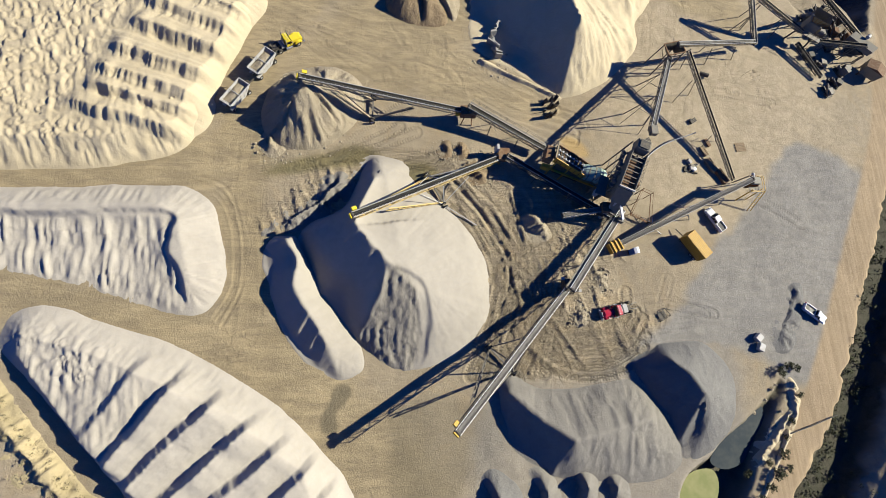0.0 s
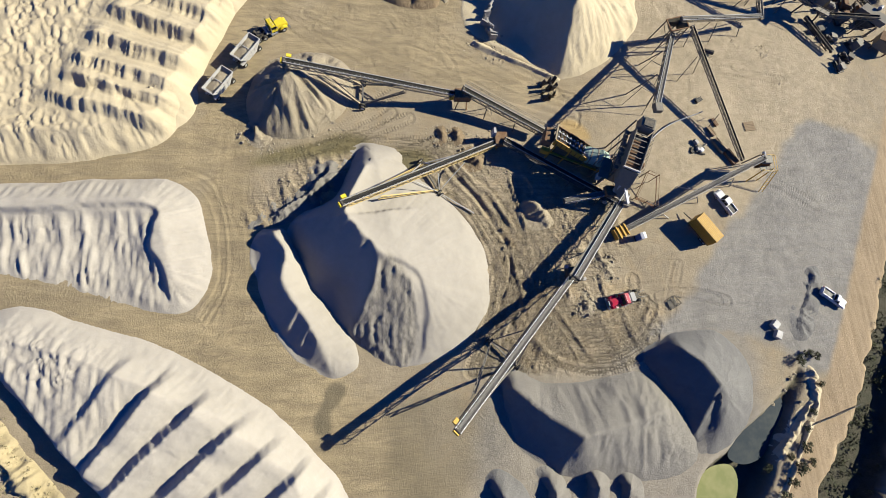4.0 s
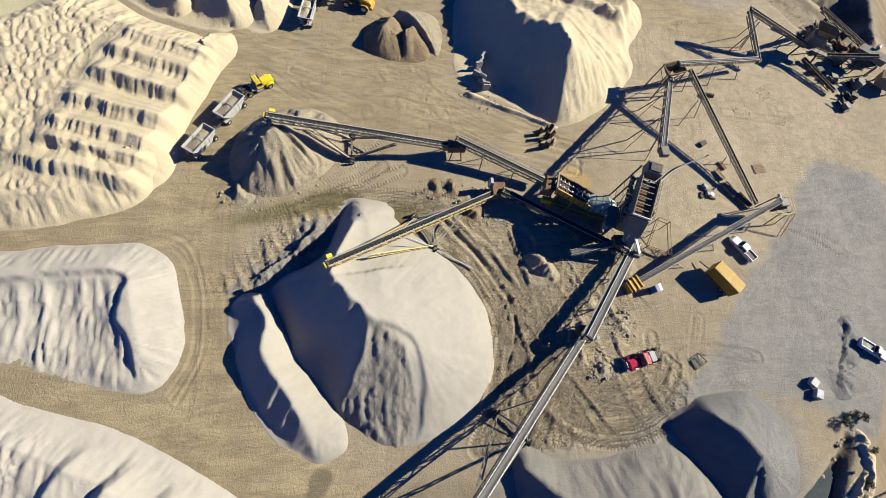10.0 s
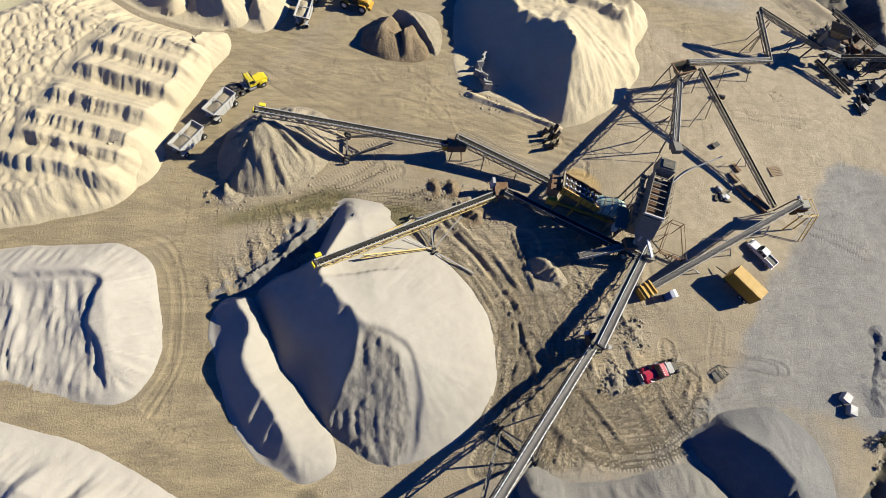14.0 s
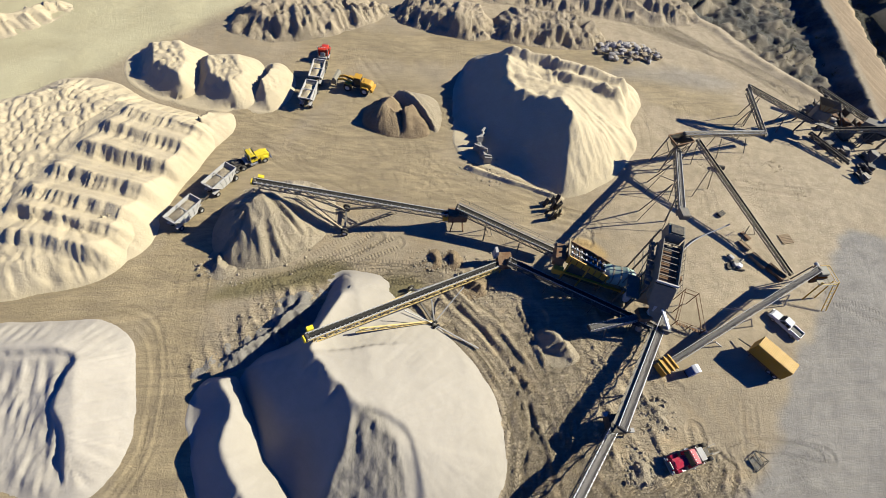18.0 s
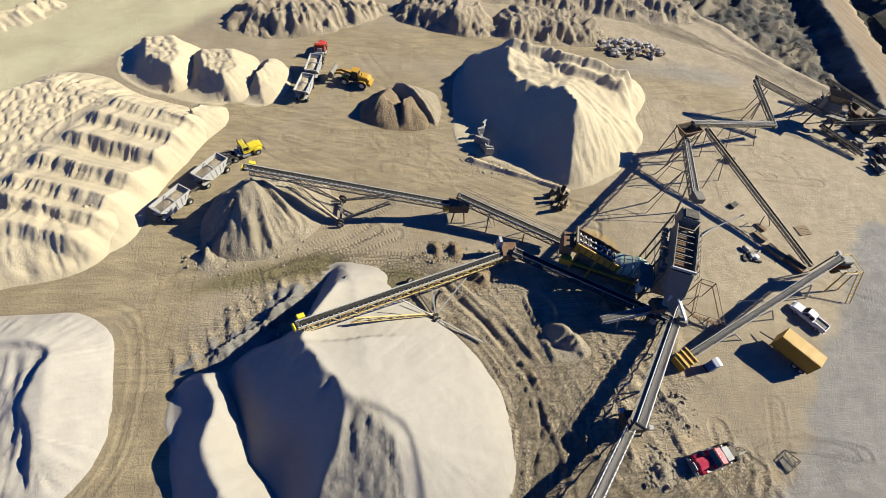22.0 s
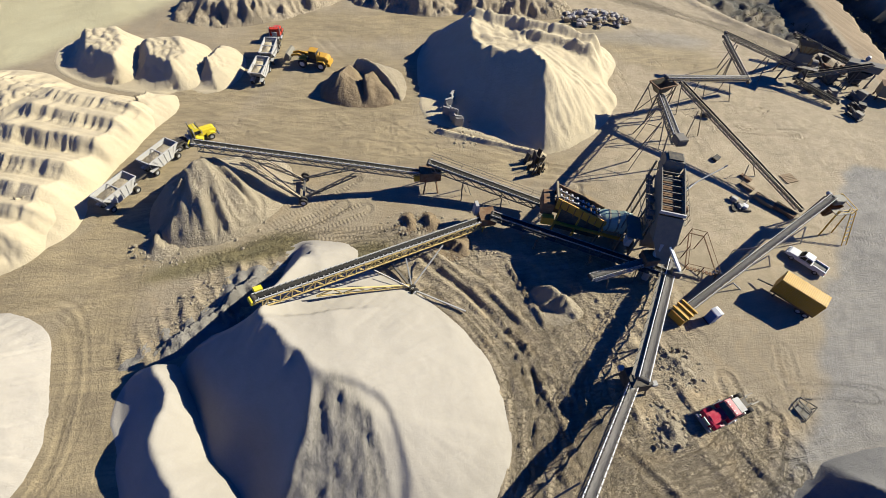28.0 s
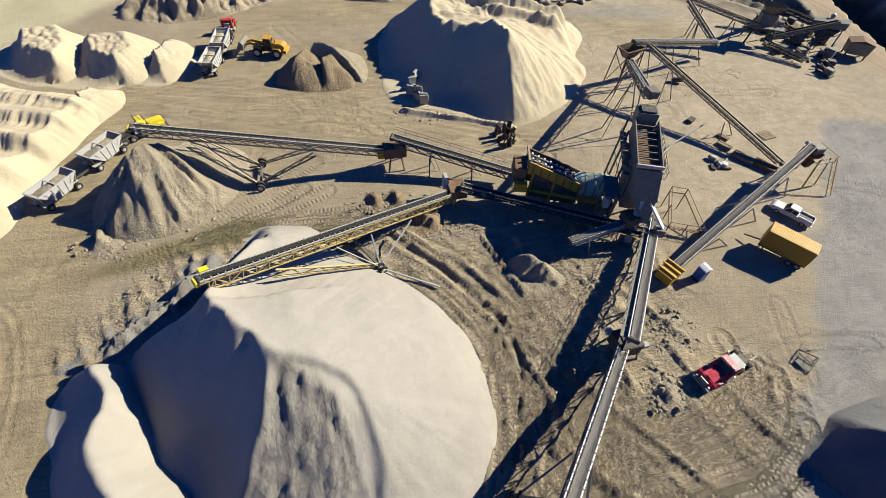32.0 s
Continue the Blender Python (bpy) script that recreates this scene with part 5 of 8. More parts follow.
def conveyor(name, label, lo, hi, width=1.3, depth=1.1, frame_mat=STEEL, belt_mat=BELT, bay=1.7, brace=0.09, walkway=0, head=None, truss=True, rail_mat=None, idlers=None):
    """A belt conveyor from its tail (lo) to its head (hi): lattice girders, rollers, belt, drums."""
    root = base(name, lo[0], lo[1], 0, 0, label, "conveyor", "belt conveyors")
    lo, hi = Vector(lo), Vector(hi)
    m, L = between(lo, hi)
    side, up, along = m.col[0].xyz, m.col[1].xyz, m.col[2].xyz
    at = lambda s, a, b: lo + along * s + side * a + up * b
    hw = width / 2 + 0.15
    for a in (-hw, hw):
        strut("top_chord", at(0, a, 0), at(L, a, 0), 0.14, frame_mat, root)
        strut("belt_rail", at(0, a * 1.02, 0.3), at(L, a * 1.02, 0.3), 0.10, rail_mat or frame_mat, root, 0.16)
        if truss:
            strut("bottom_chord", at(0.6, a, -depth), at(L - 0.8, a, -depth), 0.13, frame_mat, root)
    n = max(3, round(L / bay))
    for k in range(n + 1):
        s = L * k / n
        s1 = L * (k + 1) / n
        if truss:
            for a in (-hw, hw):
                sc = min(max(s, 0.6), L - 0.8)
                strut("upright", at(sc, a, 0), at(sc, a, -depth), brace, frame_mat, root)
                if k < n:
                    z0, z1 = (0, -depth) if k % 2 else (-depth, 0)
                    strut("diagonal", at(sc, a, z0), at(min(s1, L - 0.8), a, z1), brace, frame_mat, root)
            if k < n:
                strut("cross_tie", at(max(s, 0.6), -hw, -depth), at(min(s1, L - 0.8), hw, -depth), brace, frame_mat, root)
        if k < n:
            strut("roller", at(s + 0.4, -hw * 1.15, 0.12), at(s + 0.4, hw * 1.15, 0.12), 0.13, DARKSTEEL, root)
            for e in (0.2, 0.7) if idlers else ():
                for a in (-1, 1):
                    strut("idler_bracket", at(s + e * (s1 - s), a * width * 0.44, 0.40), at(s + e * (s1 - s), a * (hw + 0.07), 0.36), 0.11, idlers, root, 0.12)
    bm = belt_mesh(L - 0.3, width, 0.16)
    ob = part("belt", bm, belt_mat, root, "dusty troughed rubber belt")
    ob.matrix_basis = root.matrix_basis.inverted() @ m @ Matrix.Translation((0, 0.26, 0.15))
    bm = belt_mesh(L - 0.3, width * 0.95, 0.0)
    ob = part("return_belt", bm, belt_mat, root)
    ob.matrix_basis = root.matrix_basis.inverted() @ m @ Matrix.Translation((0, -0.16, 0.15))
    inv = root.matrix_basis.inverted()
    for nm, s in (("tail_drum", 0.1), ("head_drum", L - 0.1)):
        bm = rod(bmesh.new(), inv @ at(s, -hw * 1.1, 0.06), inv @ at(s, hw * 1.1, 0.06), 0.32, 14)
        part(nm, bm, DARKSTEEL, root)
    if walkway:
        a0, a1 = hw * walkway, (hw + 0.8) * walkway
        for k in range(n):
            s, s1 = L * k / n, L * (k + 0.94) / n
            bm = bar(bmesh.new(), inv @ at(s, (a0 + a1) / 2, -0.05), inv @ at(s1, (a0 + a1) / 2, -0.05), 0.75, 0.05)
            part("walkway_plate", bm, frame_mat, root)
            strut("handrail_post", at(s, a1, -0.05), at(s, a1, 1.0), 0.05, frame_mat, root)
        for b in (0.5, 1.0):
            strut("handrail", at(0, a1, b), at(L, a1, b), 0.05, frame_mat, root)
    if head:
        bm = bmesh.new()
        c = inv @ at(L + 0.1, 0, -0.1)
        mm = inv @ m @ Matrix.Translation((0, -0.1, L + 0.15))
        bmesh.ops.create_cube(bm, size=1, matrix=mm @ Matrix.Diagonal((width + 0.3, 0.55, 0.6, 1)))
        bmesh.ops.bevel(bm, geom=list(bm.edges), offset=0.06, segments=1, affect="EDGES")
        part("head_guard", bm, head, root, "bright painted head guard")
        bm = bmesh.new()
        bmesh.ops.create_cube(bm, size=1, matrix=inv @ m @ Matrix.Translation(((width / 2 + 0.7), 0.1, L - 0.9)) @ Matrix.Diagonal((0.6, 0.5, 0.9, 1)))
        part("drive_motor", bm, head, root)
    return root, at, L


def girder(root, p, q, w, depth, mat, bays):
    """A light lattice strut between two points, in one plane."""
    p, q = Vector(p), Vector(q)
    m, L = between(p, q)
    up, along, side = m.col[1].xyz, m.col[2].xyz, m.col[0].xyz
    for a in (-w / 2, w / 2):
        strut("strut_chord", p + side * a, q + side * a, 0.11, mat, root)
        strut("strut_chord", p + side * a - up * depth, q + side * a - up * depth * 0.3, 0.11, mat, root)
    for k in range(bays):
        s0, s1 = L * k / bays, L * (k + 1) / bays
        d0, d1 = depth * (1 - 0.7 * k / bays), depth * (1 - 0.7 * (k + 1) / bays)
        for a in (-w / 2, w / 2):
            if k % 2:
                strut("strut_lacing", p + along * s0 + side * a, p + along * s1 + side * a - up * d1, 0.07, mat, root)
            else:
                strut("strut_lacing", p + along * s0 + side * a - up * d0, p + along * s1 + side * a, 0.07, mat, root)


def axle(root, at, s, depth, ground, spread, mat, mast=1.0):
    """The wheeled carriage on which a stacker swings."""
    c = at(s, 0, -depth)
    inv = root.matrix_basis.inverted()
    side = (at(s, 1, 0) - at(s, 0, 0)).normalized()
    flat = Vector((side.x, side.y, 0)).normalized()
    g0 = Vector((c.x, c.y, ground + 0.65))
    strut("axle_beam", g0 - flat * spread, g0 + flat * spread, 0.3, mat, root)
    for k in (-1, 1):
        for e in (-0.35, 0.35):
            w = g0 + flat * (spread * k + e)
            ob = wheel(root, 0, 0, 0, 0.62, 0.3, WHITE, "carriage_wheel")
            ob.matrix_basis = inv @ Matrix.Translation(w) @ Matrix.Rotation(math.atan2(flat.y, flat.x) - math.pi / 2, 4, "Z")
    return g0, flat


# ---- stacking conveyors ----
C1, at1, L1 = conveyor("stacker_conveyor", "tan lattice radial stacker conveyor on wheeled legs", (7.6, 26.0, 3.0), (-25.2, 27.6, 10.0), 0.6, 0.9, TANSTEEL, BELT, bay=1.5, brace=0.07, head=BRIGHT, rail_mat=PALEGREY, idlers=PALEGREY)
g0, fl = axle(C1, at1, 19.6, 1.05, 0, 2.6, STEEL)
for k in (-1, 1):
    girder(C1, at1(27.0, 0.8 * k, -1.0), g0 + fl * 2.2 * k, 0.1, 1.0, TANSTEEL, 7)
    girder(C1, at1(11.5, 0.8 * k, -1.0), g0 + fl * 2.2 * k + Vector((0, 0, 0.3)), 0.1, 0.7, STEEL, 6)
strut("carriage_tie", at1(25, -0.8, -1.5), g0 - fl * 2.0, 0.12, STEEL, C1)
strut("carriage_tie", at1(25, 0.8, -1.5), g0 + fl * 2.0, 0.12, STEEL, C1)
bm = bmesh.new()
box(bm, -1.5, 1.8, -1.0, 1.0, 2.2, 4.0, 0.06)
ob = part("tail_hopper", bm, RUST, C1, "rusty brown tail hopper")
box(bm2 := bmesh.new(), -2.4, -1.5, -0.5, 0.4, 2.0, 3.1, 0.05)
part("drive_box", bm2, YELLOW, C1)
for k in (-1, 1):
    strut("tail_leg", (7.0, 26.0 + k, 2.4), (6.6, 26.0 + 1.5 * k, 0), 0.18, RUST, C1)
    strut("tail_leg", (8.6, 26.0 + k, 2.4), (9.0, 26.0 + 1.5 * k, 0), 0.18, RUST, C1)

C1B, at1b, L1b = conveyor("feed_conveyor", "dark lattice feed conveyor leading to the stacker", (24.2, 18.9, 2.0), (7.4, 26.0, 5.4), 0.7, 1.0, STEEL, BELT, walkway=1, rail_mat=PALEGREY, idlers=TANSTEEL)
for s in (6, 12.5):
    for k in (-1, 1):
        p = at1b(s, 0.8 * k, -1.0)
        strut("leg", p, (p.x, p.y + 0.5 * k, 0), 0.15, STEEL, C1B)
        strut("leg_brace", p, (p.x + 1.2, p.y - 1.0 * k, 0.2), 0.08, STEEL, C1B)

C2, at2, L2 = conveyor("stacker_conveyor", "yellow lattice radial stacker conveyor over the sand pile", (15.4, 17.2, 1.5), (-15.4, 1.2, 10.4), 0.65, 1.25, STACKER, BELT, bay=1.4, head=BRIGHT, rail_mat=DUSTYWHITE, idlers=PALEGREY)
g0, fl = axle(C2, at2, 16.6, 1.25, 0, 3.6, STEEL)
for k in (-1, 1):
    girder(C2, at2(28.5, 0.95 * k, -1.2), g0 + fl * 3.0 * k + Vector((0, 0, 0.4)), 0.1, 1.1, STACKER, 8)
    strut("carriage_leg", at2(9.5, 0.95 * k, -1.2), g0 + fl * 3.2 * k, 0.16, PALEGREY, C2)
    strut("carriage_leg", at2(16, 0.95 * k, -1.2), g0 + fl * 3.4 * k, 0.16, PALEGREY, C2)
    strut("carriage_leg", at2(21, 0.95 * k, -1.2), g0 + fl * 3.4 * k, 0.12, PALEGREY, C2)
strut("draw_bar", g0 - fl * 3.6, g0 - fl * 3.6 + Vector((6.5, -4.0, -0.35)), 0.18, PALEGREY, C2)
bm = box(bmesh.new(), -1.6, 0.9, -1.3, 1.3, 1.2, 2.7, 0.05)
part("tail_hopper", bm, RUST, C2, "rusty tail hopper")
bm = prism(bmesh.new(), [(-2.2, 1.9), (-1.3, 1.9), (-1.6, 4.0), (-2.1, 4.0)], 0.4, 1.5)
part("spill_guard", bm, DUSTYWHITE, C2, "white sheet spill guard")
for k in (-1, 1):
    strut("tail_leg", (14.6, 17.2 + k, 1.4), (14.4, 17.2 + 1.3 * k, 0), 0.18, YELLOW, C2)

C3A, at3a, L3a = conveyor("transfer_conveyor", "grey transfer conveyor running down from the screening tower", (40.2, 5.6, 2.2), (26.0, -11.6, 5.2), 0.85, 0.9, STEEL, PALEBELT, walkway=1, rail_mat=WHITE)
for s in (8, 15, 20.5):
    for k in (-1, 1):
        p = at3a(s, 0.8 * k, -1.0)
        strut("leg", p, (p.x + 0.8 * k, p.y - 0.6 * k, 0), 0.16, STEEL, C3A)
C3B, at3b, L3b = conveyor("long_stacker_conveyor", "long grey radial stacker conveyor reaching over the grey heaps", (27.0, -10.3, 2.2), (1.2, -34.8, 13.0), 0.8, 1.5, STEEL, PALEBELT, bay=1.9, head=YELLOW, rail_mat=WHITE, idlers=STEEL)
g0, fl = axle(C3B, at3b, 20.5, 1.5, 0, 3.4, STEEL)
for k in (-1, 1):
    girder(C3B, at3b(30.5, 0.9 * k, -1.4), g0 + fl * 3.0 * k, 0.1, 1.4, STEEL, 8)
    strut("carriage_leg", at3b(16, 0.9 * k, -1.4), g0 + fl * 3.2 * k, 0.18, STEEL, C3B)
    strut("carriage_leg", at3b(21, 0.9 * k, -1.4), g0 + fl * 3.2 * k, 0.18, STEEL, C3B)
inv3 = C3B.matrix_basis.inverted()
bm = bmesh.new()
box(bm, -1.4, 1.4, -1.3, 1.2, 1.2, 3.2, 0.08)
part("tail_hopper", bm, DARKSTEEL, C3B, "dark steel receiving hopper")
for x, y in ((-1.6, 1.3), (-1.4, -1.6), (1.6, -1.1)):
    bm = box(bmesh.new(), x - 0.35, x + 0.35, y - 0.3, y + 0.3, 2.6, 3.1, 0.04)
    part("drive_motor", bm, PALEGREY, C3B)
for x, y in ((-1.2, -1.2), (1.2, -1.2), (-1.2, 1.2), (1.2, 1.2)):
    strut("hopper_leg", (27.0 + x, -10.3 + y, 1.3), (27.0 + 1.25 * x, -10.3 + 1.25 * y, 0), 0.2, STEEL, C3B)

C4, at4, L4 = conveyor("inclined_conveyor", "pale belt conveyor with a yellow tail frame", (38.3, -2.0, 1.2), (69.4, 11.9, 6.0), 0.75, 0.8, STEEL, PALEBELT, rail_mat=PALEGREY)
for s in (10, 18, 27):
    for k in (-1, 1):
        p = at4(s, 0.9 * k, -0.9)
        q = at4(s + 2.0, 2.0 * k, 0)
        strut("leg", p, (q.x, q.y, 0), 0.15, PALEGREY, C4)
        strut("leg", p, (2 * p.x - q.x, q.y, 0), 0.12, PALEGREY, C4)
bm = box(bmesh.new(), -1.5, 1.4, -1.15, 1.0, 0.35, 1.7, 0.05)
ob = part("tail_frame", bm, OCHRE, C4, "yellow tail frame")
ob.matrix_basis = Matrix.Rotation(radians(24), 4, "Z")
for e in (-0.9, 0.1, 1.0):
    bm = box(bmesh.new(), e - 0.09, e + 0.09, -1.3, 1.3, 1.7, 1.95)
    part("tail_crossbar", bm, YELLOW, C4).matrix_basis = Matrix.Rotation(radians(24), 4, "Z")
p = at4(L4, 0, 0)
hx, hy = p.x - 38.3, p.y + 2
bm = bmesh.new()
low = [bm.verts.new((hx + 1.0 + x, hy - 0.4 + y, 2.4)) for x, y in ((-0.4, -0.4), (0.4, -0.4), (0.4, 0.4), (-0.4, 0.4))]
top = [bm.verts.new((hx + 0.8 + x, hy - 0.4 + y, 5.2)) for x, y in ((-0.9, -1.0), (0.9, -1.0), (0.9, 1.0), (-0.9, 1.0))]
for k in range(4):
    bm.faces.new((low[k], low[(k + 1) % 4], top[(k + 1) % 4], top[k]))
bmesh.ops.solidify(bm, geom=list(bm.faces), thickness=0.06)
part("head_chute", bm, RUST, C4, "rusty tapering head chute")
part("head_hood", box(bmesh.new(), hx - 0.3, hx + 1.5, hy - 1.2, hy + 0.4, 5.3, 6.3, 0.1), KHAKI, C4)
part("head_platform", box(bmesh.new(), hx - 0.2, hx + 2.8, hy - 2.6, hy - 1.3, 4.6, 4.7), STEEL, C4)
for a, b in (((-0.2, -2.6), (2.8, -2.6)), ((2.8, -2.6), (2.8, 0.8)), ((2.8, 0.8), (0.2, 0.8))):
    for z in (5.2, 5.7):
        part("guard_rail", bar(bmesh.new(), (hx + a[0], hy + a[1], z), (hx + b[0], hy + b[1], z), 0.07), YELLOW, C4)
    part("guard_post", bar(bmesh.new(), (hx + a[0], hy + a[1], 4.6), (hx + a[0], hy + a[1], 5.7), 0.08), YELLOW, C4)
part("drive_motor", rod(bmesh.new(), (hx + 0.4, hy + 0.5, 5.7), (hx + 0.4, hy + 1.4, 5.7), 0.32, 12), PALEGREY, C4)
part("gearbox", box(bmesh.new(), hx - 0.1, hx + 0.9, hy + 0.4, hy + 0.9, 5.2, 5.9, 0.05), RUST, C4)
for x, y in ((0.2, -2.2), (2.4, -2.0), (2.2, 1.0), (0.0, 1.0)):
    strut("head_leg", (p.x + x, p.y + y, 5.2), (p.x + 1.2 * x, p.y + 1.3 * y, 0), 0.18, YELLOW if y < 0 else STEEL, C4)
for k in range(8):
    strut("stair_tread", (p.x + 2.6, p.y - 2.5 - 0.35 * k, 4.6 - 0.55 * k), (p.x + 3.5, p.y - 2.3 - 0.35 * k, 4.6 - 0.55 * k), 0.08, YELLOW, C4, 0.2)
for x in (2.6, 3.5):
    strut("stair_stringer", (p.x + x, p.y - 2.4, 4.8), (p.x + x, p.y - 5.3, 0.1), 0.1, YELLOW, C4)

C5, at5, L5 = conveyor("slim_lattice_conveyor", "slim brown lattice conveyor climbing to the surge hopper", (68.8, 13.6, 1.2), (56.6, 40.2, 8.4), 0.35, 0.5, TANSTEEL, BELT, bay=1.1, brace=0.07)
for s in (11, 24):
    for k in (-1, 1):
        p = at5(s, 0.6 * k, -0.9)
        q = at5(s - 1.2, 2.4 * k, 0)
        strut("leg", p, (q.x, q.y, 0), 0.13, TANSTEEL, C5)
    p, q = at5(s, -1.2, -2.2), at5(s, 1.2, -2.2)
    strut("leg_tie", p, q, 0.1, TANSTEEL, C5)
C6, at6, L6 = conveyor("tower_feed_conveyor", "pale feed belt rising to the screening tower", (54.2, 40.6, 5.4), (41.0, 17.6, 14.2), 0.6, 0.8, STEEL, PALEBELT, rail_mat=PALEGREY)
for s in (6.5, 15.5):
    for k in (-1, 1):
        p = at6(s, 0.8 * k, -1.0)
        q = at6(s, 2.6 * k, 0)
        strut("trestle_leg", p, (q.x, q.y, 0), 0.18, STEEL, C6)
        q2 = at6(s + 3.0, 2.4 * k, 0)
        strut("trestle_brace", p, (q2.x, q2.y, 0), 0.1, STEEL, C6)
    for f in (0.55,):
        a, b = at6(s, 0.8, -1.0), at6(s, -0.8, -1.0)
        q, r = at6(s, 2.6, 0), at6(s, -2.6, 0)
        strut("trestle_tie", a.lerp(Vector((q.x, q.y, 0)), f), b.lerp(Vector((r.x, r.y, 0)), f), 0.1, STEEL, C6)
bm = box(bmesh.new(), 41.0 - 54.2 - 0.6, 41.0 - 54.2 + 0.9, 17.6 - 40.6 - 0.8, 17.6 - 40.6 + 0.9, 13.9, 15.0, 0.08)
part("head_motor", bm, STEEL, C6, "dusty head drive unit")

HOP = base("surge_hopper", 54.3, 41.6, 0, 15, "open rusty steel surge hopper on tall legs", "hopper")
bm = bmesh.new()
for a, b in (((-2.1, -1.3), (2.1, -1.3)), ((2.1, -1.3), (2.1, 1.3)), ((2.1, 1.3), (-2.1, 1.3)), ((-2.1, 1.3), (-2.1, -1.3))):
    v = [bm.verts.new((*a, 7.4)), bm.verts.new((*b, 7.4)), bm.verts.new((b[0] * 0.45, b[1] * 0.5, 5.6)), bm.verts.new((a[0] * 0.45, a[1] * 0.5, 5.6))]
    bm.faces.new(v)
bmesh.ops.solidify(bm, geom=list(bm.faces), thickness=0.08)
part("bin", bm, KHAKI, HOP)
for a, b in (((-2.2, -1.4, 7.4), (2.2, -1.4, 7.4)), ((2.2, -1.4, 7.4), (2.2, 1.4, 7.4)), ((2.2, 1.4, 7.4), (-2.2, 1.4, 7.4)), ((-2.2, 1.4, 7.4), (-2.2, -1.4, 7.4))):
    part("rim_beam", bar(bmesh.new(), a, b, 0.22), RUST, HOP)
for x in (-2, 2):
    for y in (-1.3, 1.3):
        part("leg", bar(bmesh.new(), (x, y, 7.2), (x * 1.15, y * 1.3, 0), 0.22), STEEL, HOP)
    part("leg_brace", bar(bmesh.new(), (x, -1.3, 6.2), (x, 1.4, 1.0), 0.12), STEEL, HOP)
part("leg_brace", bar(bmesh.new(), (-2, 1.4, 6.2), (2.1, 1.4, 1.0), 0.12), STEEL, HOP)
part("leg_brace", bar(bmesh.new(), (2, -1.4, 6.2), (-2.1, -1.4, 1.0), 0.12), STEEL, HOP)

C7, at7, L7 = conveyor("level_conveyor", "pale level conveyor crossing to the far plant", (78.9, 47.9, 3.6), (54.6, 42.0, 8.2), 0.5, 0.5, TANSTEEL, PALEBELT, rail_mat=PALEGREY)
for s in (6, 14, 21):
    for k in (-1, 1):
        p = at7(s, 0.7 * k, -0.8)
        q = at7(s - 1.5, 1.8 * k, 0)
        strut("leg", p, (q.x, q.y, 0), 0.14, STEEL, C7)
bm = rod(bmesh.new(), (65.5 - 78.9, 40.6 - 47.9, 0.5), (67.3 - 78.9, 39.8 - 47.9, 0.9), 0.5, 12)
part("counterweight_drum", bm, DARKSTEEL, C7)
C8, at8, L8 = conveyor("short_conveyor", "short dark conveyor at the far plant", (80.2, 48.2, 2.4), (76.0, 57.0, 8.0), 0.5, 0.5, STEEL, PALEBELT)
for k in (-1, 1):
    p = at8(6.5, 0.6 * k, -0.8)
    strut("leg", p, (p.x + k, p.y, 0), 0.15, STEEL, C8)
C9, at9, L9 = conveyor("far_lattice_conveyor", "brown lattice conveyor of the far plant", (92.5, 51.5, 4.2), (76.2, 57.4, 8.4), 0.5, 0.6, TANSTEEL, BELT)
for s in (6, 14):
    for k in (-1, 1):
        p = at9(s, 0.6 * k, -0.9)
        strut("leg", p, (p.x, p.y + k, 0), 0.15, STEEL, C9)
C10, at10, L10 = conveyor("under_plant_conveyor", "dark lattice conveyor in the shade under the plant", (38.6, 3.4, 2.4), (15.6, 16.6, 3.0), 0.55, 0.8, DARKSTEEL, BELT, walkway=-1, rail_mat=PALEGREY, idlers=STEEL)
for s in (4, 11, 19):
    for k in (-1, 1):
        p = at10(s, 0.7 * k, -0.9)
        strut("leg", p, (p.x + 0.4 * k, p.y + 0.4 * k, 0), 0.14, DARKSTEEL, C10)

C11, at11, L11 = conveyor("discharge_conveyor", "short pale discharge conveyor under the screening tower", (35.6, 5.4, 3.4), (26.4, 3.9, 3.0), 0.6, 0.6, PALEGREY, PALEBELT, bay=1.3, rail_mat=PALEGREY, idlers=STEEL)
for s in (2.0, 6.5):
    for k in (-1, 1):
        p = at11(s, 0.5 * k, -0.6)
        strut("leg", p, (p.x + 0.5, p.y + 0.4 * k, 0), 0.13, STEEL, C11)
part("tail_hopper", box(bmesh.new(), -1.0, 1.0, -0.9, 1.1, 3.3, 4.6, 0.06), RUST, C11, "rusty tail hopper")

# ---- screening tower ----
TW = base("screening_tower", 36.3, 7.2, 0, -22, "khaki screening tower with inclined deck and chutes", "screening plant")


def tilt(y):
    return 9.6 + 0.16 * y


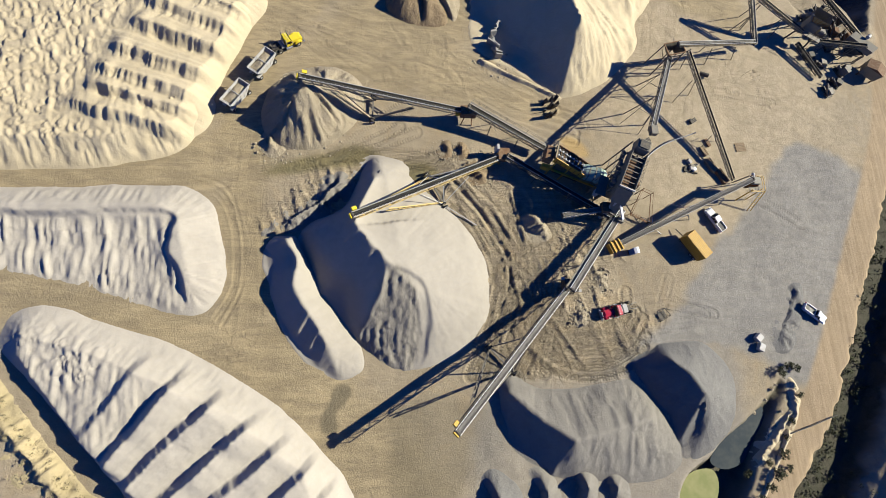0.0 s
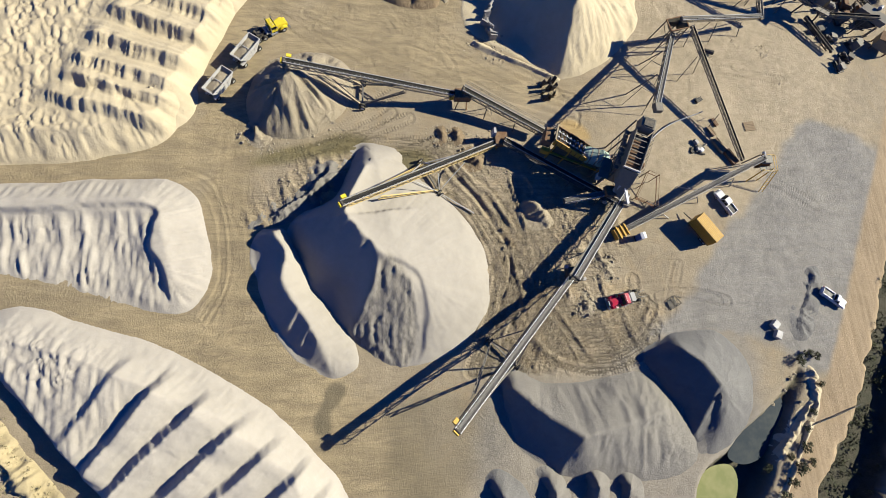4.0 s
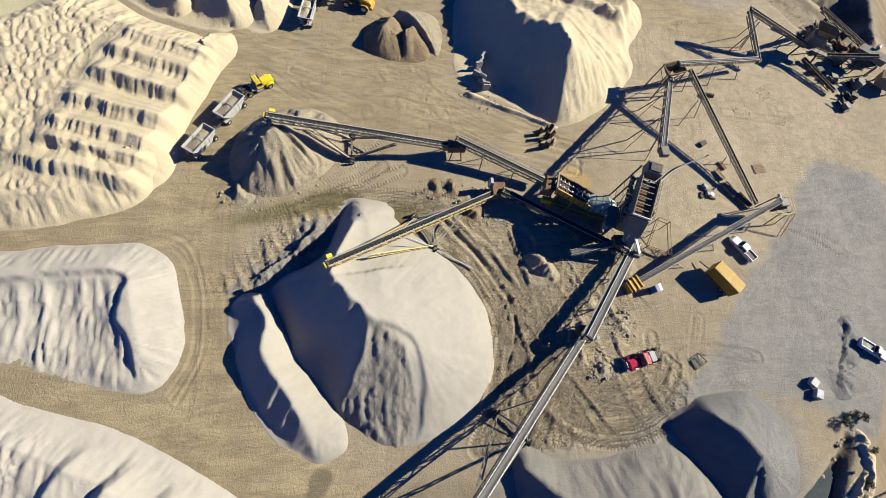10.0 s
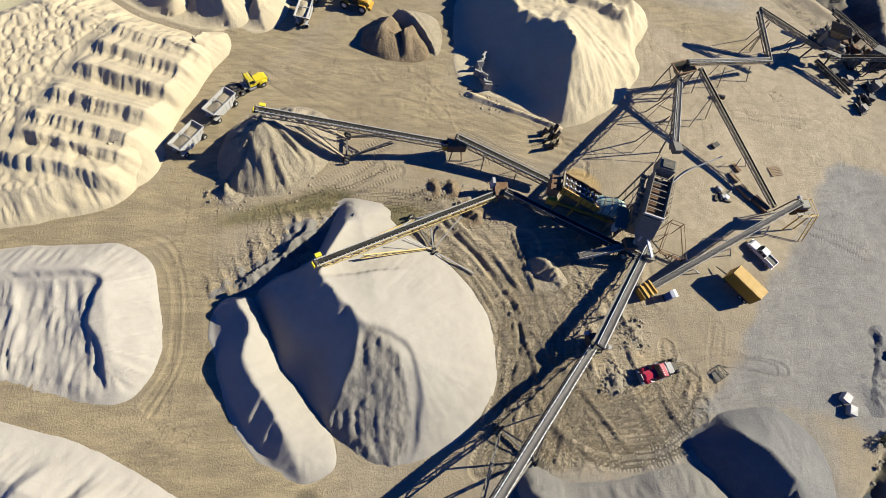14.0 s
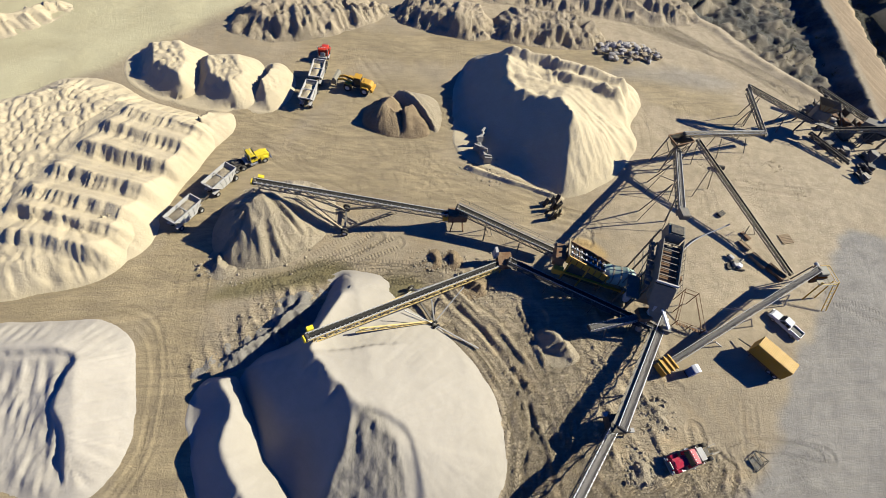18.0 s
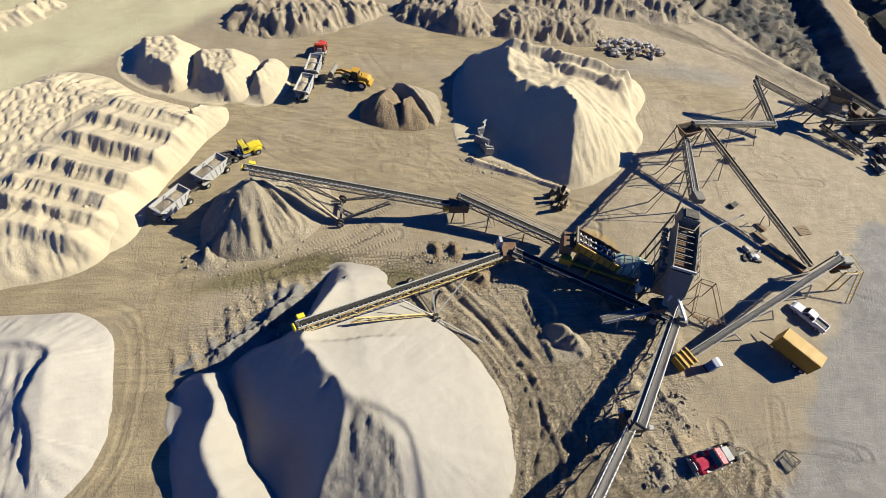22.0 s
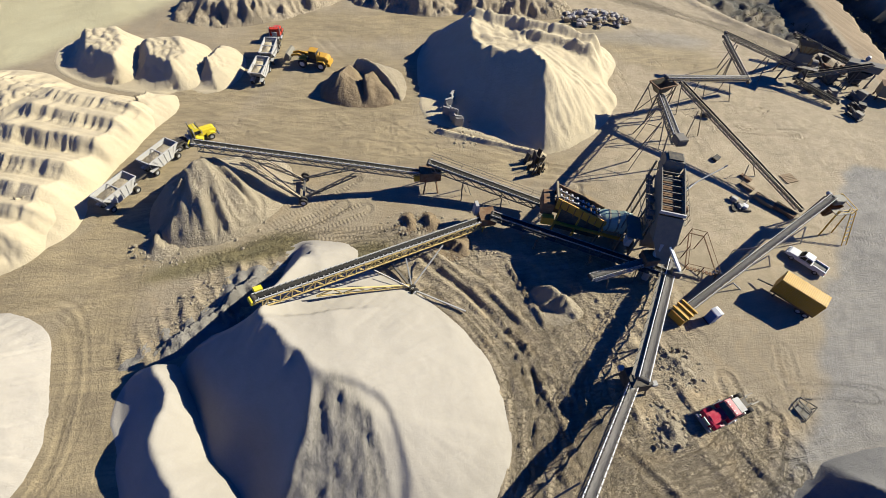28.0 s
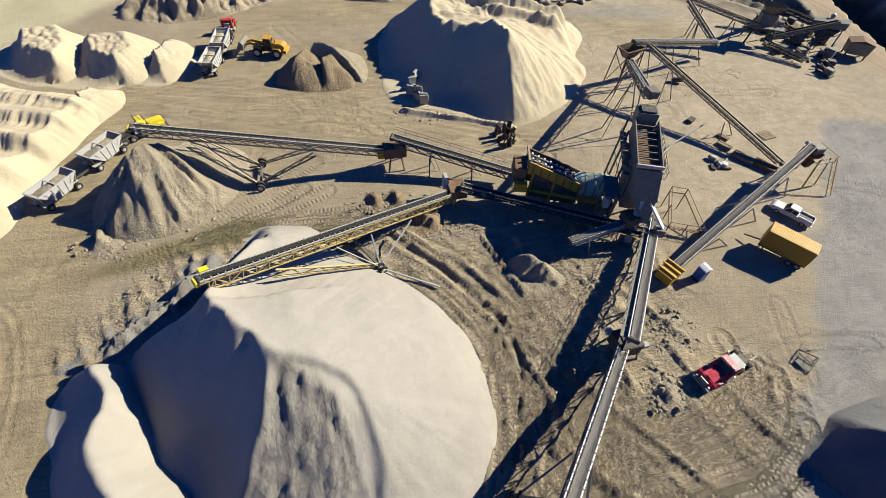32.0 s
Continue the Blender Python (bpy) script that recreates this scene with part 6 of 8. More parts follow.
for x in (-1.75, 1.75):
    bm = bmesh.new()
    vs = [bm.verts.new((x + s, y, z)) for s in (-0.08, 0.08) for y, z in ((0.0, 7.8), (0.0, 10.3), (8.6, 11.7), (8.6, 9.6))]
    for q in ((0, 1, 2, 3), (7, 6, 5, 4), (0, 4, 5, 1), (1, 5, 6, 2), (2, 6, 7, 3), (3, 7, 4, 0)):
        bm.faces.new([vs[i] for i in q])
    bmesh.ops.recalc_face_normals(bm, faces=bm.faces)
    part("side_plate", bm, KHAKI, TW)
for k in range(6):
    y0, y1 = 0.15 + k * 1.25, 0.15 + k * 1.25 + 1.15
    bm = bmesh.new()
    vs = [bm.verts.new((x, y, tilt(y) + dz)) for dz in (0, -0.12) for x, y in ((-1.65, y0), (1.65, y0), (1.65, y1), (-1.65, y1))]
    for q in ((0, 1, 2, 3), (7, 6, 5, 4), (0, 4, 5, 1), (1, 5, 6, 2), (2, 6, 7, 3), (3, 7, 4, 0)):
        bm.faces.new([vs[i] for i in q])
    bmesh.ops.recalc_face_normals(bm, faces=bm.faces)
    part("screen_panel", bm, RUST if k < 5 else DARKSTEEL, TW, "brown wire screen panel")
    part("deck_crossbar", bar(bmesh.new(), (-1.7, y1 + 0.05, tilt(y1) + 0.42), (1.7, y1 + 0.05, tilt(y1) + 0.42), 0.14), STEEL, TW)
part("front_lip", box(bmesh.new(), -1.95, 1.95, -0.35, -0.02, 9.9, 10.3, 0.04), DUSTYWHITE, TW, "pale front lip beam")
bm = bmesh.new()
vs = [bm.verts.new(p) for p in ((-1.9, -0.36, 9.7), (1.9, -0.36, 9.7), (2.7, -1.8, 6.2), (-0.9, -1.8, 6.2), (-1.9, 0.2, 9.0), (1.9, 0.2, 9.0), (2.2, 0.6, 6.0), (-1.3, 0.6, 6.0))]
for q in ((0, 1, 2, 3), (7, 6, 5, 4), (0, 4, 5, 1), (1, 5, 6, 2), (2, 6, 7, 3), (3, 7, 4, 0)):
    bm.faces.new([vs[i] for i in q])
bmesh.ops.recalc_face_normals(bm, faces=bm.faces)
part("front_hood", bm, KHAKI, TW, "khaki sloping discharge hood")
bm = bmesh.new()
vs = [bm.verts.new(p) for p in ((-0.8, -1.8, 6.2), (2.5, -1.8, 6.2), (2.6, -2.8, 3.4), (1.3, -2.8, 3.4), (-0.8, 0.3, 6.0), (2.4, 0.3, 6.0), (2.6, -1.4, 3.2), (1.3, -1.4, 3.2))]
for q in ((0, 1, 2, 3), (7, 6, 5, 4), (0, 4, 5, 1), (1, 5, 6, 2), (2, 6, 7, 3), (3, 7, 4, 0)):
    bm.faces.new([vs[i] for i in q])
bmesh.ops.recalc_face_normals(bm, faces=bm.faces)
part("lower_chute", bm, KHAKI, TW, "khaki lower chute")
part("chute_lid", bar(bmesh.new(), (1.9, -1.8, 6.0), (4.9, -3.2, 3.3), 0.7, 0.2), WHITE, TW, "white sloping chute lid")
part("chute_box", box(bmesh.new(), 3.8, 5.3, -3.9, -2.6, 2.2, 3.3, 0.05), KHAKI, TW)
part("waste_pipe", rod(bmesh.new(), (0.6, -1.4, 6.0), (1.0, -3.0, 0.1), 0.55, 12), PALEGREY, TW, "pale upright waste pipe")
part("feed_box", box(bmesh.new(), -1.5, 1.5, 8.6, 11.2, 10.2, 12.3, 0.07), KHAKI, TW, "khaki feed box")
part("feed_box_mouth", box(bmesh.new(), -1.1, 1.1, 8.9, 10.8, 12.3, 12.5), DARKSTEEL, TW)
for x in (-1.9, 1.9):
    for y, top in ((0.6, 8.2), (4.6, 9.0), (8.6, 9.8), (11.0, 10.6)):
        part("column", bar(bmesh.new(), (x, y, top), (x * 1.1, y, 0), 0.26), STEEL, TW)
    part("column_brace", bar(bmesh.new(), (x, 0.6, 7.6), (x, 4.6, 2.5), 0.12), STEEL, TW)
    part("column_brace", bar(bmesh.new(), (x, 8.6, 9.0), (x, 4.6, 2.5), 0.12), STEEL, TW)
    for z in (2.5, 5.4):
        part("column_tie", bar(bmesh.new(), (x, 0.6, z), (x, 11.0, z), 0.16), STEEL, TW)
for k in range(9):
    part("walkway_plate", box(bmesh.new(), -3.1, -2.05, 0.1 + k * 1.0, 1.04 + k * 1.0, 8.36 + 0.12 * k, 8.42 + 0.12 * k), STEEL, TW)
    part("walkway_plate", box(bmesh.new(), 2.05, 2.95, 0.1 + k * 1.0, 1.04 + k * 1.0, 8.36 + 0.12 * k, 8.42 + 0.12 * k), STEEL, TW)
    for x in (-3.1, 2.95):
        part("handrail_post", bar(bmesh.new(), (x, 0.2 + k, 8.4 + 0.12 * k), (x, 0.2 + k, 9.5 + 0.12 * k), 0.06), STEEL, TW)
for x in (-3.1, 2.95):
    for dz in (0.55, 1.08):
        part("handrail", bar(bmesh.new(), (x, 0.1, 8.4 + dz), (x, 9.0, 9.4 + dz), 0.06), STEEL, TW)
for y, z, r in ((1.2, 8.6, 0.45), (3.4, 8.9, 0.4), (5.6, 9.2, 0.45)):
    part("drive_motor", rod(bmesh.new(), (-2.9, y, z), (-2.0, y, z), r, 12), STEEL, TW)
part("flywheel", rod(bmesh.new(), (2.05, 1.8, 9.4), (2.35, 1.8, 9.4), 0.9, 18), RUST, TW, "rust-red flywheel guard")
part("control_box", box(bmesh.new(), -4.2, -3.3, -0.8, 0.6, 3.6, 5.0, 0.05), PALEGREY, TW)
for x, y in ((-3.0, -1.2), (-4.4, 1.2), (-4.4, 3.4)):
    part("service_column", bar(bmesh.new(), (x, y, 6.0), (x, y, 0), 0.16), STEEL, TW)
part("service_deck", box(bmesh.new(), -4.5, -2.2, -1.0, 4.0, 5.4, 5.55), STEEL, TW)

bm = bmesh.new()
vs = [bm.verts.new(p) for p in ((-1.7, 0.4, 8.0), (1.7, 0.4, 8.0), (1.7, 6.4, 9.0), (-1.7, 6.4, 9.0), (-1.2, 0.7, 3.0), (1.2, 0.7, 3.0), (1.2, 5.0, 3.4), (-1.2, 5.0, 3.4))]
for q in ((0, 1, 2, 3), (7, 6, 5, 4), (0, 4, 5, 1), (1, 5, 6, 2), (2, 6, 7, 3), (3, 7, 4, 0)):
    bm.faces.new([vs[i] for i in q])
bmesh.ops.recalc_face_normals(bm, faces=bm.faces)
part("under_bin", bm, KHAKI, TW, "dusty khaki collecting bin under the deck")
for k in range(3):
    part("bin_rib", bar(bmesh.new(), (-1.76, 0.8 + 1.1 * k, 8.0 + 0.2 * k), (-1.26, 1.1 + 0.65 * k, 4.4 + 0.1 * k), 0.14), RUST, TW)
for y in (1.0, 5.0):
    part("base_panel", box(bmesh.new(), -1.98, -1.9, y, y + 3.4, 0.4, 2.4), RUST, TW)
TW.matrix_basis = TW.matrix_basis @ Matrix.Diagonal((0.87, 0.85, 1.12, 1.0))

# ladder-framed stair stage beside the tower
ST = base("stair_stage", 44.5, 6.0, 0, -24.5, "brown steel stair stage standing beside the tower", "stairs")
for a, b in (((-1.4, -1.6, 1.0), (3.2, -1.6, 1.0)), ((3.2, -1.6, 1.0), (0.8, 3.6, 3.0)), ((-1.4, -1.6, 1.0), (-1.4, 3.6, 3.0)), ((-1.4, 3.6, 3.0), (0.8, 3.6, 3.0))):
    part("edge_beam", bar(bmesh.new(), a, b, 0.12), RUST, ST)
    part("hand_rail", bar(bmesh.new(), (a[0], a[1], a[2] + 1), (b[0], b[1], b[2] + 1), 0.06), RUST, ST)
for k in range(8):
    part("tread", box(bmesh.new(), -1.2 + 0.55 * k, -0.85 + 0.55 * k, -1.9, -1.3, 0.95, 1.05), RUST, ST)
for x, y, z in ((-1.4, -1.6, 1), (3.2, -1.6, 1), (0.8, 3.6, 3), (-1.4, 3.6, 3), (0.9, -1.6, 1), (-1.4, 1.0, 2.0)):
    part("post", bar(bmesh.new(), (x, y, z + 1), (x, y, 0), 0.1), RUST, ST)

# ---- washing drum and feeder ----
WD = base("washing_plant", 24.75, 15.65, 0, -17, "rust-brown feeder trough with a teal washing drum", "washing plant")


def slope(x):
    return 7.4 - 0.44 * x


for y in (-1.5, 1.5):
    bm = prism(bmesh.new(), [(-0.4, 6.0), (-0.4, 8.0), (7.6, 4.6), (7.6, 2.7)], y - 0.08, y + 0.08)
    part("trough_side", bm, RUST if y > 0 else OCHRE, WD)
for k in range(8):
    x = 0.1 + k * 0.92
    bm = bar(bmesh.new(), (x, -1.4, slope(x)), (x, 1.4, slope(x)), 0.42, 0.1)
    part("trough_slat", bm, DARKSTEEL, WD)
    for y in (-0.6, 0.5):
        part("spray_head", box(bmesh.new(), x - 0.1, x + 0.12, y - 0.16, y + 0.16, slope(x) + 0.25, slope(x) + 0.5), WHITE, WD)
for y in (-0.6, 0.5):
    part("spray_pipe", rod(bmesh.new(), (0, y, slope(0) + 0.25), (7.2, y, slope(7.2) + 0.25), 0.08, 8), PALEGREY, WD)
part("trough_floor", bar(bmesh.new(), (-0.3, 0, slope(-0.3) - 0.5), (7.5, 0, slope(7.5) - 0.5), 2.9, 0.1), RUST, WD)
bm = bmesh.new()
prev = None
for x, r in ((6.6, 1.25), (7.3, 1.55), (7.5, 1.62), (10.2, 1.62), (10.3, 1.75), (10.6, 1.75), (10.7, 1.6), (11.6, 1.5), (11.6, 0.9)):
    ring = [bm.verts.new((x, math.cos(a) * r, 3.5 + math.sin(a) * r)) for a in [2 * math.pi * k / 28 for k in range(28)]]
    if prev:
        for k in range(28):
            bm.faces.new((prev[k], prev[(k + 1) % 28], ring[(k + 1) % 28], ring[k]))
    prev = ring
part("drum", bm, TEAL, WD, "teal rotating drum", True)
for x in (8.1, 9.4):
    bm = bmesh.new()
    bmesh.ops.create_cone(bm, cap_ends=False, segments=28, radius1=1.68, radius2=1.68, depth=0.25, matrix=pose(x, 0, 3.5, 0, 90))
    part("drum_hoop", bm, KHAKI, WD)
for k in range(6):
    a = k * math.pi / 3
    part("end_spoke", bar(bmesh.new(), (11.9, 0, 3.5), (11.9, math.cos(a) * 1.1, 3.5 + math.sin(a) * 1.1), 0.12), WHITE, WD)
bm = bmesh.new()
bmesh.ops.create_cone(bm, cap_ends=False, segments=20, radius1=1.2, radius2=1.2, depth=0.2, matrix=pose(11.9, 0, 3.5, 0, 90))
bmesh.ops.solidify(bm, geom=list(bm.faces), thickness=0.1)
part("end_wheel", bm, WHITE, WD, "pale spoked end wheel")
for x in (0.4, 3.6, 7.2, 10.8):
    for y in (-1.6, 1.6):
        part("leg", bar(bmesh.new(), (x, y, max(slope(x) - 1.0, 2.2)), (x - 0.3, y * 1.15, 0), 0.24), OCHRE if x < 4 else STEEL, WD)
    part("leg_tie", bar(bmesh.new(), (x, -1.6, 1.6), (x, 1.6, 1.6), 0.16), OCHRE if x < 4 else STEEL, WD)
for y in (-1.75, 1.75):
    part("base_beam", bar(bmesh.new(), (-1.6, y, 3.6), (12.4, y, 1.4), 0.3, 0.45), OCHRE, WD)
part("feed_hood", box(bmesh.new(), -2.2, -0.5, -1.5, 1.5, 4.4, 6.6, 0.06), RUST, WD)
part("drive_unit", box(bmesh.new(), -1.9, -0.2, -2.6, -1.7, 3.4, 4.8, 0.06), OCHRE, WD, "ochre drive unit")
part("end_frame", bar(bmesh.new(), (-0.5, -1.6, 8.1), (-0.5, 1.6, 8.1), 0.25, 0.5), TANSTEEL, WD)
part("discharge_chute", prism(bmesh.new(), [(11.4, 2.4), (11.4, 4.4), (14.6, 2.6), (14.6, 1.6)], -1.2, 1.2), RUST, WD)
for y in (-1.55, 1.55):
    part("side_skirt", prism(bmesh.new(), [(0.2, 2.0), (0.2, 6.2), (7.4, 3.0), (7.4, 0.9)], y - 0.04, y + 0.04), RUST if y > 0 else DARKSTEEL, WD, "rusty skirt plate under the trough")
for k in range(7):
    part("trough_rib", bar(bmesh.new(), (0.2 + 1.15 * k, -1.66, slope(0.2 + 1.15 * k) + 0.3), (0.2 + 1.15 * k, -1.66, slope(0.2 + 1.15 * k) - 1.5), 0.12), RUST, WD)


# ---- vehicles ----
def glass_quad(parent, pts, name="window"):
    bm = bmesh.new()
    bm.faces.new([bm.verts.new(p) for p in pts])
    bmesh.ops.solidify(bm, geom=list(bm.faces), thickness=0.02)
    return part(name, bm, GLASS, parent, "dark tinted glass")


def lamp(parent, name, x, y, z, mat, w=0.3, h=0.16):
    return part(name, box(bmesh.new(), x - 0.04, x + 0.04, y - w / 2, y + w / 2, z - h / 2, z + h / 2, 0.015), mat, parent)


def pickup(x, y, turn, label, crew=True):
    r = base("pickup_truck", x, y, float(ground_height(np.array([x]), np.array([y]))[0]), turn, label, "pickup truck", "parked pickups")
    pinch = lambda z: 1.0 if z < 1.05 else 1.0 - 0.22 * (z - 1.05)
    c0 = -0.75 if crew else -0.1
    bm = prism(bmesh.new(), [(-2.85, 0.5), (-2.85, 1.02), (c0 - 0.1, 1.05), (1.2, 1.08), (2.6, 0.98), (2.85, 0.8), (2.85, 0.5)], -0.95, 0.95, None, 0.06)
    part("body", bm, WHITE, r)
    bm = prism(bmesh.new(), [(c0, 1.06), (c0 + 0.12, 1.82), (0.62, 1.85), (1.28, 1.1)], -0.86, 0.86, pinch, 0.07)
    part("cab", bm, WHITE, r)
    part("bonnet", prism(bmesh.new(), [(1.22, 1.07), (1.3, 1.16), (2.55, 1.05), (2.75, 0.9)], -0.84, 0.84, None, 0.03), WHITE, r)
    glass_quad(r, [(0.70, -0.66, 1.80), (1.24, -0.76, 1.16), (1.24, 0.76, 1.16), (0.70, 0.66, 1.80)], "windscreen")
    glass_quad(r, [(c0 + 0.08, -0.66, 1.72), (c0 - 0.01, -0.74, 1.2), (c0 - 0.01, 0.74, 1.2), (c0 + 0.08, 0.66, 1.72)], "rear_window")
    for s in (-1, 1):
        mid = (c0 + 1.0) / 2
        glass_quad(r, [(c0 + 0.2, 0.78 * s, 1.7), (c0 + 0.14, 0.86 * s, 1.18), (mid - 0.05, 0.86 * s, 1.18), (mid - 0.05, 0.76 * s, 1.72)])
        glass_quad(r, [(mid + 0.05, 0.76 * s, 1.72), (mid + 0.05, 0.86 * s, 1.18), (1.12, 0.86 * s, 1.18), (0.64, 0.76 * s, 1.74)])
        part("bed_side", box(bmesh.new(), -2.82, c0 - 0.12, 0.78 * s - 0.1, 0.78 * s + 0.1, 1.0, 1.32, 0.03), WHITE, r)
        part("mirror", box(bmesh.new(), 0.85, 1.0, 1.0 * s - 0.12, 1.0 * s + 0.12, 1.2, 1.42, 0.03), BLACK, r)
        lamp(r, "headlight", 2.85, 0.7 * s, 0.82, CHROME)
        lamp(r, "tail_light", -2.87, 0.82 * s, 0.95, RED, 0.16, 0.3)
        for wx in (-1.85, 1.8):
            wheel(r, wx, 0.82 * s, 0.4, 0.4, 0.27)
    part("tailgate", box(bmesh.new(), -2.86, -2.76, -0.72, 0.72, 0.95, 1.3, 0.02), WHITE, r)
    part("bed_floor", box(bmesh.new(), -2.75, c0 - 0.14, -0.68, 0.68, 1.03, 1.075), BLACK, r, "dark bed liner")
    part("front_bumper", box(bmesh.new(), 2.82, 2.98, -0.9, 0.9, 0.45, 0.68, 0.04), CHROME, r)
    part("rear_bumper", box(bmesh.new(), -3.0, -2.84, -0.9, 0.9, 0.45, 0.66, 0.04), CHROME, r)
    part("grille", box(bmesh.new(), 2.8, 2.88, -0.5, 0.5, 0.7, 0.92), BLACK, r)
    return r


pickup(63.0, 4.1, math.degrees(math.atan2(4.9, -3.0)), "white crew-cab pickup with a dark open bed")
pickup(83.6, -16.8, math.degrees(math.atan2(-3.2, 4.3)), "white pickup parked on the grey gravel lot", False)


def tractor(x, y, turn, label, mat, red_rear=False, fifth=True):
    """A bonneted road tractor with twin rear axles."""
    r = base("road_tractor", x, y, float(ground_height(np.array([x]), np.array([y]))[0]), turn, label, "truck", "haul trucks")
    pinch = lambda z: 1.0 if z < 1.9 else 1.0 - 0.12 * (z - 1.9)
    for s in (-1, 1):
        part("frame_rail", box(bmesh.new(), -3.6, 3.2, 0.42 * s - 0.08, 0.42 * s + 0.08, 0.75, 1.05), BLACK, r)
        part("fuel_tank", rod(bmesh.new(), (-0.3, 1.0 * s, 0.75), (1.1, 1.0 * s, 0.75), 0.32, 14), CHROME, r)
        part("front_fender", prism(bmesh.new(), [(1.75, 0.9), (1.9, 1.35), (2.5, 1.5), (3.1, 1.35), (3.3, 0.95), (3.0, 1.1), (2.5, 1.22), (2.0, 1.1)], s * 0.95 - 0.27, s * 0.95 + 0.27, None, 0.02), mat, r)
        part("exhaust_stack", rod(bmesh.new(), (-0.05, 1.05 * s, 1.1), (-0.05, 1.05 * s, 3.2), 0.08, 10), CHROME, r)
        part("mirror", box(bmesh.new(), 1.1, 1.25, 1.3 * s - 0.05, 1.3 * s + 0.05, 1.9, 2.5), CHROME, r)
        lamp(r, "headlight", 3.66, 0.8 * s, 1.15, CHROME)
        wheel(r, 2.5, 0.98 * s, 0.52, 0.52, 0.3)
        for wx in (-2.9, -1.65):
            wheel(r, wx, 0.92 * s, 0.52, 0.52, 0.56)
        glass_quad(r, [(0.15, 1.11 * s, 2.5), (0.15, 1.16 * s, 1.95), (1.15, 1.16 * s, 1.95), (0.98, 1.11 * s, 2.5)])
        part("step", box(bmesh.new(), 0.2, 1.2, 1.05 * s - 0.15, 1.05 * s + 0.15, 1.1, 1.2), BLACK, r)
    bm = prism(bmesh.new(), [(1.1, 1.05), (1.1, 1.95), (3.3, 1.78), (3.6, 1.6), (3.66, 0.95)], -0.78, 0.78, lambda z: 1.0 if z < 1.4 else 1.0 - 0.3 * (z - 1.4), 0.08)
    part("bonnet", bm, mat, r)
    part("bonnet_spine", prism(bmesh.new(), [(1.15, 1.9), (1.15, 2.04), (3.2, 1.86), (3.3, 1.74)], -0.3, 0.3, None, 0.03), mat, r)
    bm = prism(bmesh.new(), [(-0.1, 1.15), (-0.1, 2.7), (0.85, 2.75), (1.25, 1.95), (1.3, 1.15)], -1.15, 1.15, pinch, 0.09)
    part("cab", bm, mat, r)
    glass_quad(r, [(0.90, -0.9, 2.66), (1.27, -1.02, 1.99), (1.27, 1.02, 1.99), (0.90, 0.9, 2.66)], "windscreen")
    part("front_bumper", box(bmesh.new(), 3.6, 3.85, -1.15, 1.15, 0.5, 0.9, 0.05), CHROME, r)
    part("grille", box(bmesh.new(), 3.62, 3.72, -0.5, 0.5, 0.95, 1.6, 0.02), CHROME, r)
    for k in range(5):
        part("roof_light", box(bmesh.new(), 0.55, 0.7, -0.7 + 0.35 * k - 0.05, -0.7 + 0.35 * k + 0.05, 2.74, 2.84, 0.02), WHITE, r)
    part("rear_deck", box(bmesh.new(), -1.1, -0.2, -0.9, 0.9, 1.06, 1.16), PALEGREY, r)
    part("fifth_wheel", prism(bmesh.new(), [(-2.9, 1.1), (-2.9, 1.25), (-1.7, 1.3), (-1.7, 1.1)], -0.5, 0.5, None, 0.03), DARKSTEEL, r)
    part("air_tank", rod(bmesh.new(), (-0.9, -0.8, 1.3), (-0.9, 0.8, 1.3), 0.16, 10), PALEGREY, r)
    part("hose_rack", box(bmesh.new(), -0.5, -0.3, -0.5, 0.5, 1.16, 2.2, 0.03), PALEGREY, r)
    return r


RT = tractor(37.2, -15.3, math.degrees(math.atan2(-1.9, -8.3)), "red bonneted road tractor without its trailer", RED)
for s in (-1, 1):
    part("ramp_rail", bar(bmesh.new(), (-3.2, 0.55 * s, 1.1), (-4.6, 0.55 * s, 1.0), 0.14), STEEL, RT)
part("tool_tray", box(bmesh.new(), -2.0, -1.0, -0.85, 0.85, 1.3, 1.6, 0.04), PALEGREY, RT)


